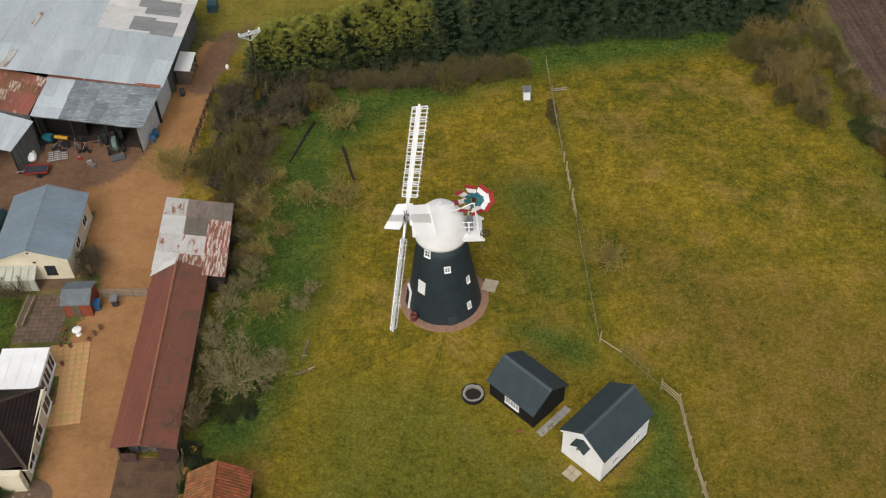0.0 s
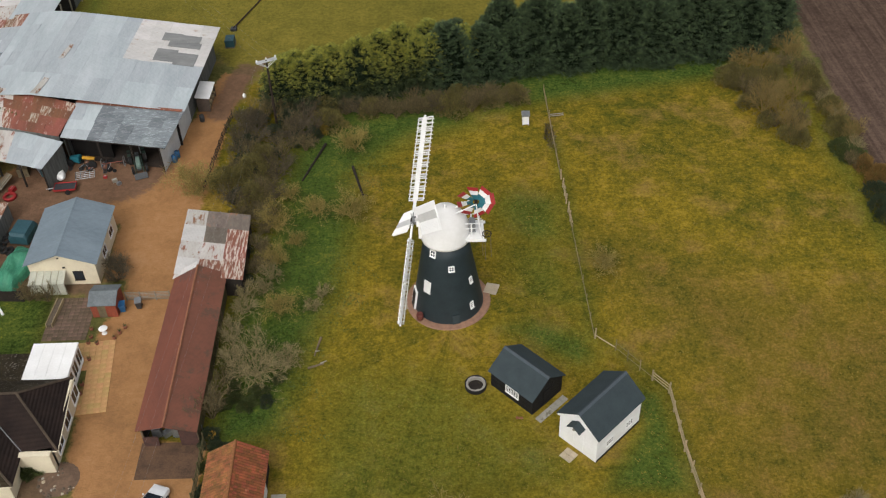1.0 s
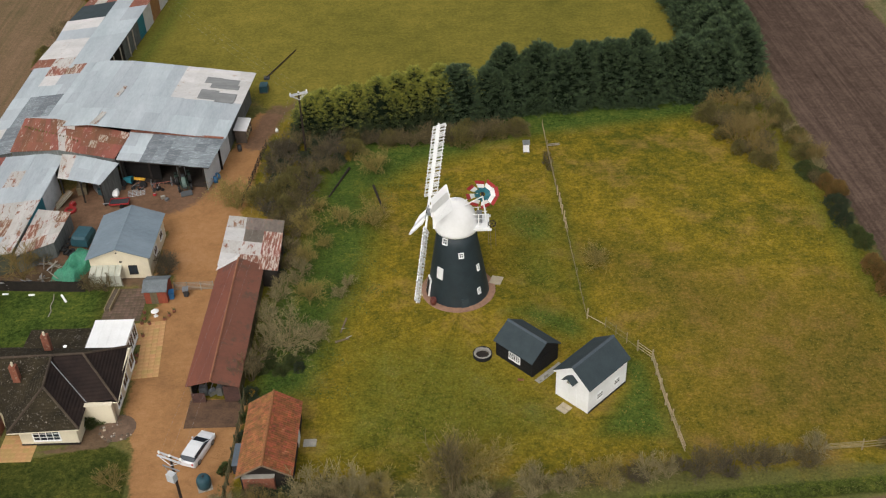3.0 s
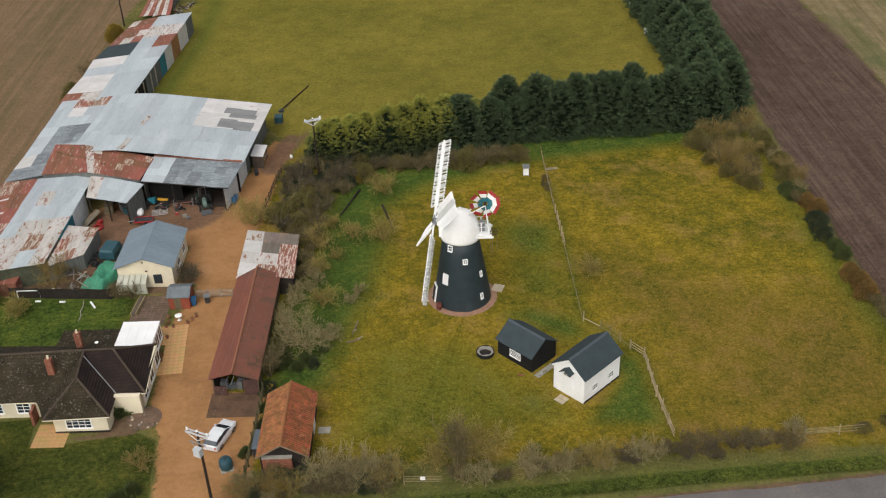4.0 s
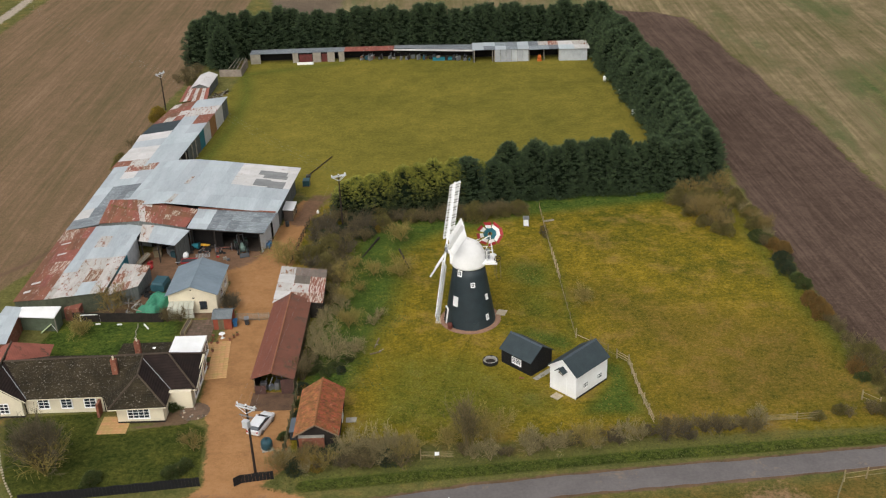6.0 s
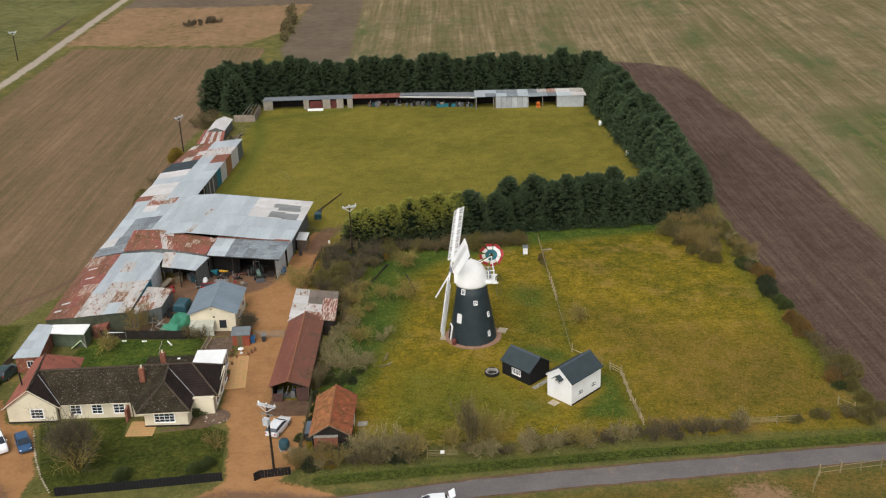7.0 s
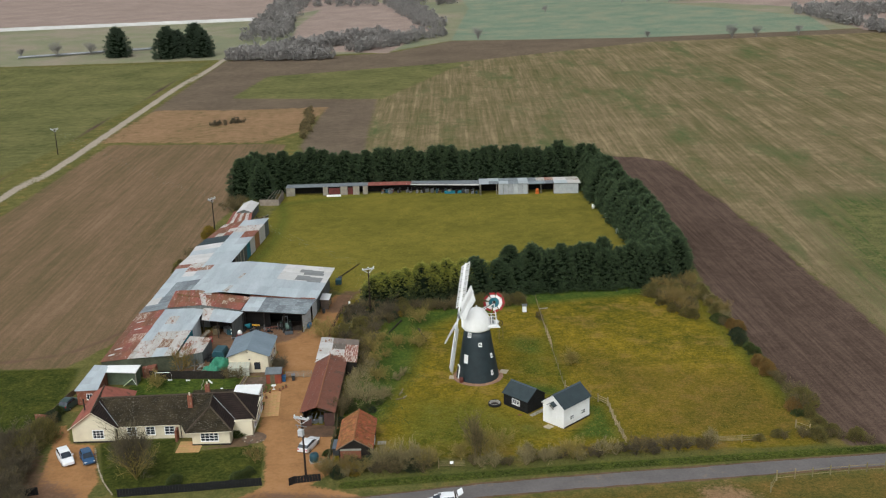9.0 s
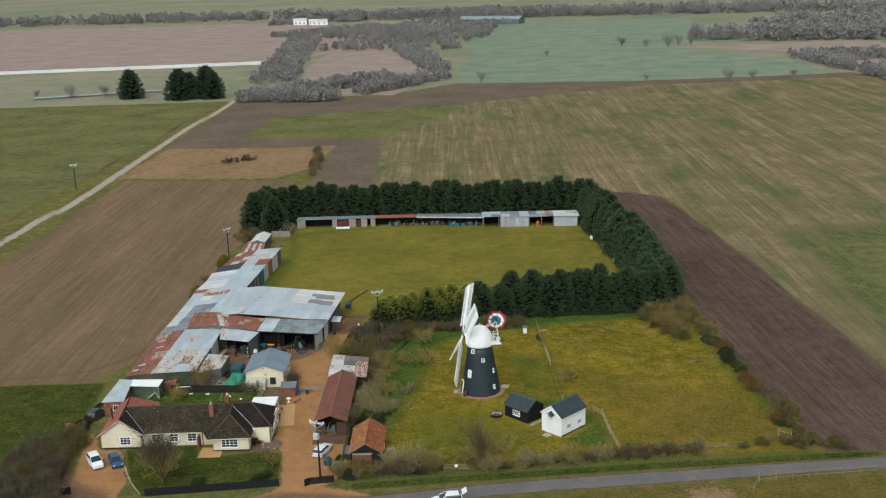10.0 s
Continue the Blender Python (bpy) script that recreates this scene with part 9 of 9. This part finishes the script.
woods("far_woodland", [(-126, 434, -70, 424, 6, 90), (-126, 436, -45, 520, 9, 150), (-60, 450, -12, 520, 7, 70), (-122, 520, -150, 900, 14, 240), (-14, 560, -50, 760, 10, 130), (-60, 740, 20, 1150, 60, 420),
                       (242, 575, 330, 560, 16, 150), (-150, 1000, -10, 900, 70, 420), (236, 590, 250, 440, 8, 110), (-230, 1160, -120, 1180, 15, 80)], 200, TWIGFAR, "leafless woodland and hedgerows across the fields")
woods("far_treeline", [(-200, 1250, 420, 1120, 40, 520), (200, 760, 480, 700, 30, 260), (300, 890, 520, 740, 60, 420), (420, 1120, 700, 900, 60, 300), (-700, 1350, -200, 1300, 40, 220)], 201, TWIGFAR, "far treeline along the horizon with haze in its colour", (6, 12))
woods("far_scrub", [(-64, 270, -57, 236, 1.5, 10), (-59, 240, -57, 205, 1.5, 12)], 202, TWIG, "brown scrub along the rough field", (1.8, 3.6))
woods("far_brush", [(-97, 241, -85, 247, 2.5, 26)], 203, TWIGDARK, "dark brush heap in the rough field", (0.8, 2.0))
# polytunnel, far houses, pipe
poly = thing("polytunnel", pose(-420, 632, 0, 0, 0, 5.2), "long white plastic crop tunnel", "polytunnel")
bm = bmesh.new()
rows = []
for i in range(55):
    x = i * 5.0
    rows.append([bm.verts.new((x, -2.2 * math.cos(a), 2.3 * math.sin(a) * (1 + 0.05 * math.sin(i * 1.7)))) for a in np.linspace(0, math.pi, 9)])
for p, q in zip(rows, rows[1:]):
    for i in range(8):
        bm.faces.new((p[i], q[i], q[i + 1], p[i + 1])).smooth = True
part("cover", bm, SHEETWHITE, poly)
part("end_frame", tubed((270, -2.2, 0), (270, 2.2, 0), 0.1, 0.1, 5), METAL, poly)
for x, y, w, d, h, lb in ((-190, 1150, 16, 8, 5, "white far farmhouse among trees"), (-174, 1146, 10, 7, 4, "white far farm building among trees"), (-165, 1135, 20, 9, 4, "pale far barn among trees")):
    hs_ = gabled("far_house", pose(x, y, 0, 0, 0, 8), w, d, h, h + 2.5, WHITE, SHEETWHITE, lb, "house", over=0.3)
    for k in (-0.3, 0.0, 0.3):
        window(hs_, pose(w * k, -d / 2 - 0.03, 1.5), 1.4, 1.5, 2, 1, DARKTIMBER)
gabled("far_barn", pose(38, 1060, 0, 0, 0, -27), 74, 16, 5, 8, GREYBOARD, SHEETDARK, "long grey far barn", "barn")
pipe = thing("canal_pipe", pose(-258, 469.5, 0), "long pale pipe beside a far hedge", "pipe")
part("pipe", tubed((0, 0, 1.0), (74, 23, 1.0), 0.7, 0.7, 8), METAL, pipe)
part("support", boxed(-0.5, -0.5, 0, 0.5, 0.5, 0.5), CONCRETE, pipe)


# rough grass: tufts over the two plots round the mill
def tufts(name, n, box_, seed, mats, keep, h=0.17):
    rng = np.random.default_rng(seed)
    x, y = rng.uniform(box_[0], box_[2], n), rng.uniform(box_[1], box_[3], n)
    ok = keep(x, y)
    x, y = x[ok], y[ok]
    c = np.stack([x, y, np.zeros_like(x)], 1)
    me = leafy(name, c, np.tile([0, 0, 1.0], (len(c), 1)), 3, h, 0.045, 1.0, mats, seed)
    return tagged(new(name, me), "tufts of rough olive winter grass", "grass", kind="stuff")


def clear_of(x, y):
    ok = ((x + 0.3) ** 2 + (y - 3.85) ** 2 > 4.6 ** 2) & ((x - 6.9) ** 2 + (y + 8.6) ** 2 > 3.6 ** 2) & ((x - 13.1) ** 2 + (y + 13.7) ** 2 > 4.0 ** 2)
    return ok & (y > -23.5 + 0.02 * x) & ((x > -14.5) | (y > -14)) & (x < 47 + 0.04 * (20 - y)) & (y < 37.5 + 0.1 * (x - 10))


GRASSBLADE = surface("grass_blades", (0.22, 0.165, 0.026), (0.13, 0.11, 0.018), 0.15, 2.0, 0.9, island=0.25, bump=0.0)
GREENBLADE = surface("green_grass_blades", (0.085, 0.115, 0.022), (0.045, 0.07, 0.013), 0.15, 2.0, 0.9, island=0.4, bump=0.0)
VERGEBLADE = surface("verge_blades", (0.12, 0.12, 0.025), (0.05, 0.065, 0.014), 0.15, 2.0, 0.9, island=0.3, bump=0.0)
tufts("grass_tufts", 13000, (-20, -25, 54, 44), 301, GRASSBLADE, lambda x, y: clear_of(x, y) & (x > -9 + 0.1 * y + 2.6 * np.sin(0.31 * y) + 2.2 * np.sin(1.3 * y + x)) & (y < 29 + 0.17 * (x - 12) + 1.5 * np.sin(0.7 * x) + np.sin(2.1 * x)))
tufts("green_tufts", 9000, (-23, -14, 2, 34), 302, GREENBLADE, lambda x, y: clear_of(x, y) & (x < -12 + 0.1 * y + 2.6 * np.sin(0.31 * y) + 2.2 * np.sin(1.3 * y + x)))
tufts("verge_grass", 7000, (-24, -33.5, 60, -24), 303, VERGEBLADE, lambda x, y: (y > -31.9 + 0.1 * x) & (y < -25))
